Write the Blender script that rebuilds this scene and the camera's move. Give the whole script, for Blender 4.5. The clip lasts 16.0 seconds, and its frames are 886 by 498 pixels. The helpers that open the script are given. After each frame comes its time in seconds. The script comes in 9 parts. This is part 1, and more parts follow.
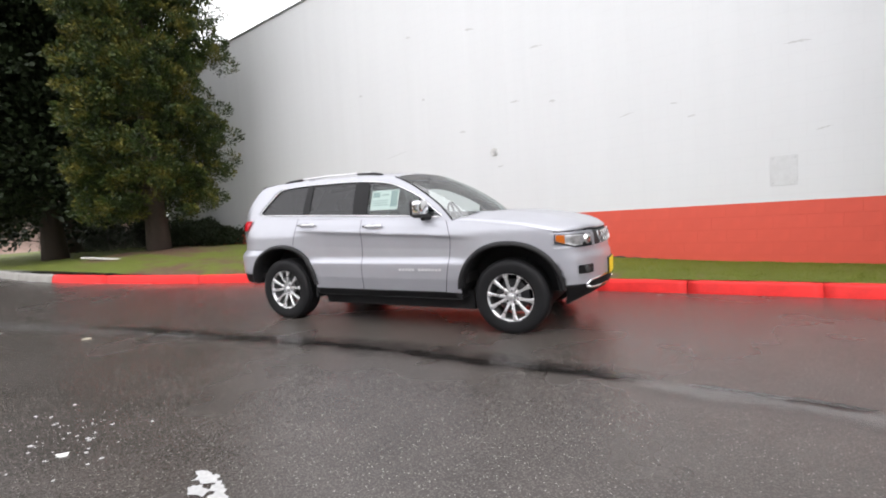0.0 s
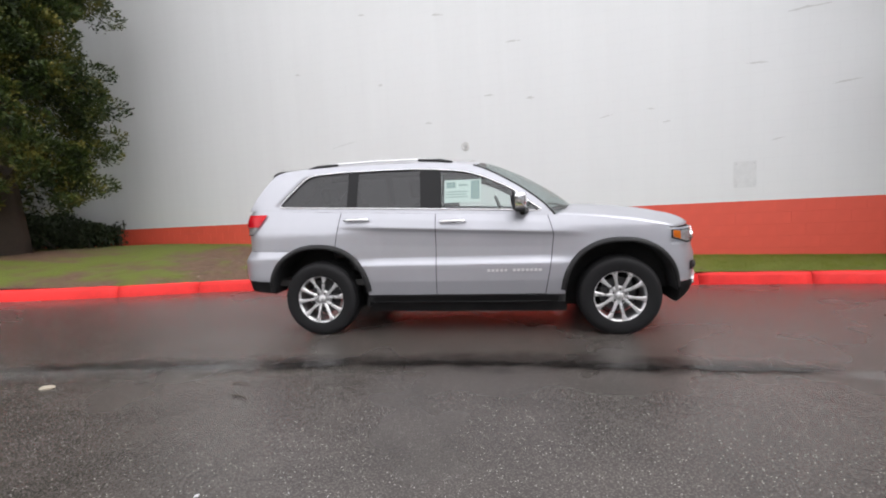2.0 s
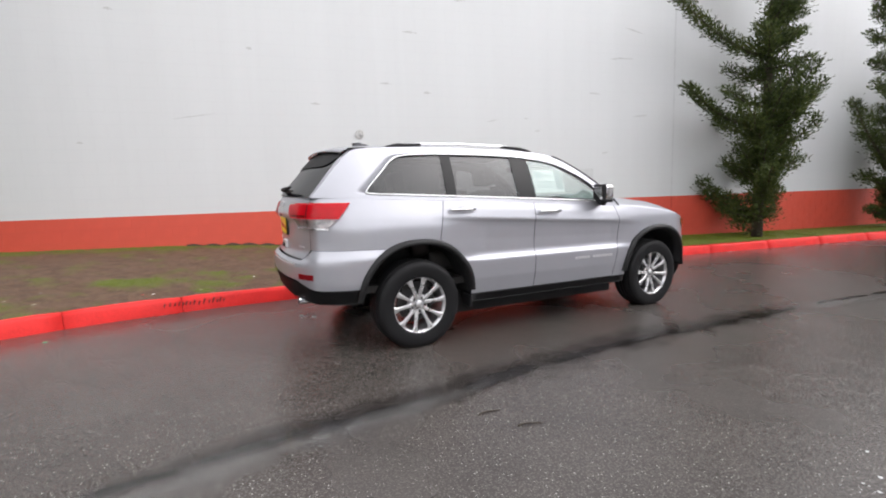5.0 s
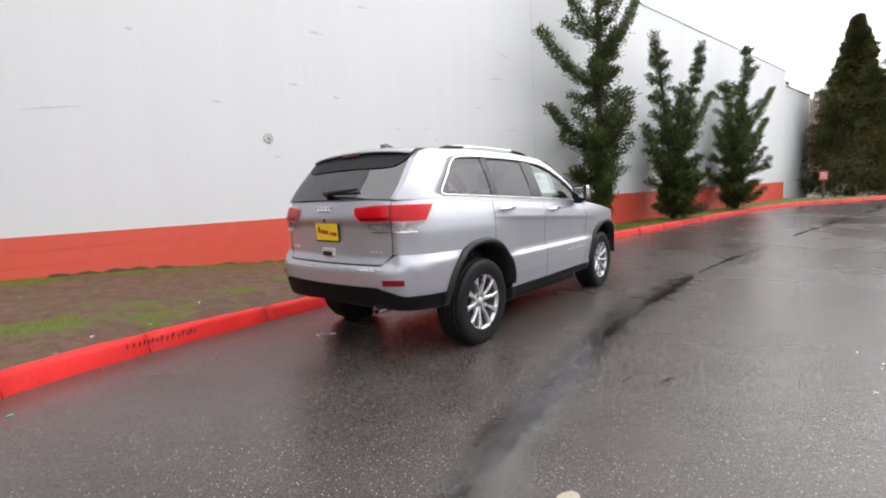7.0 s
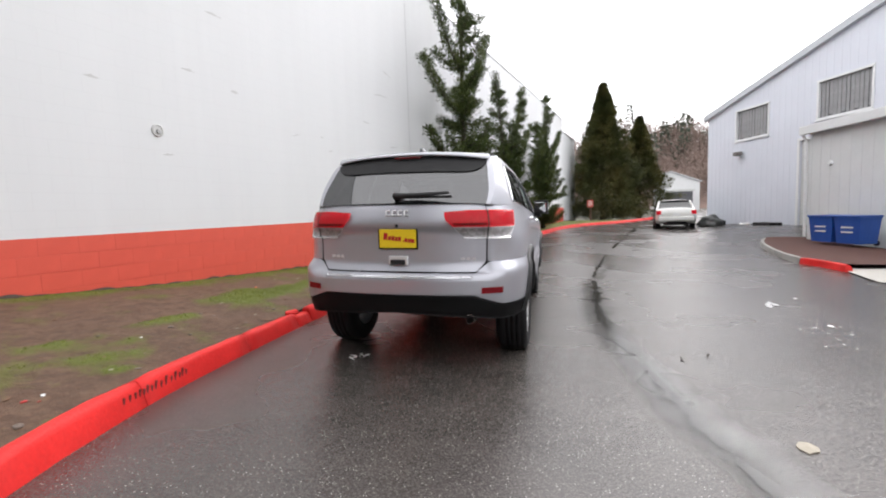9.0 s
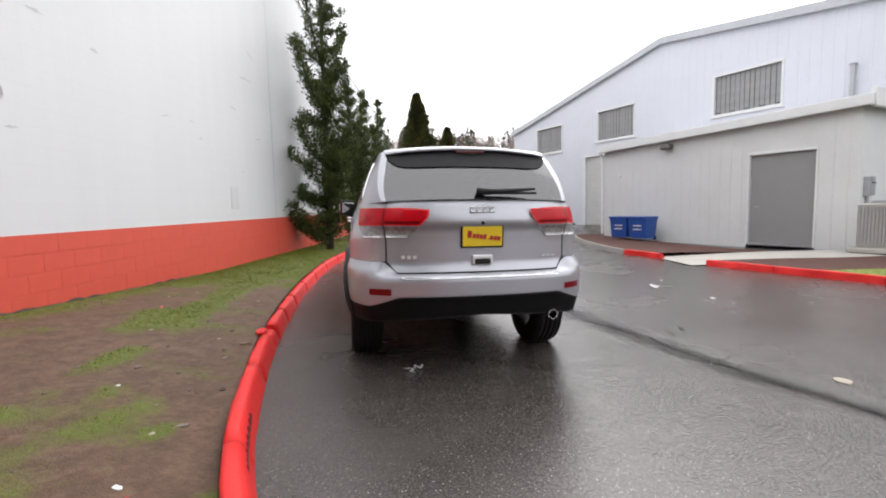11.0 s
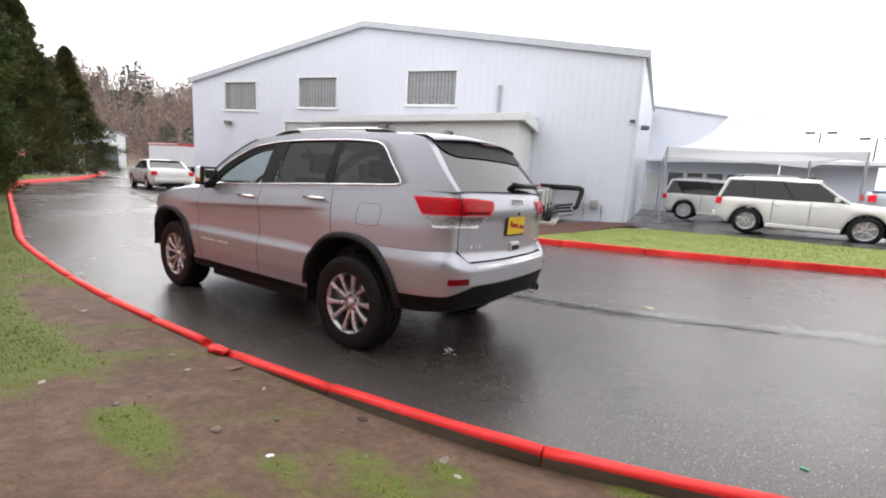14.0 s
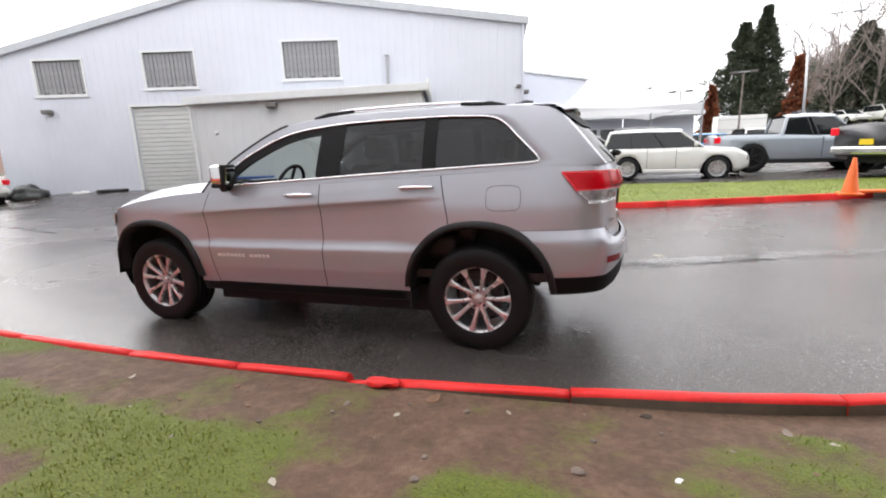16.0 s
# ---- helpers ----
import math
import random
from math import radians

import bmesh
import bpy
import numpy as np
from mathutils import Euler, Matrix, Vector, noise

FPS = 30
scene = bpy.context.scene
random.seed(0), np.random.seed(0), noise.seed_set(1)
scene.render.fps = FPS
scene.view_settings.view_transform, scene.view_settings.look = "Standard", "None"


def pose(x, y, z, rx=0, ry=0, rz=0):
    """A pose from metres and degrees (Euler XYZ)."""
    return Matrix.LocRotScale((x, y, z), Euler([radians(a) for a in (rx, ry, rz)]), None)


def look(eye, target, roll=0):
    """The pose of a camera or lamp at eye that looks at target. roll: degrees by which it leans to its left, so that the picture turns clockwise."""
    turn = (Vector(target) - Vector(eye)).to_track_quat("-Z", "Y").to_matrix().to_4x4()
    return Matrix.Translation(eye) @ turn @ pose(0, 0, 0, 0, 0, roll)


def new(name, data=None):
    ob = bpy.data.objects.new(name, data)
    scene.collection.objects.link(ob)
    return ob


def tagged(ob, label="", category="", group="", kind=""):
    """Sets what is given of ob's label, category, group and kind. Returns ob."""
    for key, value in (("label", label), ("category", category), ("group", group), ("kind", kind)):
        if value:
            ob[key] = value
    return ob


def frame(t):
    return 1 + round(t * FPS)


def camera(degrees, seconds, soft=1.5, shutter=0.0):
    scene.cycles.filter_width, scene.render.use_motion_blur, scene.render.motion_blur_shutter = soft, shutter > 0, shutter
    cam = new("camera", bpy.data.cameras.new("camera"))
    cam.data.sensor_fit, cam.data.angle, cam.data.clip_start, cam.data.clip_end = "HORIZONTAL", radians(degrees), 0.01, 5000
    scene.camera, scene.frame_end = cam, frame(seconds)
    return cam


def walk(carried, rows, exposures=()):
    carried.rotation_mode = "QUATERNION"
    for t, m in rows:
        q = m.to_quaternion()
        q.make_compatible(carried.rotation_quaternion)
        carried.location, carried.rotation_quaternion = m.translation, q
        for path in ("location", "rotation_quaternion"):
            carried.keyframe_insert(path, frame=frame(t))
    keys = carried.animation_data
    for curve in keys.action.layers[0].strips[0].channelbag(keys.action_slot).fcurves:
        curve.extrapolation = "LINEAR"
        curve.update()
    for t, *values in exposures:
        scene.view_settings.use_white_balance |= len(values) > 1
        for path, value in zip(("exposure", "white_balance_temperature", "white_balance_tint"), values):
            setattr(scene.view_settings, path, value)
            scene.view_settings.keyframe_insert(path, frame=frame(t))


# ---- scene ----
cam = camera(88.4, 16.0, 2.0)
PATH = [
    (0, (3.77, -4.486, 1.148), (2.564, -2.897, 1.013), -3.4),
    (0.5, (3.242, -4.742, 1.166), (2.222, -3.031, 0.987), -3.3),
    (1, (2.637, -4.85, 1.185), (1.699, -3.089, 1.052), -2.3),
    (1.5, (2.062, -4.988, 1.206), (1.357, -3.124, 1.036), -3.2),
    (2, (1.454, -5.059, 1.222), (0.791, -3.18, 1.048), -2.9),
    (2.5, (0.861, -5.164, 1.238), (0.48, -3.207, 1.071), -2.6),
    (3, (0.261, -5.155, 1.257), (0.062, -3.174, 1.07), -3.0),
    (3.5, (-0.328, -5.167, 1.25), (-0.282, -3.173, 1.103), -2.7),
    (4, (-0.907, -5.105, 1.257), (-0.736, -3.121, 1.065), -3.9),
    (4.2, (-1.151, -5.049, 1.3), (-0.909, -3.074, 1.095), -2.5),
    (6.3, (-3.394, -4.359, 1.254), (-2.421, -2.625, 1.035), -4.0),
    (6.5, (-3.563, -4.24, 1.272), (-2.526, -2.54, 1.092), -3.0),
    (7, (-3.997, -3.954, 1.285), (-2.727, -2.425, 1.064), -3.3),
    (7.5, (-4.362, -3.561, 1.257), (-2.987, -2.124, 1.046), -4.0),
    (8, (-4.723, -3.144, 1.255), (-3.155, -1.915, 1.071), -2.4),
    (8.5, (-5.009, -2.681, 1.246), (-3.334, -1.611, 1.025), -3.3),
    (9, (-5.25, -2.212, 1.271), (-3.445, -1.368, 1.097), -1.9),
    (9.2, (-5.354, -2.032, 1.282), (-3.493, -1.326, 1.08), -2.5),
    (11.3, (-5.591, 0.121, 1.284), (-3.614, -0.105, 1.084), 1.2),
    (11.5, (-5.631, 0.329, 1.309), (-3.68, -0.05, 1.092), 2.3),
    (12, (-5.487, 0.789, 1.338), (-3.57, 0.262, 1.115), -2.1),
    (12.5, (-5.322, 1.201, 1.369), (-3.479, 0.452, 1.158), 1.5),
    (13, (-5.146, 1.625, 1.424), (-3.46, 0.575, 1.19), 2.4),
    (13.5, (-4.866, 2.028, 1.419), (-3.265, 0.87, 1.111), 3.0),
    (14, (-4.569, 2.444, 1.438), (-3.143, 1.08, 1.114), 3.3),
    (14.5, (-4.183, 2.783, 1.435), (-2.914, 1.291, 1.033), 2.0),
    (15, (-3.783, 3.055, 1.436), (-2.63, 1.472, 1.031), 1.7),
    (15.5, (-3.349, 3.282, 1.447), (-2.373, 1.59, 1.02), -0.3),
    (16, (-2.865, 3.365, 1.443), (-1.92, 1.655, 1.016), -1.8),
]
walk(cam, [(t, look(eye, target, roll)) for t, eye, target, roll in PATH], [(t, stops, 6500, 13.0) for t, stops in ((0.0, 0.38), (1.0, 0.44), (1.5, 0.28), (2.0, 0.17), (4.0, 0.16), (9.0, 0.20), (12.0, 0.18), (14.0, 0.30), (16.0, 0.40))])

# ---- light ----
world = bpy.data.worlds.new("overcast")
scene.world = world
world.use_nodes = True
wn, wl = world.node_tree.nodes, world.node_tree.links
wn.clear()
sky = wn.new("ShaderNodeTexSky")
sky.sky_type, sky.sun_disc = "NISHITA", False
sky.sun_elevation, sky.sun_rotation = radians(42), radians(115)
sky.air_density, sky.dust_density, sky.ozone_density = 1.0, 6.0, 1.0
grey = wn.new("ShaderNodeHueSaturation")
grey.inputs["Saturation"].default_value = 0.12
grey.inputs["Value"].default_value = 0.10
cloud = wn.new("ShaderNodeMix")
cloud.data_type = "RGBA"
cloud.inputs[0].default_value = 0.72
cloud.inputs[7].default_value = (0.97, 0.985, 1.0, 1)
bg = wn.new("ShaderNodeBackground")
bg.inputs["Strength"].default_value = 2.25
wo = wn.new("ShaderNodeOutputWorld")
wl.new(sky.outputs[0], grey.inputs["Color"])
wl.new(grey.outputs[0], cloud.inputs[6])
wl.new(cloud.outputs[2], bg.inputs["Color"])
wl.new(bg.outputs[0], wo.inputs[0])

sun = new("sun", bpy.data.lights.new("sun", "SUN"))
sun.data.energy, sun.data.angle, sun.data.color = 0.5, radians(60), (1.0, 0.985, 0.96)
sun.matrix_world = look((13, -6, 13), (0, 0, 0))


# ---- materials ----
def material(name):
    m = bpy.data.materials.new(name)
    m.use_nodes = True
    return m, m.node_tree.nodes, m.node_tree.links, m.node_tree.nodes["Principled BSDF"]


def ramp(nodes, stops):
    r = nodes.new("ShaderNodeValToRGB")
    while len(r.color_ramp.elements) < len(stops):
        r.color_ramp.elements.new(0.5)
    for e, (p, c) in zip(r.color_ramp.elements, stops):
        e.position, e.color = p, (*c, 1) if len(c) == 3 else c
    return r


def noise_node(nodes, links, scale, detail=4.0, rough=0.55, coord=None, stretch=None):
    n = nodes.new("ShaderNodeTexNoise")
    n.inputs["Scale"].default_value, n.inputs["Detail"].default_value, n.inputs["Roughness"].default_value = scale, detail, rough
    if coord is not None:
        if stretch:
            mp = nodes.new("ShaderNodeMapping")
            mp.inputs["Scale"].default_value = stretch
            links.new(coord, mp.inputs["Vector"])
            links.new(mp.outputs[0], n.inputs["Vector"])
        else:
            links.new(coord, n.inputs["Vector"])
    return n


def blend(nodes, links, fac, a, b, mode="MIX"):
    m = nodes.new("ShaderNodeMix")
    m.data_type, m.blend_type = "RGBA", mode
    for sock, v in ((m.inputs[0], fac), (m.inputs[6], a), (m.inputs[7], b)):
        if isinstance(v, (int, float)):
            sock.default_value = v
        elif isinstance(v, tuple):
            sock.default_value = (*v, 1) if len(v) == 3 else v
        else:
            links.new(v, sock)
    return m.outputs[2]


def bump(nodes, links, height, strength, distance, into, normal=None):
    b = nodes.new("ShaderNodeBump")
    b.inputs["Strength"].default_value, b.inputs["Distance"].default_value = strength, distance
    links.new(height, b.inputs["Height"])
    if normal is not None:
        links.new(normal, b.inputs["Normal"])
    links.new(b.outputs[0], into.inputs["Normal"])
    return b


def surface(name, base, rough=0.5, metal=0.0, grain=0.12, scale=6.0, fine=60.0, relief=0.15, depth=0.004, coat=0.0, vary=0.0, spec=0.5):
    """A worn surface: colour varied at two scales, uneven gloss and fine relief."""
    m, n, l, p = material(name)
    tc = n.new("ShaderNodeTexCoord").outputs["Object"]
    big, small = noise_node(n, l, scale, 4, 0.6, tc), noise_node(n, l, fine, 3, 0.6, tc)
    dark, light = tuple(c * (1 - grain * 1.3) for c in base), tuple(min(1, c * (1 + grain)) for c in base)
    r = ramp(n, [(0.3, dark), (0.7, light)])
    l.new(big.outputs[0], r.inputs[0])
    c = blend(n, l, 0.5, r.outputs[0], blend(n, l, small.outputs[0], dark, light), "MIX")
    if vary:
        oi = n.new("ShaderNodeObjectInfo")
        hs = n.new("ShaderNodeHueSaturation")
        mr = n.new("ShaderNodeMapRange")
        mr.inputs["To Min"].default_value, mr.inputs["To Max"].default_value = 1 - vary, 1 + vary
        l.new(oi.outputs["Random"], mr.inputs["Value"])
        l.new(mr.outputs[0], hs.inputs["Value"])
        l.new(c, hs.inputs["Color"])
        c = hs.outputs[0]
    l.new(c, p.inputs["Base Color"])
    rr = n.new("ShaderNodeMapRange")
    rr.inputs["To Min"].default_value, rr.inputs["To Max"].default_value = max(0.02, rough * 0.8), min(1, rough * 1.2)
    l.new(big.outputs[0], rr.inputs["Value"])
    l.new(rr.outputs[0], p.inputs["Roughness"])
    p.inputs["Metallic"].default_value = metal
    p.inputs["Coat Weight"].default_value = coat
    p.inputs["Specular IOR Level"].default_value = spec
    if relief:
        bump(n, l, small.outputs[0], relief, depth, p)
    return m


def asphalt_material():
    m, n, l, p = material("wet_asphalt")
    g = n.new("ShaderNodeNewGeometry").outputs["Position"]
    stones = n.new("ShaderNodeTexVoronoi")
    stones.inputs["Scale"].default_value = 85
    l.new(g, stones.inputs["Vector"])
    fine = noise_node(n, l, 160, 3, 0.6, g)
    mid = noise_node(n, l, 2.2, 5, 0.6, g)
    big = noise_node(n, l, 0.35, 4, 0.55, g)
    base = ramp(n, [(0.25, (0.036, 0.030, 0.026)), (0.75, (0.088, 0.075, 0.067))])
    l.new(mid.outputs[0], base.inputs[0])
    chips = ramp(n, [(0.0, (0.25, 0.235, 0.22)), (0.2, (0.115, 0.103, 0.096)), (0.6, (0.04, 0.036, 0.033))])
    l.new(stones.outputs["Distance"], chips.inputs[0])
    c = blend(n, l, 0.58, base.outputs[0], chips.outputs[0])
    # pale aggregate here and there
    v2 = n.new("ShaderNodeTexVoronoi")
    v2.inputs["Scale"].default_value = 62
    l.new(g, v2.inputs["Vector"])
    dots = ramp(n, [(0.0, (1, 1, 1)), (0.14, (1, 1, 1)), (0.24, (0, 0, 0))])
    l.new(v2.outputs["Distance"], dots.inputs[0])
    pick = n.new("ShaderNodeSeparateColor")
    l.new(v2.outputs["Color"], pick.inputs[0])
    few = n.new("ShaderNodeMath")
    few.operation = "GREATER_THAN"
    few.inputs[1].default_value = 0.72
    l.new(pick.outputs[0], few.inputs[0])
    both = n.new("ShaderNodeMath")
    both.operation = "MULTIPLY"
    l.new(dots.outputs[0], both.inputs[0])
    l.new(few.outputs[0], both.inputs[1])
    c = blend(n, l, both.outputs[0], c, (0.36, 0.34, 0.32))
    l.new(c, p.inputs["Base Color"])
    wet = ramp(n, [(0.36, (0.20, 0.20, 0.20)), (0.64, (0.31, 0.31, 0.31))])
    l.new(big.outputs[0], wet.inputs[0])
    l.new(wet.outputs[0], p.inputs["Roughness"])
    p.inputs["Specular IOR Level"].default_value = 0.45
    h = n.new("ShaderNodeMath")
    h.operation = "ADD"
    l.new(stones.outputs["Distance"], h.inputs[0])
    l.new(fine.outputs[0], h.inputs[1])
    bump(n, l, h.outputs[0], 0.26, 0.004, p)
    return m


def verge_material():
    """Grass worn to mud by the share of turf, broken up by noise."""
    m, n, l, p = material("worn_verge")
    g = n.new("ShaderNodeNewGeometry").outputs["Position"]
    att = n.new("ShaderNodeAttribute")
    att.attribute_name = "turf"
    patch = noise_node(n, l, 4.5, 6, 0.62, g)
    fine = noise_node(n, l, 26, 5, 0.65, g)
    blades = noise_node(n, l, 90, 3, 0.6, g)
    lumps = noise_node(n, l, 7, 6, 0.7, g)
    mud = ramp(n, [(0.30, (0.046, 0.023, 0.012)), (0.5, (0.108, 0.059, 0.034)), (0.70, (0.190, 0.115, 0.070))])
    l.new(blend(n, l, 0.62, fine.outputs[0], lumps.outputs[0]), mud.inputs[0])
    turf = ramp(n, [(0.25, (0.042, 0.056, 0.003)), (0.55, (0.102, 0.128, 0.006)), (0.85, (0.175, 0.188, 0.020))])
    l.new(blades.outputs[0], turf.inputs[0])
    add = n.new("ShaderNodeMath")
    add.operation = "MULTIPLY_ADD"
    add.inputs[1].default_value = 0.55
    l.new(fine.outputs[0], add.inputs[0])
    l.new(att.outputs["Fac"], add.inputs[2])
    add2 = n.new("ShaderNodeMath")
    add2.operation = "MULTIPLY_ADD"
    add2.inputs[1].default_value = 0.30
    l.new(patch.outputs[0], add2.inputs[0])
    l.new(add.outputs[0], add2.inputs[2])
    cut = ramp(n, [(0.62, (0, 0, 0)), (1.12, (1, 1, 1))])
    l.new(add2.outputs[0], cut.inputs[0])
    l.new(blend(n, l, cut.outputs[0], mud.outputs[0], turf.outputs[0]), p.inputs["Base Color"])
    p.inputs["Roughness"].default_value = 0.74
    h = n.new("ShaderNodeMath")
    h.operation = "ADD"
    l.new(lumps.outputs[0], h.inputs[0])
    l.new(blades.outputs[0], h.inputs[1])
    bump(n, l, h.outputs[0], 0.7, 0.022, p)
    return m


def wall_material(name, base, streak, peel):
    """Painted blockwork: faint courses, rain streaks and flaked places."""
    m, n, l, p = material(name)
    tc = n.new("ShaderNodeTexCoord").outputs["Object"]
    mp = n.new("ShaderNodeMapping")
    mp.inputs["Rotation"].default_value = (radians(90), 0, 0)
    l.new(tc, mp.inputs["Vector"])
    br = n.new("ShaderNodeTexBrick")
    br.inputs["Scale"].default_value = 1.0
    br.inputs["Brick Width"].default_value, br.inputs["Row Height"].default_value = 0.4, 0.2
    br.inputs["Mortar Size"].default_value, br.inputs["Mortar Smooth"].default_value = 0.006, 0.6
    br.inputs["Color1"].default_value = br.inputs["Color2"].default_value = (1, 1, 1, 1)
    br.inputs["Mortar"].default_value = (0, 0, 0, 1)
    l.new(mp.outputs[0], br.inputs["Vector"])
    streaks = noise_node(n, l, 1.0, 5, 0.6, tc, (2.2, 2.2, 0.12))
    clouds = noise_node(n, l, 0.5, 4, 0.6, tc)
    gran = noise_node(n, l, 120, 3, 0.6, tc)
    r = ramp(n, [(0.3, tuple(c * (1 - streak) for c in base)), (0.65, base)])
    l.new(streaks.outputs[0], r.inputs[0])
    c = blend(n, l, 0.5, r.outputs[0], blend(n, l, clouds.outputs[0], tuple(c * (1 - streak) for c in base), base))
    flakes = noise_node(n, l, 1.3, 6, 0.62, tc, (0.8, 1, 3.0))
    fr = ramp(n, [(0.735, (0, 0, 0)), (0.75, (1, 1, 1))])
    l.new(flakes.outputs[0], fr.inputs[0])
    c = blend(n, l, fr.outputs[0], c, tuple(v * peel for v in base))
    c = blend(n, l, 0.03, c, br.outputs["Color"], "MULTIPLY")
    l.new(c, p.inputs["Base Color"])
    p.inputs["Roughness"].default_value = 0.6
    b1 = n.new("ShaderNodeBump")
    b1.inputs["Strength"].default_value, b1.inputs["Distance"].default_value = 0.10, 0.003
    l.new(br.outputs["Color"], b1.inputs["Height"])
    bump(n, l, gran.outputs[0], 0.25, 0.003, p, b1.outputs[0])
    return m


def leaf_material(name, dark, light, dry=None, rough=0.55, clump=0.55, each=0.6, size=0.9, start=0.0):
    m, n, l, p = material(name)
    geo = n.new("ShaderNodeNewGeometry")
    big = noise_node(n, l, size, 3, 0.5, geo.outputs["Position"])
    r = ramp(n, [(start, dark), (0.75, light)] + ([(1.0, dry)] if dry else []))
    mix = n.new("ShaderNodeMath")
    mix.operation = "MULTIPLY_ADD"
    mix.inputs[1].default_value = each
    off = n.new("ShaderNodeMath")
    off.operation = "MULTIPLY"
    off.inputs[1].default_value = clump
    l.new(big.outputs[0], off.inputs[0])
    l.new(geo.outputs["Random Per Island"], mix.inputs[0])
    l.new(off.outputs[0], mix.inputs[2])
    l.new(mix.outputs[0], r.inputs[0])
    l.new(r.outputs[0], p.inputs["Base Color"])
    p.inputs["Roughness"].default_value = rough
    p.inputs["Specular IOR Level"].default_value = 0.3
    return m


def thin_glass(name, tint, see, shine=0.05):
    """A thin pane: see of it lets light through, tinted; the rest mirrors and darkens as tinted glazing does."""
    m, n, l, p = material(name)
    p.inputs["Base Color"].default_value = (0.01, 0.01, 0.012, 1)
    p.inputs["Roughness"].default_value = 0.03
    p.inputs["Specular IOR Level"].default_value = 0.0
    tr = n.new("ShaderNodeBsdfTransparent")
    tr.inputs[0].default_value = (*tint, 1)
    lw = n.new("ShaderNodeLayerWeight")
    lw.inputs["Blend"].default_value = 0.5
    fp = n.new("ShaderNodeMath")
    fp.operation = "POWER"
    fp.inputs[1].default_value = 5.0
    l.new(lw.outputs["Facing"], fp.inputs[0])
    fr = n.new("ShaderNodeMath")
    fr.operation = "MULTIPLY_ADD"
    fr.inputs[1].default_value, fr.inputs[2].default_value = 0.34, shine
    l.new(fp.outputs[0], fr.inputs[0])
    gl = n.new("ShaderNodeBsdfGlossy")
    gl.inputs["Roughness"].default_value = 0.03
    body = n.new("ShaderNodeMixShader")
    body.inputs[0].default_value = see
    l.new(p.outputs[0], body.inputs[1])
    l.new(tr.outputs[0], body.inputs[2])
    top = n.new("ShaderNodeMixShader")
    l.new(fr.outputs[0], top.inputs[0])
    l.new(body.outputs[0], top.inputs[1])
    l.new(gl.outputs[0], top.inputs[2])
    l.new(top.outputs[0], n["Material Output"].inputs[0])
    return m


def paint(name, base, metal=0.0, rough=0.3, flake=0.0, coat=1.0):
    m, n, l, p = material(name)
    p.inputs["Base Color"].default_value = (*base, 1)
    p.inputs["Metallic"].default_value, p.inputs["Roughness"].default_value = metal, rough
    p.inputs["Coat Weight"].default_value, p.inputs["Coat Roughness"].default_value = coat, 0.06
    tc = n.new("ShaderNodeTexCoord").outputs["Object"]
    dirt = noise_node(n, l, 3.0, 5, 0.6, tc)
    r = ramp(n, [(0.3, tuple(c * 0.94 for c in base)), (0.7, base)])
    l.new(dirt.outputs[0], r.inputs[0])
    l.new(r.outputs[0], p.inputs["Base Color"])
    drops = noise_node(n, l, 240, 2, 0.5, tc)
    bump(n, l, drops.outputs[0], flake, 0.001, p)
    return m


ASPHALT = asphalt_material()
VERGE = verge_material()
WHITE_WALL = wall_material("white_painted_block", (0.675, 0.687, 0.695), 0.07, 0.82)
RED_WALL = wall_material("red_painted_block", (0.64, 0.092, 0.058), 0.10, 1.15)
RED_BLOCK = surface("red_block_paint", (0.66, 0.090, 0.056), 0.5, 0, 0.10, 2.5, 60, 0.4, 0.003, 0, 0.012)
RED_KERB = surface("red_kerb_paint", (0.72, 0.030, 0.027), 0.5, 0, 0.24, 3.0, 45, 0.5, 0.006, 0, 0, 0.22)
MUD_KERB = surface("mud_stained_concrete", (0.095, 0.072, 0.048), 0.8, 0, 0.4, 6.0, 60, 0.5, 0.006)
GREY_KERB = surface("bare_concrete", (0.28, 0.27, 0.25), 0.7, 0, 0.25, 4.0, 60, 0.4, 0.004)
PALE_CONC = surface("pale_concrete", (0.42, 0.40, 0.36), 0.6, 0, 0.18, 2.0, 50, 0.3, 0.003)
SIDING = surface("pale_grey_siding", (0.66, 0.685, 0.75), 0.5, 0, 0.05, 0.8, 12, 0.05, 0.002)
ANNEX = surface("off_white_siding", (0.66, 0.67, 0.665), 0.5, 0, 0.06, 1.2, 14, 0.05, 0.002)
TRIM = surface("white_trim_paint", (0.74, 0.75, 0.75), 0.45, 0, 0.06, 4, 40, 0.1, 0.002)
GREY_DOOR = surface("grey_steel_door", (0.27, 0.27, 0.27), 0.45, 0, 0.06, 3, 40, 0.08, 0.002)
SHUTTER = surface("white_shutter", (0.58, 0.59, 0.57), 0.45, 0, 0.08, 3, 40, 0.08, 0.002)
DARK_PANE = surface("dim_pane", (0.11, 0.112, 0.118), 0.12, 0, 0.3, 1.2, 9, 0.0, 0.002)
SLATS = surface("blind_slats", (0.30, 0.30, 0.305), 0.5, 0, 0.30, 4, 30, 0.1, 0.002)
BARK = surface("bark", (0.048, 0.035, 0.027), 0.85, 0, 0.35, 8, 40, 0.9, 0.02)
BARE_TWIG = surface("bare_twigs", (0.24, 0.20, 0.18), 0.85, 0, 0.3, 1.0, 10, 0.0)
MULCH = surface("red_bark_mulch", (0.085, 0.030, 0.020), 0.85, 0, 0.4, 12, 70, 1.0, 0.02)
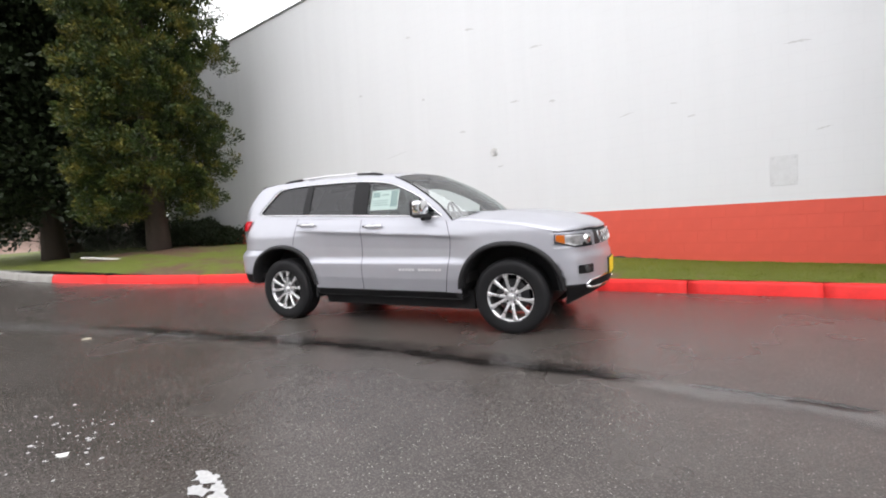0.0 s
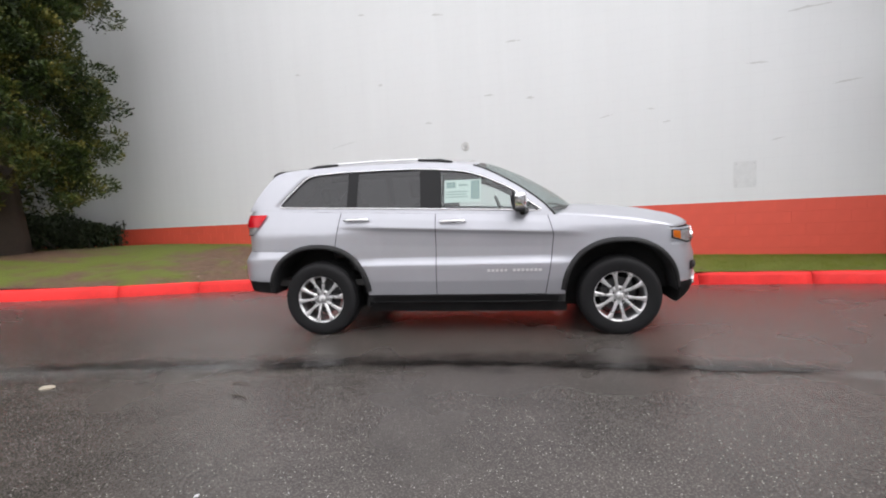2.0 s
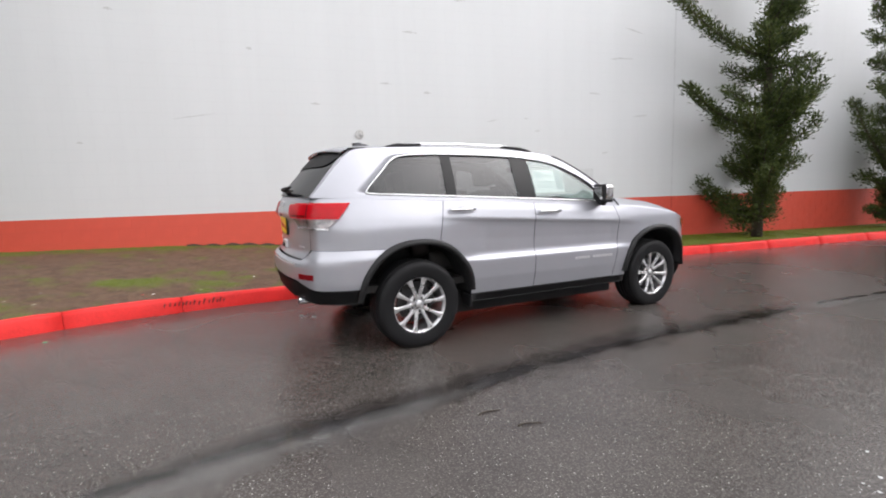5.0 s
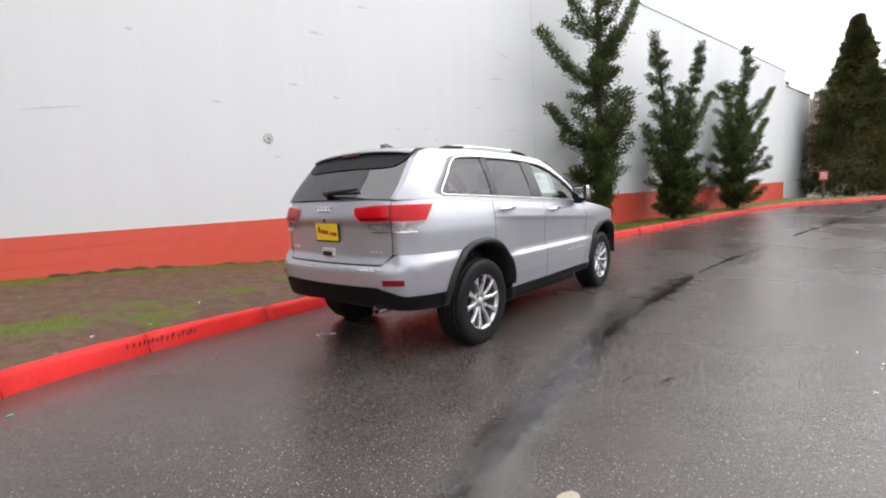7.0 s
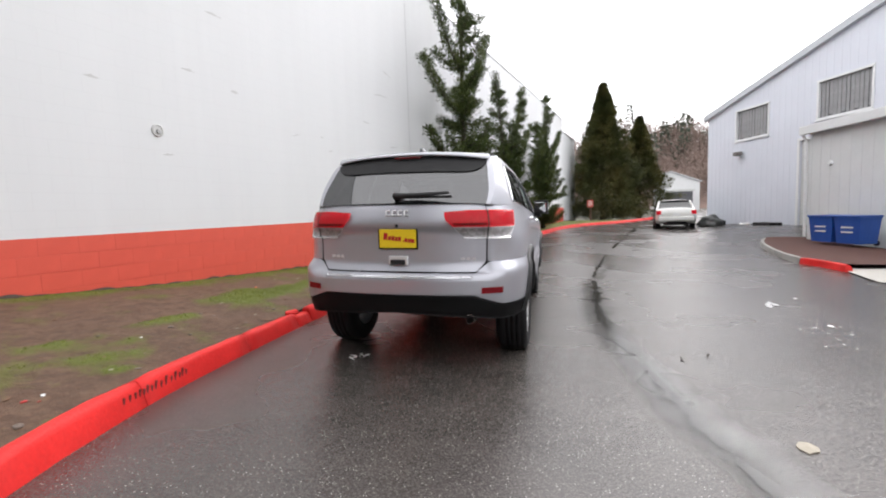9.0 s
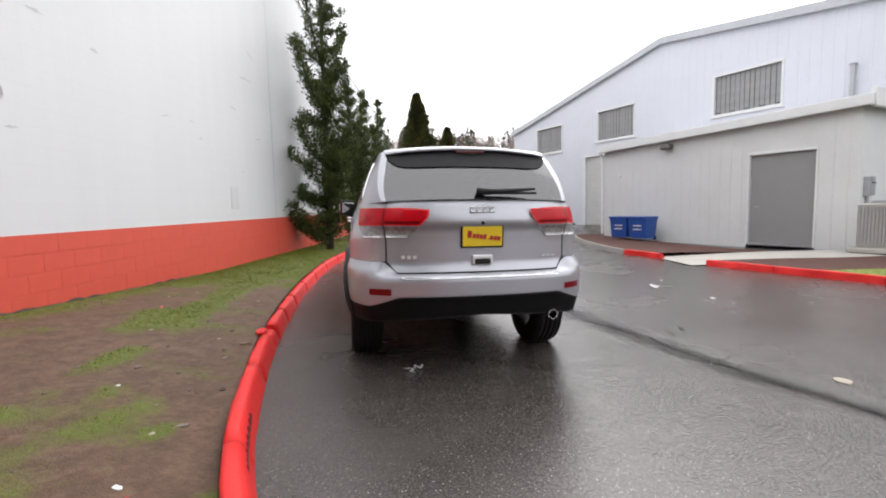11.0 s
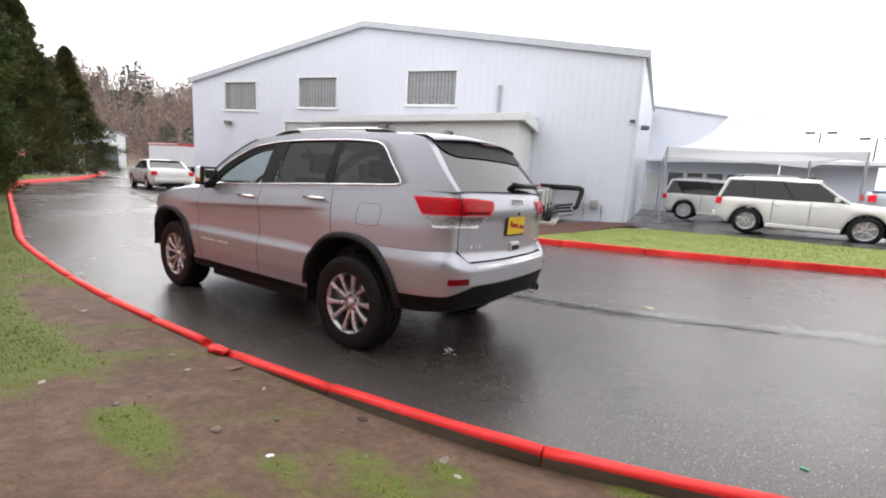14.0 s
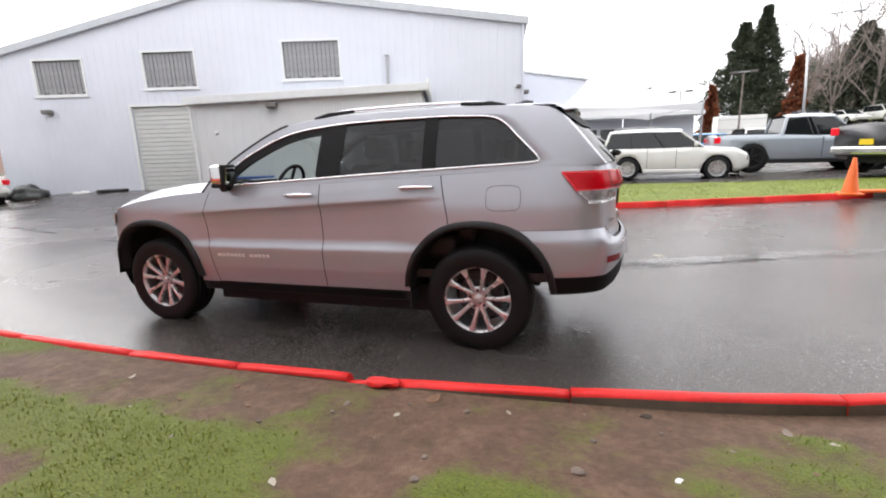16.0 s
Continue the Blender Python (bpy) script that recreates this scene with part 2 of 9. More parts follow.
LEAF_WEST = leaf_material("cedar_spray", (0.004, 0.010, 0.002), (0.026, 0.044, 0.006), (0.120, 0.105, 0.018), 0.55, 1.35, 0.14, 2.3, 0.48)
LEAF_PINE = leaf_material("juniper_needles", (0.009, 0.020, 0.006), (0.072, 0.100, 0.022), (0.13, 0.145, 0.035), 0.6, 0.7, 0.5, 1.3, 0.2)
LEAF_YEW = leaf_material("dark_conifer", (0.014, 0.022, 0.006), (0.060, 0.066, 0.016), (0.12, 0.095, 0.030), 0.6, 1.1, 0.35, 0.55, 0.25)
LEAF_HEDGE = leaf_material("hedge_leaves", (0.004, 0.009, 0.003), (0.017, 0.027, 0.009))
GRASS = leaf_material("grass_blades", (0.064, 0.086, 0.004), (0.140, 0.172, 0.008), (0.26, 0.235, 0.04), 0.7)
HILL = surface("brown_hillside", (0.25, 0.175, 0.145), 0.9, 0, 0.4, 0.12, 1.5, 0.0)
FAR_TWIGS = leaf_material("leafless_wood", (0.20, 0.148, 0.125), (0.27, 0.205, 0.178), (0.27, 0.185, 0.145), 0.9)
FAR_FIR = leaf_material("hazy_fir", (0.05, 0.065, 0.05), (0.10, 0.12, 0.085))
RUST_LEAF = leaf_material("russet_leaves", (0.10, 0.030, 0.014), (0.26, 0.085, 0.040), None, 0.8)
BLACK_PLASTIC = surface("black_plastic", (0.014, 0.014, 0.015), 0.5, 0, 0.15, 5, 90, 0.25, 0.001, 0, 0, 0.3)
RUBBER = surface("tyre_rubber", (0.009, 0.009, 0.010), 0.6, 0, 0.2, 6, 90, 0.3, 0.001, 0, 0, 0.25)
STEEL = surface("galvanised_steel", (0.45, 0.46, 0.47), 0.4, 0.8, 0.15, 5, 60, 0.1, 0.001)
CREAM = surface("cream_cabinet", (0.52, 0.51, 0.46), 0.5, 0, 0.12, 4, 40, 0.1, 0.001)
BLUE_BIN = surface("blue_plastic", (0.015, 0.075, 0.33), 0.4, 0, 0.1, 4, 60, 0.1, 0.001)
ORANGE = surface("orange_cone", (0.85, 0.15, 0.02), 0.45, 0, 0.1, 4, 60, 0.1, 0.001)
CANVAS = surface("white_canvas", (0.82, 0.83, 0.85), 0.6, 0, 0.04, 2, 30, 0.1, 0.002)
cn = CANVAS.node_tree.nodes
thin, both = cn.new("ShaderNodeBsdfTranslucent"), cn.new("ShaderNodeMixShader")
thin.inputs[0].default_value, both.inputs[0].default_value = (0.8, 0.8, 0.8, 1), 0.4
CANVAS.node_tree.links.new(cn["Principled BSDF"].outputs[0], both.inputs[1])
CANVAS.node_tree.links.new(thin.outputs[0], both.inputs[2])
CANVAS.node_tree.links.new(both.outputs[0], cn["Material Output"].inputs[0])
PAPER = surface("white_paper", (0.75, 0.75, 0.74), 0.7, 0, 0.1, 30, 200, 0.2, 0.001)


# ---- building helpers ----
def part(name, bm, mat, parent=None, label="", smooth=False, m=None):
    """A bmesh as one mesh object, under parent where one is given."""
    me = bpy.data.meshes.new(name)
    if smooth:
        for f in bm.faces:
            f.smooth = True
    bm.to_mesh(me)
    bm.free()
    me.materials.append(mat)
    ob = new(name, me)
    if parent is not None:
        ob.parent = parent
    if m is not None:
        ob.matrix_basis = m
    return tagged(ob, label) if label else ob


def mesh_of(name, verts, faces, mat, parent=None, label="", smooth=False, m=None):
    me = bpy.data.meshes.new(name)
    me.from_pydata(verts, [], faces)
    me.materials.append(mat)
    if smooth:
        me.polygons.foreach_set("use_smooth", [True] * len(me.polygons))
    ob = new(name, me)
    if parent is not None:
        ob.parent = parent
    if m is not None:
        ob.matrix_basis = m
    return tagged(ob, label) if label else ob


def thing(name, m, label, category, group="", kind=""):
    ob = new(name)
    ob.matrix_basis = m
    ob.empty_display_size = 0.2
    return tagged(ob, label, category, group, kind)


def box(x0, x1, y0, y1, z0, z1, bevel=0.0, seg=1, bm=None):
    own = bmesh.new()
    bmesh.ops.create_cube(own, size=1, matrix=Matrix.LocRotScale(((x0 + x1) / 2, (y0 + y1) / 2, (z0 + z1) / 2), None, (abs(x1 - x0), abs(y1 - y0), abs(z1 - z0))))
    if bevel:
        bmesh.ops.bevel(own, geom=own.edges[:], offset=bevel, segments=seg, affect="EDGES", profile=0.6)
    if bm is None:
        return own
    me = bpy.data.meshes.new("tmp")
    own.to_mesh(me)
    own.free()
    bm.from_mesh(me)
    bpy.data.meshes.remove(me)
    return bm


def tube(points, radius, sides=8, bm=None, closed=False, caps=True):
    """A round bar along points; radius a number or one for each point."""
    bm = bm or bmesh.new()
    pts = [Vector(p) for p in points]
    n = len(pts)
    rad = [radius] * n if isinstance(radius, (int, float)) else radius
    rings = []
    ref = None
    for i, p in enumerate(pts):
        a, b = pts[(i - 1) % n] if closed or i else p, pts[(i + 1) % n] if closed or i < n - 1 else p
        d = (b - a).normalized()
        if ref is None:
            ref = Vector((0, 0, 1)) if abs(d.z) < 0.9 else Vector((1, 0, 0))
        u = d.cross(ref).normalized()
        v = u.cross(d).normalized()
        ref = v
        rings.append([bm.verts.new(p + rad[i] * (math.cos(2 * math.pi * k / sides) * u + math.sin(2 * math.pi * k / sides) * v)) for k in range(sides)])
    for i in range(n if closed else n - 1):
        a, b = rings[i], rings[(i + 1) % n]
        for k in range(sides):
            bm.faces.new((a[k], a[(k + 1) % sides], b[(k + 1) % sides], b[k]))
    if caps and not closed:
        bm.faces.new(rings[0][::-1])
        bm.faces.new(rings[-1])
    return bm


def lathe(profile, sides=32, axis="Y", bm=None):
    """Turn (radius, along) pairs round an axis."""
    bm = bm or bmesh.new()
    rings = []
    for r, h in profile:
        ring = []
        for k in range(sides):
            a = 2 * math.pi * k / sides
            c, s = r * math.cos(a), r * math.sin(a)
            ring.append(bm.verts.new((c, h, s) if axis == "Y" else (c, s, h)))
        rings.append(ring)
    for a, b in zip(rings, rings[1:]):
        for k in range(sides):
            bm.faces.new((a[k], a[(k + 1) % sides], b[(k + 1) % sides], b[k]))
    bmesh.ops.recalc_face_normals(bm, faces=bm.faces[:])
    return bm


def grid_surface(fn, us, vs, bm=None, keep=None):
    """A sheet fn(u, v) over two lists of steps; keep(point) drops faces whose middle it refuses."""
    bm = bm or bmesh.new()
    vv = [[bm.verts.new(fn(u, v)) for v in vs] for u in us]
    for i in range(len(us) - 1):
        for j in range(len(vs) - 1):
            q = (vv[i][j], vv[i + 1][j], vv[i + 1][j + 1], vv[i][j + 1])
            if keep is None or keep(sum((w.co for w in q), Vector()) / 4):
                bm.faces.new(q)
    loose = [v for v in bm.verts if not v.link_faces]
    bmesh.ops.delete(bm, geom=loose, context="VERTS")
    return bm


def steps(a, b, n):
    return [a + (b - a) * i / n for i in range(n + 1)]


def curve_at(table, x):
    """Smooth interpolation in a short table of (x, value)."""
    if x <= table[0][0]:
        return table[0][1]
    for (x0, y0), (x1, y1) in zip(table, table[1:]):
        if x <= x1:
            t = (x - x0) / (x1 - x0)
            return y0 + (y1 - y0) * t
    return table[-1][1]


def eased(table, x):
    if x <= table[0][0]:
        return table[0][1]
    for i in range(len(table) - 1):
        (x0, y0), (x1, y1) = table[i], table[i + 1]
        if x <= x1:
            m0 = (y1 - table[i - 1][1]) / (x1 - table[i - 1][0]) if i else (y1 - y0) / (x1 - x0)
            m1 = (table[i + 2][1] - y0) / (table[i + 2][0] - x0) if i + 2 < len(table) else (y1 - y0) / (x1 - x0)
            h = x1 - x0
            t = (x - x0) / h
            return (2 * t**3 - 3 * t**2 + 1) * y0 + (t**3 - 2 * t**2 + t) * h * m0 + (3 * t**2 - 2 * t**3) * y1 + (t**3 - t**2) * h * m1
    return table[-1][1]


# ---- ground ----
CROSS = 0.016


def road_z(x, y=0.0):
    """The road falls gently to the east, and from the verge to the south."""
    gutter = 0.028 * math.exp(-((y - kerb_y(x)) / 0.45) ** 2)
    return 0.22 * (1 - math.tanh((x + 5) / 4.2)) - 0.04 + CROSS * max(-2.5, min(2.4, y)) - gutter


KERB_LINE = [(-30, -2.6), (-16, -2.45), (-11.8, -2.16), (-9.6, -1.98), (-8.0, -1.62), (-6.5, -0.98), (-5.3, -0.31), (-4.4, 0.30), (-3.5, 0.755), (-2.3, 1.155),
             (-1.25, 1.44), (0.5, 1.81), (2.1, 2.07), (4.6, 2.34), (7.3, 2.38), (10.8, 2.42), (16, 2.45), (20.5, 2.35), (23.5, 1.75), (26, 0.75), (29, -0.35), (34, -1.6), (44, -3.6)]


def kerb_y(x):
    return eased(KERB_LINE, x)


WALL_Y = 3.955
WALL_BASE = [(-30, 0.66), (-9, 0.63), (-4.5, 0.56), (-3.0, 0.49), (-1.2, 0.35), (1.4, 0.24), (3.0, 0.19), (5, 0.17), (10, 0.11), (30, 0.08)]


def verge_z(x, y):
    ky = kerb_y(x) + 0.17
    t = max(0.0, min(1.0, (y - ky) / max(0.3, WALL_Y - ky)))
    dip = 0.062 * math.exp(-((x + 3.5) / 1.8) ** 2)
    a, b = road_z(x, ky) + 0.145 - dip, curve_at(WALL_BASE, x)
    mound = 0.22 * math.exp(-((x + 9.6) ** 2 + (y - 0.7) ** 2) / 5.0)
    rough = 0.020 * noise.noise((x * 1.3, y * 1.3, 0)) + 0.010 * noise.noise((x * 5, y * 5, 3))
    return a + (b - a) * t ** 0.8 + mound + rough * min(1, 6 * t) * min(1.0, 1.2 - t)


# the far ground, one sheet to the horizon
def far_z(x, y):
    r = math.hypot(x, y)
    return -0.35 - 0.002 * max(0, r - 80)


gs = [-900, -400, -200, -120, -80, -50, -30, -15, 0, 15, 30, 50, 80, 120, 200, 400, 900]
tagged(part("ground", grid_surface(lambda x, y: (x, y, far_z(x, y)), gs, gs), surface("far_ground", (0.10, 0.10, 0.075), 0.85, 0, 0.3, 0.05, 0.6, 0.0)),
       "dull grass and tarmac reaching to the horizon", "ground", kind="structure")

# road and car park, one wet sheet
xs = steps(-30, -8, 22) + steps(-8, 12, 80)[1:] + steps(12, 60, 24)[1:]
ys = [-70, -50, -35, -25, -18] + steps(-14, 2.6, 83)


def road_point(x, y):
    """The sheet ends just behind the kerb's face."""
    edge = kerb_y(x) + 0.06
    top = min(y, edge)
    return (x, top, road_z(x, top) + lot_rise(x, top))


def lot_rise(x, y):
    """The car park across the way lies a little higher."""
    return 0.16 * max(0.0, min(1.0, (-9.0 - y) / 4.0)) * max(0.0, min(1.0, (5.0 - x) / 4.0)) + 0.26 * max(0.0, min(1.0, (-3.6 - y) / 2.5)) * max(0.0, min(1.0, (x - 11.5) / 3.0))


bm = grid_surface(lambda x, y: road_point(x, y), xs, ys)
bmesh.ops.remove_doubles(bm, verts=bm.verts[:], dist=0.0005)
tagged(part("road", bm, ASPHALT, smooth=True), "wet dark asphalt road with pale chips of stone", "road", kind="structure")

# verge between kerb and wall
TUFTS = ((-0.9, 2.55, 0.42, 0.30, 0.85), (-1.45, 2.58, 0.30, 0.20, 0.6), (-0.3, 2.52, 0.40, 0.22, 0.75), (0.35, 2.60, 0.35, 0.22, 0.6), (-1.15, 2.32, 0.30, 0.14, 0.5), (-2.28, 2.15, 0.22, 0.11, 0.7), (-2.58, 2.12, 0.22, 0.09, 0.5),
         (-3.05, 1.75, 0.25, 0.10, 0.35), (-3.3, 1.5, 0.22, 0.16, 0.65), (-3.4, 2.0, 0.35, 0.12, 0.45), (-3.40, 1.2, 0.14, 0.08, 0.5), (-4.3, 1.5, 0.5, 0.2, 0.6), (-3.95, 0.70, 0.12, 0.06, 0.6), (-5.8, 0.3, 0.9, 0.45, 0.6), (-6.6, 1.2, 0.9, 0.4, 0.5))
BALD = ((0.75, 2.25, 0.45, 0.20, 0.6), (-2.6, 2.45, 0.5, 0.16, 0.35), (-2.0, 2.75, 0.4, 0.16, 0.35), (0.95, 3.2, 0.3, 0.15, 0.3), (1.6, 2.35, 0.6, 0.18, 0.4), (-9.8, 0.8, 2.4, 1.6, 0.8))


def ramp01(a, b, x):
    t = max(0.0, min(1.0, (x - a) / (b - a)))
    return t * t * (3 - 2 * t)


def turf_share(x, y):
    """How much of the ground is grass: lawn to the east and west, tufts and bare mud between, a green strip by the wall."""
    v = 0.72 * ramp01(0.0, 1.6, x) + 0.72 * ramp01(-6.2, -7.6, x) + 0.62 * math.exp(-((WALL_Y - y) / 0.30) ** 2)
    for cx, cy, rx, ry, k in TUFTS:
        v += k * math.exp(-((x - cx) / rx) ** 2 - ((y - cy) / ry) ** 2)
    for cx, cy, rx, ry, k in BALD:
        v -= k * math.exp(-((x - cx) / rx) ** 2 - ((y - cy) / ry) ** 2)
    return v + 0.12 + 0.42 * noise.fractal((x * 2.6, y * 2.6, 7), 0.8, 2.0, 5)


xs = steps(-30, -8, 30) + steps(-8, -5, 40)[1:] + steps(-5, 2, 175)[1:] + steps(2, 10, 90)[1:] + steps(10, 30, 30)[1:]
bm = bmesh.new()
turf_layer = bm.verts.layers.float.new("turf")
vs = steps(0, 1, 60)
rows_v = []
for x in xs:
    row = []
    for v in vs:
        y0, y1 = kerb_y(x) + 0.10, WALL_Y + 0.05
        y = y0 + (y1 - y0) * v
        share = turf_share(x, y)
        w = bm.verts.new((x, y, verge_z(x, y) + 0.012 * ramp01(0.3, 0.7, share) + 0.007 * noise.fractal((x * 14, y * 14, 2), 1.0, 2.0, 3) * min(1.0, 8 * v)))
        w[turf_layer] = share
        row.append(w)
    rows_v.append(row)
for a, b in zip(rows_v, rows_v[1:]):
    for j in range(len(vs) - 1):
        bm.faces.new((a[j], b[j], b[j + 1], a[j + 1]))
tagged(part("verge", bm, VERGE, smooth=True), "grass verge worn to brown mud", "verge", kind="structure")

# ---- kerbs ----
def kerb_piece(line, a, b, mat, width=0.078, height=0.13, base=road_z, drop=0.2, back=None):
    """One cast length of kerb between a and b along a line y = line(x), with a rounded top and a rough back."""
    prof = [(-0.055, -drop), (-0.046, 0.0), (-0.012, height - 0.040), (-0.002, height - 0.014), (0.016, height), (width - 0.020, height + 0.003), (width - 0.004, height - 0.006), (width + 0.002, height - 0.018), (width + 0.040, -drop)]
    bm = bmesh.new()
    n = max(3, int((b - a) / 0.13))
    rings = []
    for i in range(n + 1):
        x = a + (b - a) * i / n
        y = line(x)
        d = Vector((0.02, line(x + 0.01) - line(x - 0.01), 0)).normalized()
        nor = Vector((-d.y, d.x, 0))
        z = base(x, y)
        end = 0.006 if i in (0, n) else 0.0
        ring = []
        for k, (o, h) in enumerate(prof):
            wob = 0.008 * noise.noise((x * 3.1, k * 0.7, y)) + 0.005 * noise.noise((x * 11.0, k * 1.3, y))
            ring.append(bm.verts.new((x + nor.x * (o + wob), y + nor.y * (o + wob), z + h + (wob - end if h > 0 else 0))))
        rings.append(ring)
    for p, q in zip(rings, rings[1:]):
        for k in range(len(prof) - 1):
            bm.faces.new((p[k], p[k + 1], q[k + 1], q[k]))
    bm.faces.new(rings[0])
    bm.faces.new(rings[-1][::-1])
    bmesh.ops.recalc_face_normals(bm, faces=bm.faces[:])
    ob = part("kerb_length", bm, mat, smooth=False)
    ob.data.materials.append(back or MUD_KERB)
    for f in ob.data.polygons:
        f.use_smooth = len(f.vertices) == 4
    k = len(prof) - 1
    for i, f in enumerate(ob.data.polygons):
        if i < n * k and i % k == k - 1:
            f.material_index = 1
    return ob


kerb = thing("kerb", Matrix(), "red-painted concrete kerb along the verge, chipped at its joints", "kerb", kind="structure")
joints = [-30, -27, -24, -21, -18, -15.2, -13.4, -11.9, -10.3, -8.7, -7.2, -5.35, -4.45, -3.54, -2.37, -1.46, -1.17, -0.42, 0.46, 1.6, 2.72, 4.1, 5.5, 7.0, 8.5, 10.0, 11.5, 13.0, 14.6, 16.2, 17.8, 19.4, 21, 22.6, 24.2, 25.8, 27.4, 29, 31, 33, 36, 40, 44]
for a, b in zip(joints, joints[1:]):
    k = kerb_piece(kerb_y, a + 0.003, b - 0.003, GREY_KERB if b < -8.0 else RED_KERB, height={-2.37: 0.150, -1.46: 0.118}.get(a, 0.160))
    k.parent = kerb

ISLAND = [(-9, -9.75), (-7, -9.22), (-5.4, -8.83), (-3.6, -8.42), (-1.8, -7.86), (-0.15, -7.28), (0.9, -6.86), (2.2, -6.25), (3.75, -5.52)]
ISLAND_E = [(5.0, -5.2), (5.6, -5.05), (6.3, -4.8), (8, -4.72), (10.5, -4.9), (12.0, -5.25)]
kerb = thing("kerb", Matrix(), "red-painted kerb round the planted island", "kerb", kind="structure")
for a, b, mt in ((-9, -6.1, GREY_KERB), (-6.1, -4.2, RED_KERB), (-4.2, -2.3, RED_KERB), (-2.3, -0.5, RED_KERB), (-0.5, 1.2, RED_KERB), (1.2, 2.6, RED_KERB), (2.6, 3.75, RED_KERB)):
    kerb_piece(lambda x: eased(ISLAND, x) - 0.15, a + 0.005, b - 0.005, mt, base=lambda x, y: road_z(x, y) + lot_rise(x, y), back=mt).parent = kerb
kerb = thing("kerb", Matrix(), "bare grey kerb with red-painted end round the mulch bed", "kerb", kind="structure")
for a, b, mt in ((5.0, 6.2, RED_KERB), (6.2, 7.8, GREY_KERB), (7.8, 9.6, GREY_KERB), (9.6, 11.2, GREY_KERB), (11.2, 12.0, GREY_KERB)):
    kerb_piece(lambda x: eased(ISLAND_E, x) - 0.15, a + 0.005, b - 0.005, mt, back=mt).parent = kerb


def island_sheet(name, line, x0, x1, depth, mat, label, lift=0.11, n=40):
    def f(x, v):
        y = line(x) - 0.14 - depth(x) * v
        return (x, y, road_z(x, y) + lot_rise(x, y) + lift * (1 - 0.75 * v * v) + 0.012 * noise.noise((x * 2, y * 2, 1)) + 0.03 * v)
    return tagged(part(name, grid_surface(f, steps(x0, x1, n), steps(0, 1, 14)), mat, smooth=True), label, name, kind="structure")


def lawn_material():
    m, n, l, p = material("lawn")
    g = n.new("ShaderNodeNewGeometry").outputs["Position"]
    a, b = noise_node(n, l, 1.4, 5, 0.6, g), noise_node(n, l, 70, 4, 0.65, g)
    r = ramp(n, [(0.25, (0.085, 0.115, 0.016)), (0.6, (0.18, 0.22, 0.032)), (0.85, (0.29, 0.27, 0.08))])
    l.new(blend(n, l, 0.32, a.outputs[0], b.outputs[0]), r.inputs[0])
    l.new(r.outputs[0], p.inputs["Base Color"])
    p.inputs["Roughness"].default_value = 0.8
    bump(n, l, b.outputs[0], 0.35, 0.01, p)
    return m


LAWN = lawn_material()
LAWN_DEPTH = [(-7.2, 2.6), (-5.9, 3.0), (-4.0, 3.6), (-1.2, 4.7), (0.8, 5.0), (2.5, 5.2)]


def lawn_depth(x):
    return curve_at(LAWN_DEPTH, x)


island_sheet("lawn", lambda x: eased(ISLAND, x), -7.2, 2.05, lawn_depth, LAWN, "mown grass strip between road and car park")
island_sheet("mulch_bed", lambda x: eased(ISLAND, x), 2.05, 3.75, lambda x: 7.4, MULCH, "dark red bark mulch bed by the annex")
island_sheet("mulch_bed", lambda x: eased(ISLAND_E, x), 5.3, 12.0, lambda x: curve_at([(5.3, 3.2), (12, 1.6)], x), MULCH, "dark red bark mulch bed with blue bins")
apron = grid_surface(lambda x, y: (x, y, road_z(x, y) + 0.02 + 0.06 * min(1, max(0, (-5.4 - y) / 2))), steps(3.72, 5.35, 6), steps(-9.6, -5.3, 12))
tagged(part("pavement", apron, PALE_CONC), "pale concrete apron to the annex door", "pavement", kind="structure")

# tar seal, wet stains and a painted wet sheen on the road
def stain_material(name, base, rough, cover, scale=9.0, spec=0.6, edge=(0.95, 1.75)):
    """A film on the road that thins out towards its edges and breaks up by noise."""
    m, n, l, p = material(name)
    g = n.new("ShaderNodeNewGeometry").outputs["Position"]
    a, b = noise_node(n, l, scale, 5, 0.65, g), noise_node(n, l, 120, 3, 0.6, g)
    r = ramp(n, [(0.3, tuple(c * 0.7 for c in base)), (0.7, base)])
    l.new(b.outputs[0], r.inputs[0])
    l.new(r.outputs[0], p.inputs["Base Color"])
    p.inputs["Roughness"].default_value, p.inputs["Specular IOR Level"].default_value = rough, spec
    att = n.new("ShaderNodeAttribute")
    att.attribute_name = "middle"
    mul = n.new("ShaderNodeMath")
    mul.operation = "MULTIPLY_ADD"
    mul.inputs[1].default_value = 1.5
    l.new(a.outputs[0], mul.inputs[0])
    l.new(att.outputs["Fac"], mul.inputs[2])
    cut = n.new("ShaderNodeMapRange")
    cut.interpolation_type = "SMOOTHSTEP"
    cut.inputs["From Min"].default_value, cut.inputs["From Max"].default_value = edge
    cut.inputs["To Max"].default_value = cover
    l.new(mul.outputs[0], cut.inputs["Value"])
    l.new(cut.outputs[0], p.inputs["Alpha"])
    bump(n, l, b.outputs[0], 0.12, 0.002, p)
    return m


SOAKED = stain_material("soaked_seam", (0.018, 0.016, 0.015), 0.16, 0.82, 9.0, 0.45, (0.98, 1.40))
DAMP = stain_material("damp_road", (0.032, 0.028, 0.026), 0.16, 0.55, 3.0)
# smooth wet strip; its pale base colour stands in for reflected sky
FILM = stain_material("painted_wet_sheen", (0.24, 0.235, 0.23), 0.13, 0.34, 2.2, 0.8)


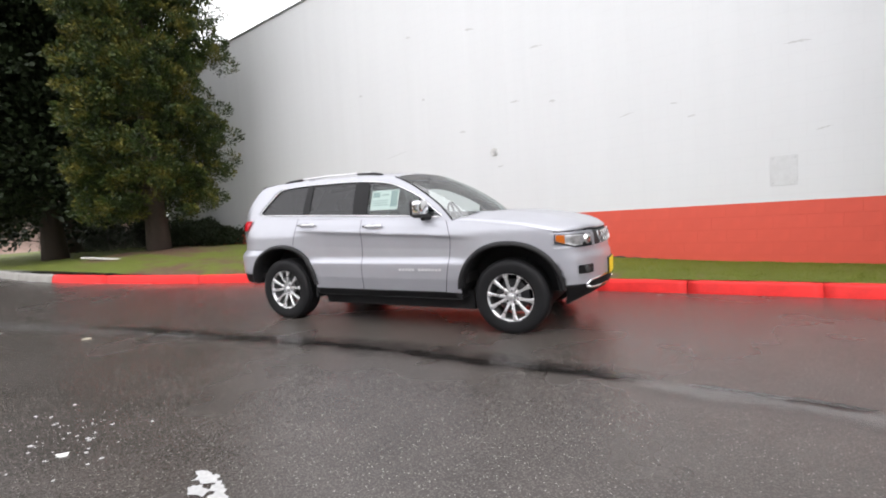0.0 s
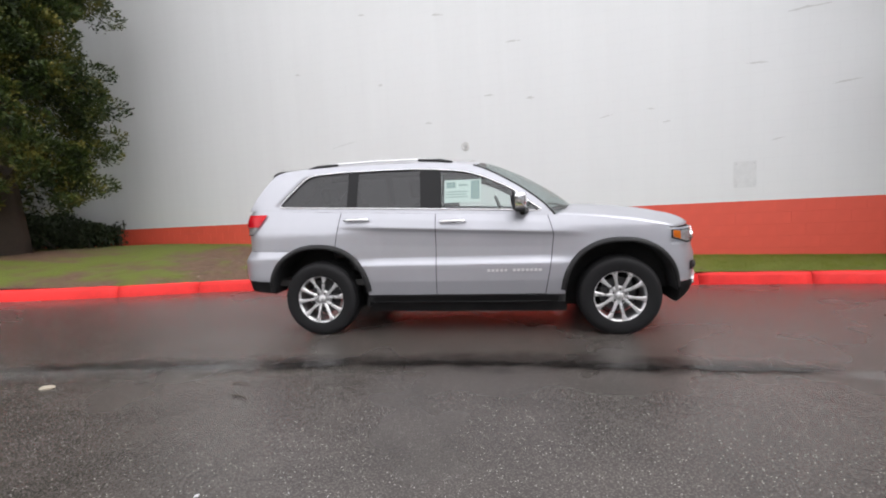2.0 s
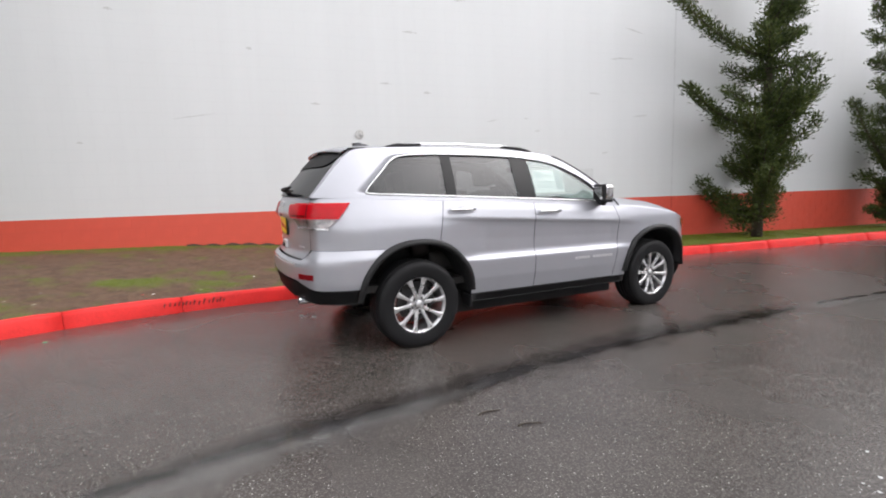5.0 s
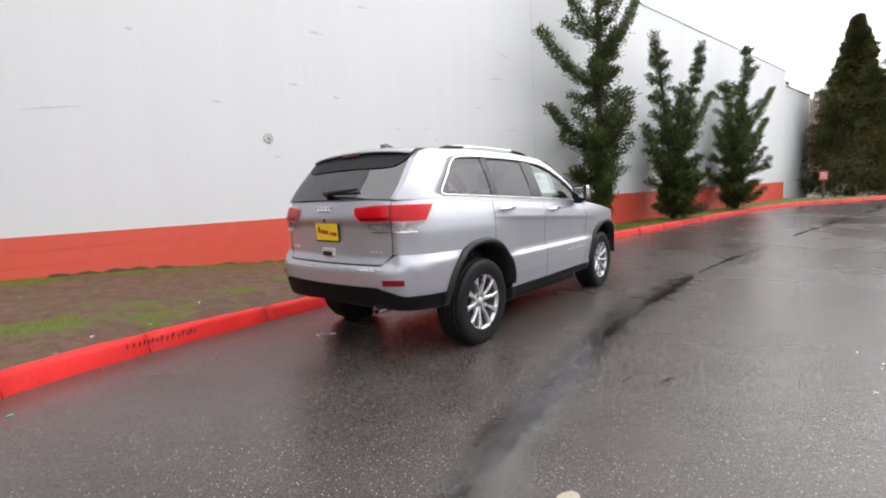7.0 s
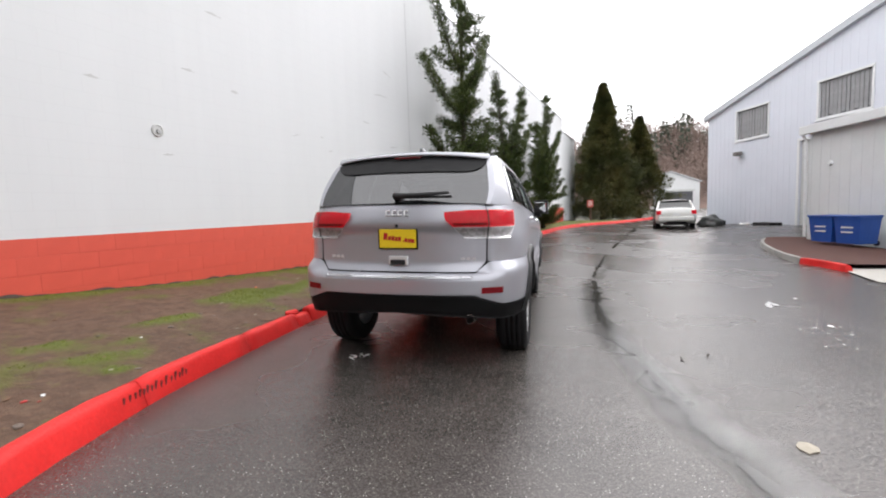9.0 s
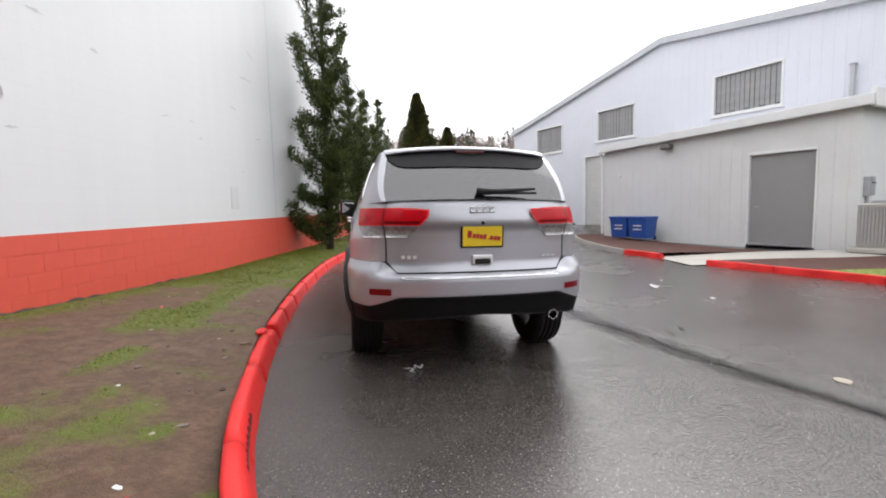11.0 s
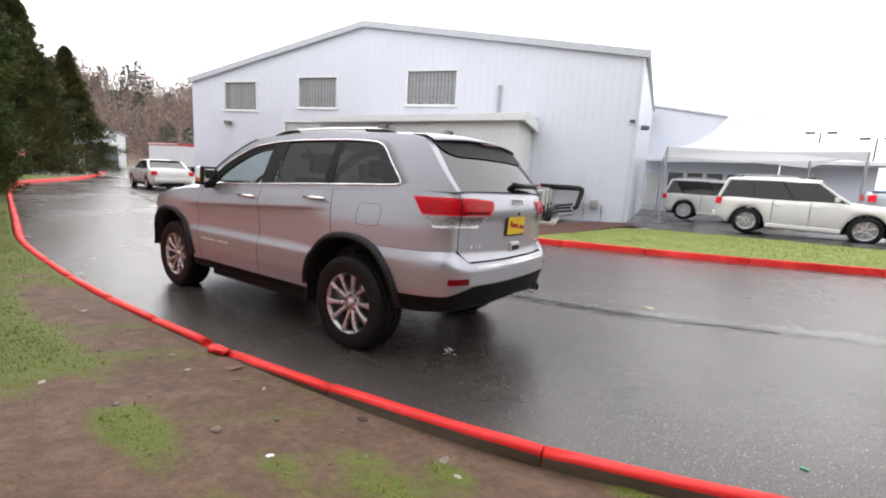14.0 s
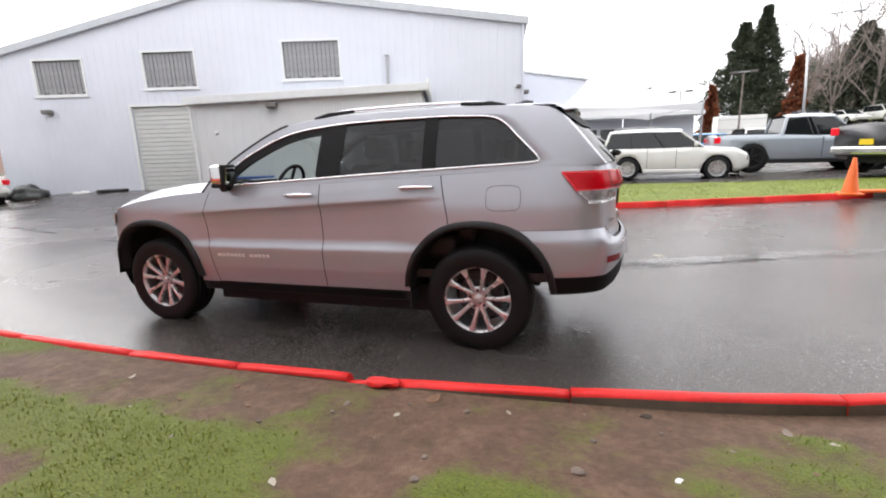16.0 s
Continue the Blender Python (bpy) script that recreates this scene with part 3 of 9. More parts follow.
def ribbon(name, pts, widths, mat, label, lift=0.010, n=70, ragged=0.25, seed=0):
    bm = bmesh.new()
    mid = bm.verts.layers.float.new("middle")
    tbl_y = [(p[0], p[1]) for p in pts]
    x0, x1 = pts[0][0], pts[-1][0]
    prev = None
    for i in range(n + 1):
        x = x0 + (x1 - x0) * i / n
        y = eased(tbl_y, x) + 0.03 * noise.noise((x * 2.3, seed, 0))
        w = curve_at(widths, x) * (1 + ragged * noise.noise((x * 6, seed, 5)))
        row = []
        for q in (-1, -0.6, -0.25, 0, 0.25, 0.6, 1):
            v = bm.verts.new((x, y + q * w / 2, road_z(x, y + q * w / 2) + lift))
            v[mid] = (1 - abs(q)) * min(1.0, 8.0 * min(i, n - i) / n)
            row.append(v)
        if prev:
            for k in range(6):
                bm.faces.new((prev[k], row[k], row[k + 1], prev[k + 1]))
        prev = row
    return tagged(part(name, bm, mat), label, "road stain", kind="structure")


SEAM = [(-4.0, -3.15), (-3.0, -2.66), (-2.5, -2.47), (-1.5, -2.17), (-0.4, -1.81), (0.8, -1.54), (1.7, -1.43), (2.75, -1.28), (3.5, -1.19), (5.5, -1.10), (10, -1.08), (15, -1.15), (20, -1.25), (24, -0.8)]
for k, (a, b, w) in enumerate(((-3.9, -2.7, 0.15), (-2.85, -1.3, 0.17), (-1.25, -0.5, 0.24), (-0.45, 1.0, 0.16), (0.9, 2.0, 0.20), (1.9, 2.9, 0.15), (3.2, 4.2, 0.11), (4.15, 5.6, 0.13), (5.5, 7.2, 0.12), (8.8, 11.5, 0.16), (11.4, 16, 0.18), (15.8, 24, 0.20))):
    n = 12
    ribbon("soaked_seam", [(a + (b - a) * i / n, eased(SEAM, a + (b - a) * i / n) + 0.025 * noise.noise((k, i, 0))) for i in range(n + 1)], [(a, 0.06), (a + 0.2 * (b - a), w), (b - 0.2 * (b - a), w), (b, 0.05)], SOAKED, "dark soaked seam in the wet asphalt", seed=k, ragged=0.35, n=60)
ribbon("damp_band", [(x, eased(SEAM, x) + 0.05) for x in (-3.6, -2.5, -1.2, 0.1, 1.4, 2.8, 3.4)], [(-3.6, 0.3), (-1, 0.6), (1, 0.75), (3.4, 0.3)], DAMP, "darker damp band along the seam", lift=0.007, n=60, seed=31)
ribbon("water_film", [(2.75, -1.36), (3.5, -1.29), (4.3, -1.30), (5.4, -1.36)], [(2.75, 0.25), (3.4, 0.45), (5.4, 0.35)], FILM, "film of water beside the seam with its sky sheen painted pale", lift=0.012, n=40, seed=41)
ribbon("water_film", [(-5.2, -3.75), (-4.0, -3.22), (-3.05, -2.78), (-2.67, -2.64), (-1.9, -2.37), (-0.8, -1.96)], [(-5.2, 0.75), (-3.5, 0.65), (-0.8, 0.22)], FILM, "film of water beside the seam with its sky sheen painted pale", lift=0.012, n=60, seed=43)
# ---- white building ----
def wall_box(name, x0, x1, y0, y1, z0, z1, mat, label, m=None):
    ob = part(name, box(x0, x1, y0, y1, z0, z1), mat)
    if m is not None:
        ob.matrix_basis = m
    return tagged(ob, label, "wall", kind="structure")


WX0, WX1, WTOP, BAND = -17.0, 29.2, 7.44, 1.1
wall_box("wall_north", WX0, WX1, WALL_Y, WALL_Y + 0.3, BAND, WTOP, WHITE_WALL, "white-painted block wall with flaking paint and faint courses")
red_backing = wall_box("wall_north_base", WX0, WX1, WALL_Y + 0.004, WALL_Y + 0.3, -0.4, BAND, RED_WALL, "red-painted block base of the white wall")
BLOCK = {}
def block_mesh(w, h):
    key = (round(w, 3), round(h, 3))
    if key not in BLOCK:
        bm = box(0.0002, w - 0.0002, 0.0, 0.02, 0.002, h - 0.002, 0.0014)
        me = bpy.data.meshes.new("block")
        bm.to_mesh(me)
        bm.free()
        me.materials.append(RED_BLOCK)
        BLOCK[key] = me
    return BLOCK[key]


wall_box("wall_north_end", WX0, WX0 + 0.3, WALL_Y + 0.3, 24, -0.4, WTOP, WHITE_WALL, "white end wall of the block building")
wall_box("wall_north_east", WX1, WX1 + 0.3, WALL_Y + 0.3, 24, -0.4, WTOP, WHITE_WALL, "white end wall of the block building")
wall_box("wall_low", WX1, 35.5, WALL_Y + 0.15, WALL_Y + 0.45, -0.4, 6.7, WHITE_WALL, "lower white-painted wall beyond the red base")
tagged(part("roof", box(WX0, WX1, WALL_Y + 0.3, 24, WTOP - 0.4, WTOP - 0.3), GREY_KERB), "flat roof of the white building", "roof", kind="structure")
tagged(part("trim", box(WX0 - 0.03, WX1 + 0.03, WALL_Y - 0.03, WALL_Y + 0.33, WTOP, WTOP + 0.06, 0.008), STEEL), "thin grey metal coping along the wall's top", "trim", kind="structure")
tagged(part("trim", box(WX1 + 0.05, 35.6, WALL_Y + 0.1, WALL_Y + 0.5, 6.7, 6.78, 0.008), STEEL), "thin grey metal coping along the lower wall", "trim", kind="structure")
tagged(part("trim", box(5.985, 6.015, WALL_Y - 0.004, WALL_Y + 0.01, BAND, WTOP - 0.02), surface("joint_sealant", (0.60, 0.61, 0.615), 0.6)), "vertical movement joint in the wall", "trim", kind="structure")
tagged(part("trim", box(5.985, 6.015, WALL_Y - 0.003, WALL_Y + 0.01, 0.1, BAND - 0.002), surface("joint_sealant_red", (0.52, 0.065, 0.042), 0.6)), "movement joint painted red at the wall's base", "trim", kind="structure")

# patched hatch and round cap on the wall
p = thing("wall_patch", pose(3.735, WALL_Y, 1.55), "painted-over square cover plate on the white wall", "cover plate")
part("plate", box(-0.165, 0.165, -0.006, 0.0, -0.22, 0.22, 0.004, 1), surface("greyish_paint", (0.60, 0.61, 0.615), 0.55, 0, 0.10, 9), p)
for sx in (-0.13, 0.13):
    for sz in (-0.18, 0.18):
        part("screw", lathe([(0.0, -0.016), (0.007, -0.016), (0.008, -0.012)], 10), STEEL, p, m=pose(sx, 0, sz))
p = thing("wall_vent", pose(-1.13, WALL_Y, 2.47), "small round grey vent cap with cracked paint round it", "vent")
part("ring", lathe([(0.085, 0.0), (0.085, -0.014), (0.066, -0.02), (0.062, -0.008), (0.0, -0.006)], 24), surface("vent_grey", (0.58, 0.58, 0.57), 0.6, 0, 0.2, 20), p)
part("plug", lathe([(0.0, -0.03), (0.03, -0.026), (0.036, -0.008)], 16), surface("vent_dark", (0.42, 0.42, 0.42), 0.6, 0, 0.2, 20), p, m=pose(0.012, 0, -0.012))

# flaked paint, small raised or bare slivers
FLAKE = surface("bare_block", (0.54, 0.545, 0.54), 0.8, 0, 0.2, 20)
def flake(x, z, w, h, seed):
    rnd = random.Random(seed)
    n = 9
    bm = bmesh.new()
    up = [bm.verts.new((w * (i / n - 0.5), -0.004, h * (0.3 + 0.5 * rnd.random()) * math.sin(math.pi * (i + 0.4) / (n + 0.8)))) for i in range(n + 1)]
    lo = [bm.verts.new((w * (i / n - 0.5), -0.003, -h * 0.4 * rnd.random() * math.sin(math.pi * (i + 0.4) / (n + 0.8)))) for i in range(n + 1)]
    for i in range(n):
        bm.faces.new((up[i], lo[i], lo[i + 1], up[i + 1]))
    return part("paint_flake", bm, FLAKE, flakes, m=pose(x, 0, z, 0, rnd.uniform(-12, 12), 0))


flakes = thing("flaked_paint", pose(0, WALL_Y, 0), "slivers of flaked paint showing grey block", "flaking paint", kind="structure")
rnd = random.Random(7)
for x, z, w, h in ((-0.10, 4.35, 0.30, 0.05), (-2.95, 3.9, 0.10, 0.07), (0.2, 3.25, 0.16, 0.06), (1.55, 2.75, 0.26, 0.03), (2.55, 2.55, 0.13, 0.035), (2.3, 2.8, 0.12, 0.03),
                   (-5.0, 4.4, 0.14, 0.05), (-5.6, 2.3, 0.1, 0.04), (3.9, 3.35, 0.32, 0.04), (4.6, 4.1, 0.6, 0.05), (4.2, 2.1, 0.2, 0.03), (-3.9, 2.75, 0.7, 0.02), (-1.0, 2.15, 0.16, 0.04),
                   (-1.9, 3.0, 0.18, 0.05), (-0.6, 3.4, 0.22, 0.04), (-1.6, 5.1, 0.25, 0.06), (0.9, 5.0, 0.25, 0.05), (1.7, 5.6, 0.2, 0.05), (-3.3, 5.4, 0.16, 0.05), (5.1, 2.9, 0.4, 0.03), (4.9, 4.7, 0.5, 0.04)):
    flake(x, z, w, h, rnd.randint(0, 9999))

# ---- grey gabled building with its annex ----
BX = Matrix.Translation((11.50, -10.256, 0)) @ Matrix.Rotation(radians(28.5), 4, "Z")   # local x along the front, y towards the road
U0, U1, UP, EAVE, EAVE_E, PEAK = -9.36, 11.79, 2.12, 6.11, 5.36, 7.63


def gable_z(u):
    return PEAK - ((PEAK - EAVE) * (UP - u) / (UP - U0) if u < UP else (PEAK - EAVE_E) * (u - UP) / (U1 - UP))


def sheet_wall(name, holes, mat, label, y=0.0, thick=0.2):
    """The gabled front with rectangular holes (u0, u1, z0, z1), as cells between all edges."""
    cuts = sorted({U0, UP, U1, *[h[0] for h in holes], *[h[1] for h in holes]})
    levels = sorted({-0.3, 5.2, *[h[2] for h in holes], *[min(5.2, h[3]) for h in holes]})
    bm = bmesh.new()
    def cell(a, b, z0, za, zb):
        q = [(a, y, z0), (b, y, z0), (b, y, zb), (a, y, za)]
        f = [bm.verts.new(v) for v in q]
        bm.faces.new(f)
        g = [bm.verts.new((v[0], v[1] - thick, v[2])) for v in q]
        bm.faces.new(g[::-1])
        for i in range(4):
            bm.faces.new((f[i], g[i], g[(i + 1) % 4], f[(i + 1) % 4]))
    for a, b in zip(cuts, cuts[1:]):
        for z0, z1 in zip(levels, levels[1:]):
            um, zm = (a + b) / 2, (z0 + z1) / 2
            if not any(h[0] < um < h[1] and h[2] < zm < h[3] for h in holes):
                cell(a, b, z0, z1, z1)
        over = [h[3] for h in holes if h[0] < (a + b) / 2 < h[1] and h[3] > 5.2]
        cell(a, b, max(over + [5.2]), gable_z(a), gable_z(b))
    bmesh.ops.recalc_face_normals(bm, faces=bm.faces[:])
    ob = part(name, bm, mat)
    ob.matrix_basis = BX
    return tagged(ob, label, "wall", kind="structure")


WINDOWS = [(7.78, 9.80, 3.94, 5.34), (3.38, 5.50, 4.09, 5.52), (-2.25, 0.05, 4.26, 5.74)]
RDOOR = (2.95, 6.20, -0.3, 3.45)
sheet_wall("wall_south", WINDOWS + [RDOOR], SIDING, "pale grey ribbed metal front of the gabled building")
BACK, SKEW = -13.6, -1.72      # the depth of the building, and how far its side wall runs out over that depth
bm = bmesh.new()
q = [bm.verts.new((u, y, z)) for z in (-0.3, EAVE) for u, y in ((U0, -0.203), (U0 + 0.2, -0.203), (U0 + SKEW + 0.2, BACK), (U0 + SKEW, BACK))]
for f in ((3, 2, 1, 0), (4, 5, 6, 7), (0, 1, 5, 4), (1, 2, 6, 5), (2, 3, 7, 6), (3, 0, 4, 7)):
    bm.faces.new([q[i] for i in f])
tagged(part("wall_west", bm, SIDING, m=BX), "pale grey ribbed side of the gabled building", "wall", kind="structure")
wall_box("wall_east", U1 - 0.2, U1, BACK, -0.2, -0.3, EAVE_E, SIDING, "pale grey ribbed side of the gabled building", BX)
wall_box("wall_back", U0 + SKEW, U1, BACK - 0.2, BACK, -0.3, EAVE_E, SIDING, "plain back wall of the gabled building", BX)
bm = bmesh.new()
for a, b in ((U0 - 0.12, UP), (UP, U1 + 0.12)):
    za, zb = gable_z(max(U0, a)) + 0.02, gable_z(min(U1, b)) + 0.02
    q = [bm.verts.new((u, yy, z + h)) for h in (0.0, 0.10) for u, yy, z in ((a, 0.14, za), (b, 0.14, zb), (b, BACK - 0.3, zb), (a + (SKEW if a < 0 else 0.0), BACK - 0.3, za))]
    for f in ((0, 1, 2, 3), (7, 6, 5, 4), (0, 4, 5, 1), (1, 5, 6, 2), (2, 6, 7, 3), (3, 7, 4, 0)):
        bm.faces.new([q[i] for i in f])
bmesh.ops.recalc_face_normals(bm, faces=bm.faces[:])
tagged(part("roof", bm, STEEL, m=BX), "low-pitched metal roof", "roof", kind="structure")
bm = bmesh.new()
for a, b in ((U0 - 0.14, UP), (UP, U1 + 0.14)):
    za, zb = gable_z(max(U0, a)), gable_z(min(U1, b))
    q = [bm.verts.new((u, yy, z + h)) for h in (-0.12, 0.14) for u, yy, z in ((a, 0.003, za), (b, 0.003, zb), (b, 0.17, zb), (a, 0.17, za))]
    for f in ((0, 1, 2, 3), (7, 6, 5, 4), (0, 4, 5, 1), (1, 5, 6, 2), (2, 6, 7, 3), (3, 7, 4, 0)):
        bm.faces.new([q[i] for i in f])
bmesh.ops.recalc_face_normals(bm, faces=bm.faces[:])
tagged(part("trim", bm, surface("grey_verge_trim", (0.50, 0.52, 0.55), 0.5), m=BX), "grey metal verge trim along the gable", "trim", kind="structure")

AD, A0, A1 = 3.4, -5.48, 2.0     # the annex: its depth and ends along the front
# standing ribs of the siding
bm = bmesh.new()
u = U0 + 0.15
while u < U1:
    spans = [(-0.1, gable_z(u) - 0.14)]
    for a, b, z0, z1 in WINDOWS + [RDOOR]:
        if a - 0.12 < u < b + 0.12:
            spans = [s for lo, hi in spans for s in ((lo, min(hi, z0 - 0.1)), (max(lo, z1 + 0.1), hi)) if s[1] - s[0] > 0.05]
    if A0 - 0.1 < u < A1:
        spans = [(max(lo, 3.9), hi) for lo, hi in spans if hi > 3.95]
    for lo, hi in spans:
        v = [bm.verts.new((u + dx, yy, z)) for z in (lo, hi) for dx, yy in ((-0.03, 0.001), (-0.012, 0.009), (0.012, 0.009), (0.03, 0.001))]
        for i in range(3):
            bm.faces.new((v[i], v[i + 1], v[i + 5], v[i + 4]))
        bm.faces.new((v[4], v[5], v[6], v[7]))
    u += 0.3
bmesh.ops.recalc_face_normals(bm, faces=bm.faces[:])
tagged(part("siding_ribs", bm, SIDING, m=BX), "vertical ribs of the metal siding", "siding", kind="stuff")


def window(name, a, b, z0, z1, label):
    w = thing(name, BX @ pose((a + b) / 2, 0, z0), label, "window", kind="structure")
    W, H = b - a, z1 - z0
    fr = bmesh.new()
    for q in ((-W / 2, W / 2, 0, 0.07), (-W / 2, W / 2, H - 0.07, H)):
        box(q[0], q[1], -0.12, 0.035, q[2], q[3], bm=fr)
    for q in ((-W / 2, -W / 2 + 0.07), (W / 2 - 0.07, W / 2)):
        box(q[0], q[1], -0.12, 0.032, 0.07, H - 0.07, bm=fr)
    part("window_frame", fr, TRIM, w)
    part("pane", box(-W / 2 + 0.07, W / 2 - 0.07, -0.10, -0.085, 0.07, H - 0.07), DARK_PANE, w)
    n = int(W / 0.17)
    for i in range(n):
        x = -W / 2 + 0.1 + (W - 0.2) * (i + 0.5) / n
        part("slat", box(-0.43 * (W - 0.2) / n, 0.43 * (W - 0.2) / n, -0.004, 0.004, 0.09 + 0.05 * ((i * 7) % 3 == 0), H - 0.09), SLATS, w, m=pose(x, -0.070, 0, 0, 0, (i * 37) % 23 - 11))
    part("window_sill", box(-W / 2 - 0.05, W / 2 + 0.05, 0.003, 0.06, -0.05, -0.002, 0.006), TRIM, w)
    return w


for i, (a, b, z0, z1) in enumerate(WINDOWS):
    window("window_%d" % (i + 1), a, b, z0, z1, "high window with dim panes and vertical blinds")

# roller door beside the annex
d = thing("door_1", BX @ pose(4.55, 0, -0.30), "pale ribbed roller door, closed", "roller door", kind="structure")
for i in range(22):
    z = i * 0.17
    part("slat", box(-1.6, 1.65, -0.10, -0.07, z + 0.004, z + 0.166, 0.02), SHUTTER, d)
fr = box(1.652, 1.75, -0.18, 0.03, -0.1, 3.85)
box(-1.6, 1.65, -0.18, 0.03, 3.75, 3.85, bm=fr)
part("door_frame", fr, TRIM, d)

# annex
def annex():
    h0, h1 = 3.30, 3.42      # top of wall at the front, height where the roof meets the main front
    cut = (-4.67, -3.05, 2.50)
    bm = box(A0, cut[0], AD - 0.15, AD, -0.3, h0)
    box(cut[1], A1, AD - 0.15, AD, -0.3, h0, bm=bm)
    box(cut[0], cut[1], AD - 0.15, AD, cut[2], h0, bm=bm)
    tagged(part("wall_annex", bm, ANNEX, m=BX), "off-white boarded front of the low annex", "wall", kind="structure")
    for a, b in ((A0, A0 + 0.15), (A1 - 0.15, A1)):
        tagged(part("wall_annex_side", box(a, b, 0.003, AD - 0.152, -0.3, h1 - 0.05), ANNEX, m=BX), "off-white boarded side of the low annex", "wall", kind="structure")
    rf = bmesh.new()
    q = [rf.verts.new((x, y, z + h)) for h in (0, 0.07) for x, y, z in ((A0 - 0.2, AD + 0.12, h0 + 0.16), (A1 + 0.12, AD + 0.12, h0 - 0.06), (A1 + 0.12, 0.02, h1 + 0.10), (A0 - 0.2, 0.02, h1 + 0.32))]
    for f in ((0, 1, 2, 3), (7, 6, 5, 4), (0, 4, 5, 1), (1, 5, 6, 2), (2, 6, 7, 3), (3, 7, 4, 0)):
        rf.faces.new([q[i] for i in f])
    bmesh.ops.recalc_face_normals(rf, faces=rf.faces[:])
    roof = tagged(part("roof", rf, STEEL, m=BX), "corrugated lean-to roof of the annex", "roof", kind="structure")
    rb = bmesh.new()
    x = A0 - 0.15
    while x < A1 + 0.2:
        f = (x - A0) / (A1 - A0)
        za, zb = h0 + 0.225 - 0.22 * f, h1 + 0.385 - 0.22 * f
        tube([(x, AD + 0.14, za), (x, 0.03, zb)], 0.028, 6, rb)
        x += 0.2
    part("corrugation", rb, TRIM, roof)
    fall = Matrix.Rotation(0.22 / (A1 - A0 + 0.32), 4, "Y")
    mid = (A0 + A1) / 2
    half = (A1 - A0) / 2
    g = part("fascia", box(-half - 0.22, half + 0.14, AD + 0.125, AD + 0.235, -0.16, 0.09, 0.02, 2), TRIM, m=BX @ Matrix.Translation((mid, 0, h0 + 0.05)) @ fall)
    tagged(g, "white gutter along the annex roof", "gutter", kind="structure")
    g2 = part("fascia", box(A0 - 0.26, A0 - 0.15, 0.03, AD + 0.12, h0 - 0.03, h1 + 0.26, 0.02, 2), TRIM, m=BX)
    tagged(g2, "white boarded verge at the end of the annex", "trim", kind="structure")
    dp = tube([(A1 + 0.05, AD + 0.18, h0 - 0.22), (A1 + 0.02, AD + 0.10, h0 - 0.4), (A1 + 0.02, AD + 0.06, 0.1)], 0.04, 10)
    tagged(part("downpipe", dp, TRIM, m=BX), "white downpipe at the annex corner", "downpipe", kind="structure")
    dr = thing("door_2", BX @ pose(-3.86, AD, 0), "plain grey steel service door, closed", "door", kind="structure")
    part("door_leaf", box(-0.76, 0.76, -0.10, -0.06, 0.05, 2.44, 0.006), GREY_DOOR, dr)
    for q in ((-0.81, -0.765, 0.0, 2.5), (0.765, 0.81, 0.0, 2.5)):
        part("door_jamb", box(q[0], q[1], -0.14, 0.03, q[2], q[3], 0.005), TRIM, dr)
    part("door_head", box(-0.764, 0.764, -0.14, 0.03, 2.45, 2.52, 0.005), TRIM, dr)
    part("door_handle", tube([(0.62, -0.055, 1.05), (0.62, -0.01, 1.05), (0.52, -0.01, 1.05)], 0.012, 8), STEEL, dr)
    part("threshold", box(-0.764, 0.764, -0.14, 0.05, 0.0, 0.045, 0.005), STEEL, dr)


annex()
bm = bmesh.new()
x = A0 + 0.2
while x < A1:
    if not -4.75 < x < -2.97:
        v = [bm.verts.new((x + dx, AD + yy, z)) for z in (0.0, 3.25) for dx, yy in ((-0.016, 0.001), (-0.006, 0.010), (0.006, 0.010), (0.016, 0.001))]
        for i in range(3):
            bm.faces.new((v[i], v[i + 1], v[i + 5], v[i + 4]))
    x += 0.3
bmesh.ops.recalc_face_normals(bm, faces=bm.faces[:])
tagged(part("siding_ribs", bm, ANNEX, m=BX), "narrow vertical battens of the annex", "siding", kind="stuff")


def wall_lamp(m, label):
    t = thing("wall_lamp", m, label, "wall lamp")
    part("housing", box(-0.16, 0.16, 0.0, 0.26, -0.02, 0.13, 0.03, 2), surface("lamp_grey", (0.16, 0.15, 0.14), 0.5), t)
    part("lens", box(-0.12, 0.12, 0.05, 0.24, -0.045, -0.022, 0.01), DARK_PANE, t)
    part("bracket", box(-0.05, 0.05, -0.03, 0.02, -0.05, 0.16, 0.01), STEEL, t)
    return t


wall_lamp(BX @ pose(-0.65, AD + 0.03, 2.94), "grey wall pack lamp on the annex front")
wall_lamp(BX @ pose(9.43, 0.03, 3.30), "grey wall pack lamp under the high windows")
wall_lamp(BX @ pose(U0 - 0.31, -2.2, 3.75, 0, 0, 97), "grey wall pack lamp on the side wall")
wall_lamp(BX @ pose(U0 + 0.22, 0.03, 3.75) @ Matrix.Scale(0.55, 4), "small grey floodlight near the corner of the siding")
tagged(part("downpipe", tube([(U0 + 0.06, 0.06, EAVE - 0.1), (U0 + 0.06, 0.06, 0.0)], 0.035, 8), SIDING, m=BX), "grey downpipe at the corner of the siding", "downpipe", kind="structure")
t = thing("door_bell_box", BX @ pose(1.28, AD, 2.2), "small round white fixture on the annex wall", "fixture")
part("body", lathe([(0.0, 0.06), (0.05, 0.055), (0.07, 0.02), (0.07, 0.0)], 16), TRIM, t)

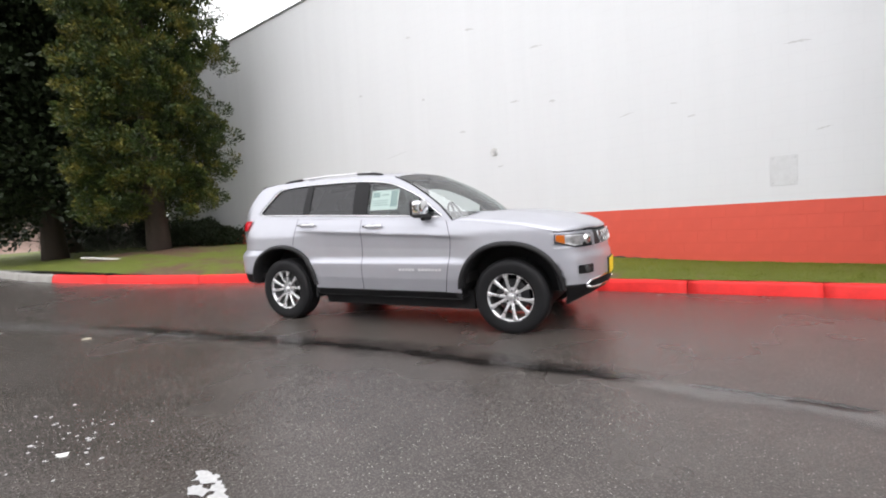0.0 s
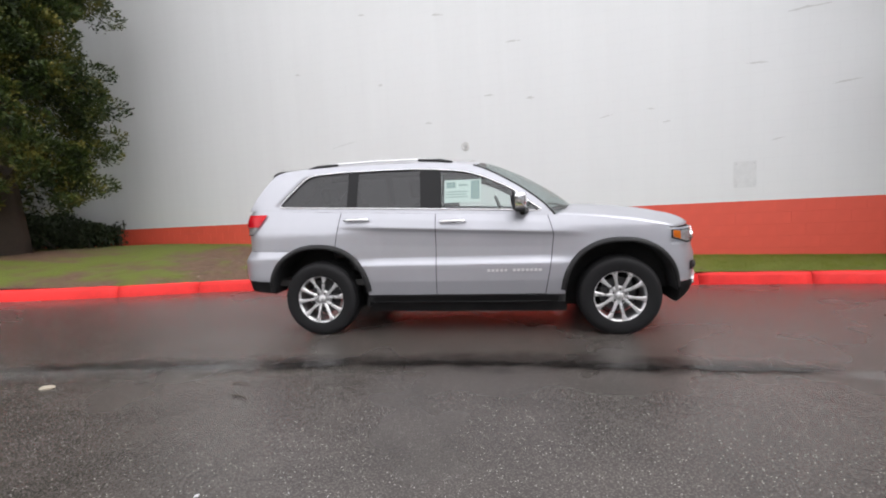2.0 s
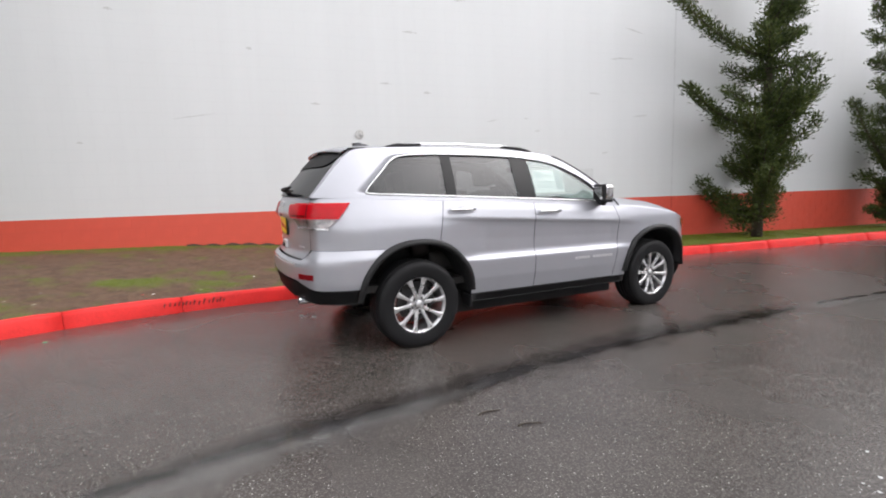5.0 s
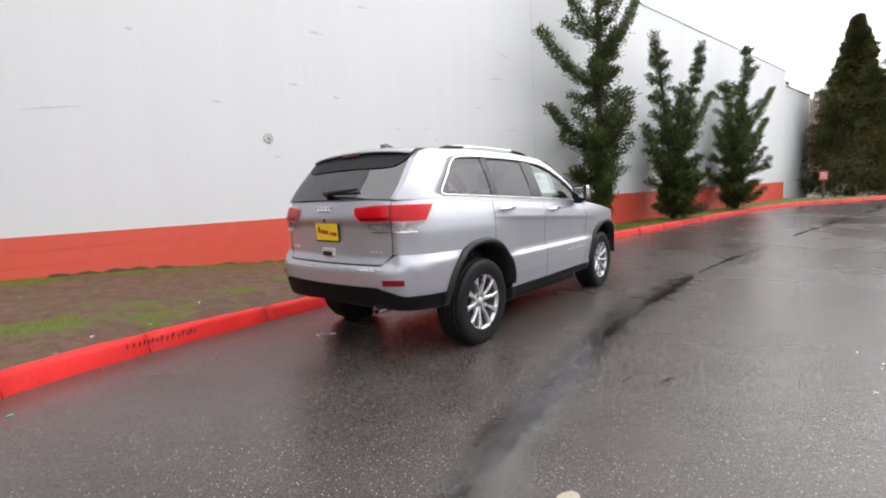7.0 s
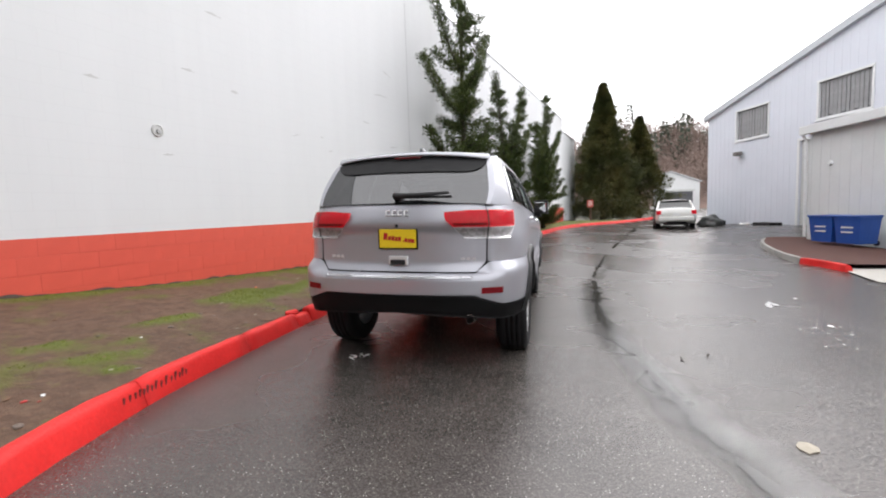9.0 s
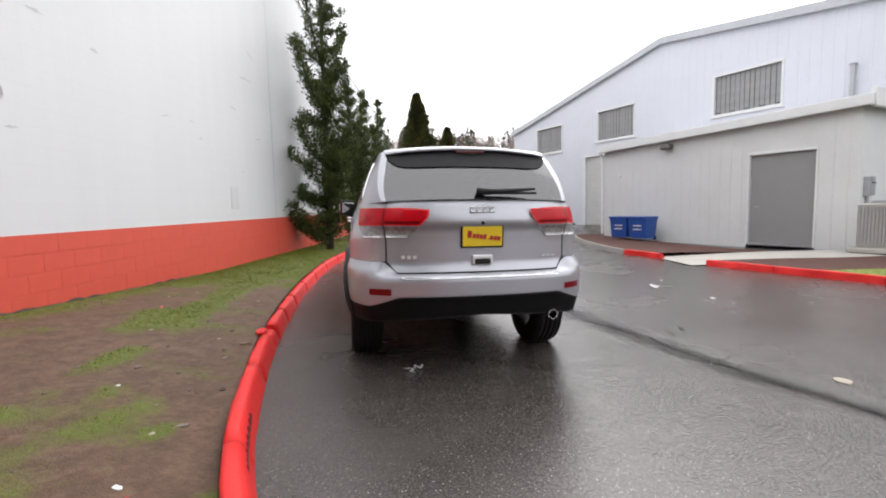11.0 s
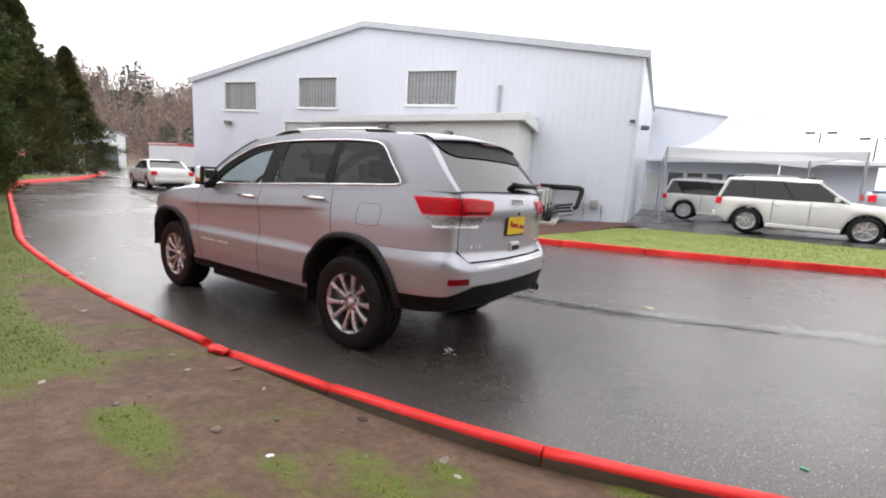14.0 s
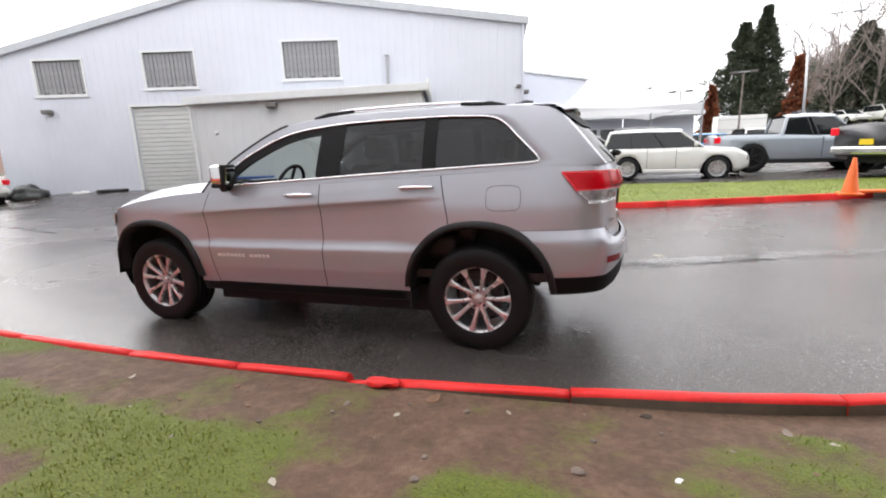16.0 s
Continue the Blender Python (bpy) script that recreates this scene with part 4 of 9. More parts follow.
# stub pipe on the main front
t = thing("vent_pipe", BX @ pose(-4.05, 0.12, 3.95), "grey metal vent pipe against the siding", "pipe")
part("pipe", tube([(0, 0, 0), (0, 0, 1.08)], 0.06, 12), STEEL, t)
part("cap", lathe([(0.0, 1.14), (0.10, 1.10), (0.10, 1.07), (0.0, 1.07)], 14, "Z"), STEEL, t)

# scuffs of black rubber on the kerb's face
SCUFF = surface("rubber_scuff", (0.16, 0.014, 0.012), 0.6, 0, 0.3, 20)
t = thing("kerb_scuffs", Matrix(), "black rubber scuffs rubbed on the red kerb", "scuff", kind="structure")
for k in range(15):
    x = -3.70 + 0.040 * k + 0.012 * math.sin(7 * k)
    y = kerb_y(x)
    d = Vector((0.02, kerb_y(x + 0.01) - kerb_y(x - 0.01), 0)).normalized()
    m = Matrix((Vector((d.x, d.y, 0)), Vector((-d.y, d.x, 0)), Vector((0, 0, 1)))).transposed().to_4x4()
    m.translation = (x + 0.022 * d.y, y - 0.022 * d.x, road_z(x, y) + 0.080 + 0.010 * math.sin(3 * k))
    part("scuff", box(-0.007, 0.009, -0.0055, 0.006, -0.034, 0.036, 0.003), SCUFF, t, m=m @ pose(0, 0, 0, 0, 18, 0))

# ---- the silver estate car ----
SILVER = paint("silver_metallic_paint", (0.440, 0.445, 0.485), 0.56, 0.39, 0.04, 0.45)
CHROME = surface("chrome", (0.82, 0.82, 0.83), 0.08, 1.0, 0.03, 6, 80, 0.0)
BRIGHT = surface("satin_badge_metal", (0.72, 0.72, 0.73), 0.35, 0.5, 0.03, 6, 80, 0.0)
ALLOY = surface("polished_alloy", (0.62, 0.62, 0.63), 0.28, 0.65, 0.05, 9, 80, 0.0)
BARREL = surface("rim_barrel_metal", (0.34, 0.34, 0.35), 0.35, 0.7, 0.1, 9)
DARK_METAL = surface("dark_brake_metal", (0.07, 0.07, 0.072), 0.5, 0.5, 0.2, 9)
TINTED = thin_glass("privacy_glass", (0.32, 0.33, 0.34), 0.32, 0.065)
REAR_GLASS = thin_glass("rear_privacy_glass", (0.30, 0.31, 0.32), 0.20, 0.17)
MIRROR = surface("mirror_silver", (0.80, 0.81, 0.82), 0.03, 1.0, 0.0, 6, 80, 0.0)
REFLECTOR = surface("dark_red_reflector", (0.36, 0.010, 0.018), 0.2)
DIM_RED = surface("dim_red_lens", (0.10, 0.006, 0.008), 0.2)
FIN_GREY = surface("dark_grey_paint", (0.055, 0.055, 0.06), 0.25, 0.3, 0.05)
CLEAR = thin_glass("clear_glass", (0.70, 0.82, 0.79), 0.93, 0.09)
SCREEN = thin_glass("windscreen_glass", (0.74, 0.84, 0.82), 0.93, 0.24)
RED_LENS = surface("red_lens", (0.82, 0.010, 0.024), 0.16, 0, 0.10, 14, 120, 0.2, 0.001, 0.25, 0, 0.35)
CLEAR_LENS = surface("clear_lens", (0.60, 0.60, 0.61), 0.12, 0.35, 0.45, 34, 60, 0.3, 0.002, 1.0)
REVERSING = surface("reversing_lens", (0.62, 0.60, 0.60), 0.15, 0.35, 0.6, 26, 60, 0.3, 0.002, 1.0)
AMBER = surface("amber_lens", (0.75, 0.20, 0.015), 0.12, 0, 0.1, 14, 120, 0.2, 0.001, 1.0)
LINER = surface("wheel_well_liner", (0.010, 0.010, 0.011), 0.8, 0, 0.2, 8, 40, 0.2, 0.002)
CABIN = surface("black_leather", (0.020, 0.019, 0.019), 0.5, 0, 0.2, 12, 90, 0.3, 0.002)
YELLOW = surface("yellow_plate", (0.80, 0.58, 0.02), 0.4, 0, 0.05, 10, 80, 0.05)
RED_INK = surface("red_ink", (0.45, 0.02, 0.02), 0.5)
INK = surface("grey_ink", (0.32, 0.38, 0.38), 0.6)

OUTLINE = [(-2.465, 0.0), (-2.458, 0.244), (-2.435, 0.439), (-2.395, 0.605), (-2.325, 0.732), (-2.21, 0.825), (-2.04, 0.883), (-1.80, 0.913), (-1.4575, 0.925), (-0.90, 0.919), (0.0, 0.922),
           (0.90, 0.919), (1.4575, 0.919), (1.75, 0.898), (1.93, 0.851), (2.07, 0.766), (2.17, 0.634), (2.245, 0.439), (2.285, 0.244), (2.30, 0.0)]
UF = len(OUTLINE) - 1


def plan_point(u):
    """A point of the body's plan outline; u runs from the tail's middle round one flank to the nose's middle, and mirrors past both ends."""
    flip = 1
    if u < 0:
        u, flip = -u, -1
    if u > UF:
        u, flip = 2 * UF - u, -flip
    i = min(int(u), UF - 1)
    t = u - i
    def pt(k):
        if k < 0:
            return OUTLINE[-k][0], -OUTLINE[-k][1]
        if k > UF:
            return OUTLINE[2 * UF - k][0], -OUTLINE[2 * UF - k][1]
        return OUTLINE[k]
    p0, p1, p2, p3 = pt(i - 1), pt(i), pt(i + 1), pt(i + 2)
    out = [0.5 * (2 * b + (c - a) * t + (2 * a - 5 * b + 4 * c - d) * t * t + (3 * b - a - 3 * c + d) * t**3) for a, b, c, d in zip(p0, p1, p2, p3)]
    return Vector((out[0], out[1] * flip))


def plan_normal(u):
    d = plan_point(u + 0.02) - plan_point(u - 0.02)
    n = Vector((-d.y, d.x)).normalized()
    p = plan_point(u)
    return n if n.dot(p) > 0 else -n


US = np.linspace(0, UF, 4001)
PX = np.array([plan_point(u).x for u in US])
PY = np.array([plan_point(u).y for u in US])
NORMALS = [plan_normal(u) for u in US]


def u_at_x(x):
    return float(np.interp(x, PX[600:3500], US[600:3500]))


def u_tail(y):
    return float(np.interp(y, PY[:1200], US[:1200]))


def u_nose(y):
    return float(UF - np.interp(y, PY[::-1][:1200], (UF - US)[::-1][:1200]))


def fast_plan(u):
    """Point and normal from the table."""
    flip = 1
    if u < 0:
        u, flip = -u, -1
    if u > UF:
        u, flip = 2 * UF - u, -flip
    i = min(3999, int(u / UF * 4000))
    t = u / UF * 4000 - i
    n = NORMALS[i]
    return PX[i] + (PX[i + 1] - PX[i]) * t, flip * (PY[i] + (PY[i + 1] - PY[i]) * t), n.x, n.y * flip


DOOR_SIDE = [(0.25, -0.075), (0.42, -0.030), (0.55, -0.006), (0.68, 0.0), (0.715, 0.0), (0.75, -0.026), (0.78, -0.034), (0.88, -0.036), (0.98, -0.031), (1.018, -0.025), (1.036, -0.010), (1.05, -0.011), (1.13, -0.034), (1.22, -0.068), (1.32, -0.105)]
WING_SIDE = [(0.25, -0.060), (0.42, -0.020), (0.60, 0.0), (0.85, -0.002), (1.00, -0.010), (1.04, -0.014), (1.12, -0.036), (1.22, -0.070), (1.32, -0.105)]
TAIL_PROF = [(0.25, -0.16), (0.40, -0.075), (0.50, -0.030), (0.60, -0.010), (0.64, 0.0), (0.74, 0.002), (0.775, -0.012), (0.797, -0.056), (0.85, -0.083), (1.00, -0.082), (1.09, -0.078), (1.125, -0.050), (1.15, -0.046), (1.19, -0.056), (1.26, -0.082), (1.33, -0.12)]
CORNER_PROF = [(0.25, -0.13), (0.42, -0.03), (0.55, -0.004), (0.62, 0.0), (0.76, 0.004), (0.806, 0.0), (0.868, -0.036), (0.92, -0.040), (1.05, -0.034), (1.20, -0.055), (1.32, -0.105)]
NOSE_PROF = [(0.20, -0.16), (0.32, -0.07), (0.45, -0.01), (0.60, 0.0), (0.74, -0.008), (0.80, -0.03), (0.95, -0.045), (1.03, -0.085), (1.10, -0.14)]


def body_point(u, z, off=0.0):
    px, py, nx, ny = fast_plan(u)
    side = curve_at(WING_SIDE, z)
    mask = max(0.0, min(1.0, (px + 1.30) / 0.50)) * max(0.0, min(1.0, (1.20 - px) / 0.45))
    if mask:
        side = side * (1 - mask) + curve_at(DOOR_SIDE, z + 0.05 * px * max(0.0, min(1.0, (z - 0.80) / 0.16))) * mask
    if nx < 0:
        w = min(1.0, nx * nx * 1.15)
        c = max(0.0, 1 - abs(w - 0.42) / 0.42)
        d = (side * (1 - w) + curve_at(TAIL_PROF, z) * w) * (1 - c) + curve_at(CORNER_PROF, z) * c
    else:
        w = nx * nx
        d = side * (1 - w) + curve_at(NOSE_PROF, z) * w
    if px < -1.60:
        d += 0.030 * min(1.0, (-1.60 - px) / 0.30) * curve_at(LEDGE, z) * (1 - nx * nx)
    d += off
    return Vector((px + nx * d, py + ny * d, z))


LEDGE = [(0.40, 0.3), (0.60, 0.9), (0.74, 1.0), (0.806, 1.0), (0.868, 0.0)]
HUB_Z, HUB_X = 0.375, 1.4575


def arch_value(x, z, a, b, p=2.25):
    best = 9.0
    for hx in (-HUB_X, HUB_X):
        dx, dz = abs(x - hx) / a, max(0.0, z - HUB_Z) / b
        best = min(best, (dx**p + dz**p))
    return best


def panel(ulo, uhi, zlo, zhi, nu, nv, off=0.0, arch=None, side=1, thick=0.0):
    """A sheet of the body between bounds that may be numbers or functions, cut by the wheel arches (a, b)."""
    val = lambda f, k: f(k) if callable(f) else f
    bm = bmesh.new()
    par, vv = {}, []
    for i in range(nu + 1):
        row = []
        for j in range(nv + 1):
            a, b = i / nu, j / nv
            z = 0.8
            for _ in range(4):
                u = val(ulo, z) + (val(uhi, z) - val(ulo, z)) * a
                z = val(zlo, u) + (val(zhi, u) - val(zlo, u)) * b
            row.append((u, z))
        vv.append(row)
    drop = set()
    if arch:
        for i in range(nu):
            for j in range(nv):
                c = [vv[i][j], vv[i + 1][j], vv[i + 1][j + 1], vv[i][j + 1]]
                um, zm = sum(q[0] for q in c) / 4, sum(q[1] for q in c) / 4
                if arch_value(fast_plan(um)[0], zm, *arch) < 1.0:
                    drop.add((i, j))
    made = [[None] * (nv + 1) for _ in range(nu + 1)]
    for i in range(nu + 1):
        for j in range(nv + 1):
            u, z = vv[i][j]
            near = [(i + di, j + dj) for di in (-1, 0) for dj in (-1, 0) if 0 <= i + di < nu and 0 <= j + dj < nv]
            gone = sum(1 for q in near if q in drop)
            if gone == len(near):
                continue
            if gone:
                x = fast_plan(u)[0]
                hx = HUB_X if x > 0 else -HUB_X
                f = arch_value(x, z, *arch)
                k = max(f, 1e-6) ** (-1 / 2.7)
                nx, nz = hx + (x - hx) * k, HUB_Z + (z - HUB_Z) * k if z > HUB_Z else z
                u, z = u_at_x(nx), nz
            p = body_point(u, z, off)
            made[i][j] = bm.verts.new((p.x, p.y * side, p.z))
    for i in range(nu):
        for j in range(nv):
            q = [made[i][j], made[i + 1][j], made[i + 1][j + 1], made[i][j + 1]]
            if (i, j) not in drop and all(q):
                bm.faces.new(q if side > 0 else q[::-1])
    if thick:
        bmesh.ops.solidify(bm, geom=bm.faces[:], thickness=thick)
    return bm


def green_y(x, z):
    u = u_at_x(max(-2.39, min(1.9, x)))
    h = z - 1.25
    return fast_plan(u)[1] - 0.082 - 0.30 * h - 0.25 * h * h


PAIRS = [((0.88, 1.150), (0.74, 1.203)), ((0.5, 1.170), (0.5, 1.213)), ((0.0, 1.192), (0.0, 1.235)), ((-0.5, 1.214), (-0.5, 1.257)), ((-1.0, 1.236), (-1.0, 1.278)), ((-1.5, 1.258), (-1.5, 1.298)),
         ((-1.85, 1.272), (-1.83, 1.312)), ((-2.285, 1.285), (-1.865, 1.335)), ((-2.19, 1.40), (-1.82, 1.39)), ((-2.09, 1.52), (-1.73, 1.48)), ((-1.995, 1.62), (-1.63, 1.58)), ((-1.89, 1.675), (-1.53, 1.625)),
         ((-1.6, 1.697), (-1.35, 1.641)), ((-1.1, 1.712), (-1.1, 1.650)), ((-0.5, 1.708), (-0.5, 1.648)), ((-0.1, 1.690), (-0.1, 1.618)), ((0.15, 1.648), (0.12, 1.575)), ((0.38, 1.54), (0.33, 1.49)), ((0.6, 1.405), (0.5, 1.40)), ((0.78, 1.265), (0.66, 1.275))]


def loop_point(which, k):
    """Smooth point of the closed outer (0) or window (1) outline at the real index k."""
    n = len(PAIRS)
    i, t = int(math.floor(k)), k - math.floor(k)
    p0, p1, p2, p3 = (PAIRS[(i + d) % n][which] for d in (-1, 0, 1, 2))
    if i % n in (7,) and which == 0 or (i % n == 0 and which == 0) or (i % n == 19 and which == 0) or (i % n == 6 and which == 0):
        return (p1[0] + (p2[0] - p1[0]) * t, p1[1] + (p2[1] - p1[1]) * t)
    return tuple(0.5 * (2 * b + (c - a) * t + (2 * a - 5 * b + 4 * c - d) * t * t + (3 * b - a - 3 * c + d) * t**3) for a, b, c, d in zip(p0, p1, p2, p3))


def side_frame(side):
    bm = bmesh.new()
    n, sub = len(PAIRS), 4
    rings = []
    for k in range(n * sub):
        o, i = loop_point(0, k / sub), loop_point(1, k / sub)
        row = []
        for f in (0, 0.25, 0.5, 0.75, 1.0):
            x, z = o[0] + (i[0] - o[0]) * f, o[1] + (i[1] - o[1]) * f
            row.append(bm.verts.new((x, side * green_y(x, z), z)))
        x, z = i
        row.append(bm.verts.new((x, side * (green_y(x, z) - 0.03), z)))
        rings.append(row)
    for k in range(len(rings)):
        a, b = rings[k], rings[(k + 1) % len(rings)]
        for j in range(5):
            q = (a[j], b[j], b[j + 1], a[j + 1])
            bm.faces.new(q)
    bmesh.ops.recalc_face_normals(bm, faces=bm.faces[:])
    return bm


LOW_EDGE = np.array([loop_point(1, 7 * i / 400) for i in range(401)])[::-1]
TOP_EDGE = np.array([loop_point(1, 8 + 11.99 * i / 500) for i in range(501)])


def dlo(x, top):
    """Height of the window opening's lower or upper edge at x."""
    e = TOP_EDGE if top else LOW_EDGE
    return float(np.interp(x, e[:, 0], e[:, 1]))


def side_pane(side, x0, x1, inset, lean=0.0):
    """A pane of side glass between two uprights that lean back by lean for each metre of height."""
    bm = bmesh.new()
    nx = 14
    cols = []
    for i in range(nx + 1):
        x = x0 + (x1 - x0) * i / nx
        zb, zt = dlo(x, False), dlo(x, True)
        col = []
        for j in range(7):
            z = zb + (zt - zb) * j / 6
            xx = x + lean * (z - zb) * (1 if 0 <= i <= nx else 0)
            xx = max(-1.86, min(0.735, xx))
            col.append(bm.verts.new((xx, side * (green_y(xx, z) - inset), z)))
        cols.append(col)
    for a, b in zip(cols, cols[1:]):
        for j in range(6):
            bm.faces.new((a[j], b[j], b[j + 1], a[j + 1]))
    bmesh.ops.recalc_face_normals(bm, faces=bm.faces[:])
    return bm


def frame_strip(side, x0, x1, deep):
    """Black inner frame under the upper edge of a window opening, folded inwards."""
    bm = bmesh.new()
    prev = None
    for i in range(21):
        x = x0 + (x1 - x0) * i / 20
        zt, zb = dlo(x, True), dlo(x, False)
        d = min(deep * (1 + 0.3 * i / 20), 0.9 * (zt - zb))
        prof = ((0.006, 0.0), (0.012, d * 0.5), (0.020, d), (0.055, d * 1.02), (0.060, 0.0))
        row = [bm.verts.new((x, side * (green_y(x, zt - dz) - off), zt - dz)) for off, dz in prof]
        if prev:
            for j in range(5):
                bm.faces.new((prev[j], row[j], row[(j + 1) % 5], prev[(j + 1) % 5]))
        prev = row
    bmesh.ops.recalc_face_normals(bm, faces=bm.faces[:])
    return bm


def cross_sheet(ks, bulge, rise, nq=16, inset=0.0, power=2.0, span=lambda f: (-1.0, 1.0)):
    """A sheet across the car between both side outlines at the indices ks, bulging by bulge(f) and rise(f)."""
    bm = bmesh.new()
    rows = []
    for r, k in enumerate(ks):
        f = r / (len(ks) - 1)
        x, z = loop_point(0, k)
        y = green_y(x, z) - inset
        row = []
        for j in range(nq + 1):
            q0, q1 = span(f)
            q = q0 + (q1 - q0) * j / nq
            e = 1 - abs(q) ** power
            row.append(bm.verts.new((x + bulge(f) * e, y * q, z + rise(f) * e)))
        rows.append(row)
    for a, b in zip(rows, rows[1:]):
        for j in range(nq):
            bm.faces.new((a[j], b[j], b[j + 1], a[j + 1]))
    bmesh.ops.recalc_face_normals(bm, faces=bm.faces[:])
    return bm


def wheel(name, parent, x, side, spin):
    w = new(name)
    w.parent = parent
    w.matrix_basis = pose(x, side * (0.785 if x < 0 else 0.748), HUB_Z) @ Matrix.Rotation(0 if side > 0 else math.pi, 4, "Z") @ Matrix.Rotation(spin, 4, "Y")
    R = 0.380
    prof = [(0.225, -0.125), (0.245, -0.130), (0.30, -0.132), (0.345, -0.128), (0.366, -0.115), (R - 0.004, -0.098)]
    for a in (-0.062, -0.022, 0.022, 0.062):
        prof += [(R, a - 0.020), (R, a + 0.014), (R - 0.010, a + 0.016), (R - 0.010, a + 0.020)]
    prof += [(R - 0.004, 0.098), (0.366, 0.115), (0.345, 0.128), (0.318, 0.131), (0.30, 0.130), (0.262, 0.127), (0.246, 0.122), (0.238, 0.118)]
    part("tyre", lathe(prof, 56), RUBBER, w, smooth=True)
    rim = part("rim", lathe([(0.246, 0.120), (0.248, 0.114), (0.238, 0.110), (0.228, 0.102), (0.224, 0.085)], 48), ALLOY, w, smooth=True)
    part("rim_barrel", lathe([(0.224, 0.084), (0.222, 0.03), (0.218, -0.11), (0.232, -0.125)], 40), BARREL, rim, "dull metal inside of the rim", smooth=True)
    part("brake_disc", lathe([(0.0, 0.0), (0.165, 0.0), (0.165, -0.03), (0.0, -0.03)], 32), DARK_METAL, w)
    part("caliper", box(-0.05, 0.05, -0.05, 0.035, 0.10, 0.175, 0.012), DARK_METAL, w)
    for i in range(5):
        for s in (-1, 1):
            a0 = 2 * math.pi * i / 5
            ai, ao = a0 + s * 0.20, a0 + s * 0.30
            r0, r1 = 0.055, 0.232
            p0 = Vector((r0 * math.cos(ai), 0.082, r0 * math.sin(ai)))
            p1 = Vector((r1 * math.cos(ao), 0.112, r1 * math.sin(ao)))
            d = (p1 - p0).normalized()
            t = Vector((0, 1, 0)).cross(d).normalized()
            bm = bmesh.new()
            rings = []
            for f, wd, hh in ((0, 0.016, 0.030), (0.45, 0.013, 0.026), (0.8, 0.017, 0.022), (1.0, 0.030, 0.02)):
                c = p0 + (p1 - p0) * f + Vector((0, 0.006 * math.sin(math.pi * f), 0))
                rings.append([bm.verts.new(c + t * (k * wd) + Vector((0, h, 0))) for k, h in ((-1, -hh), (-1, -0.004), (-0.6, 0.002), (0.6, 0.002), (1, -0.004), (1, -hh))])
            for a, b in zip(rings, rings[1:]):
                for k in range(6):
                    bm.faces.new((a[k], a[(k + 1) % 6], b[(k + 1) % 6], b[k]))
            bmesh.ops.recalc_face_normals(bm, faces=bm.faces[:])
            part("spoke", bm, ALLOY, w)
        a = 2 * math.pi * (i + 0.5) / 5
        part("lug_nut", lathe([(0.0, 0.086), (0.009, 0.085), (0.012, 0.07)], 8), DARK_METAL, w, m=pose(0.060 * math.cos(a), 0, 0.060 * math.sin(a)))
    part("hub", lathe([(0.0, 0.078), (0.078, 0.076), (0.088, 0.068), (0.088, 0.03), (0.0, 0.03)], 24), ALLOY, w, smooth=False)
    part("centre_cap", lathe([(0.0, 0.098), (0.026, 0.096), (0.034, 0.088), (0.036, 0.06)], 24), ALLOY, w, smooth=True)
    return w


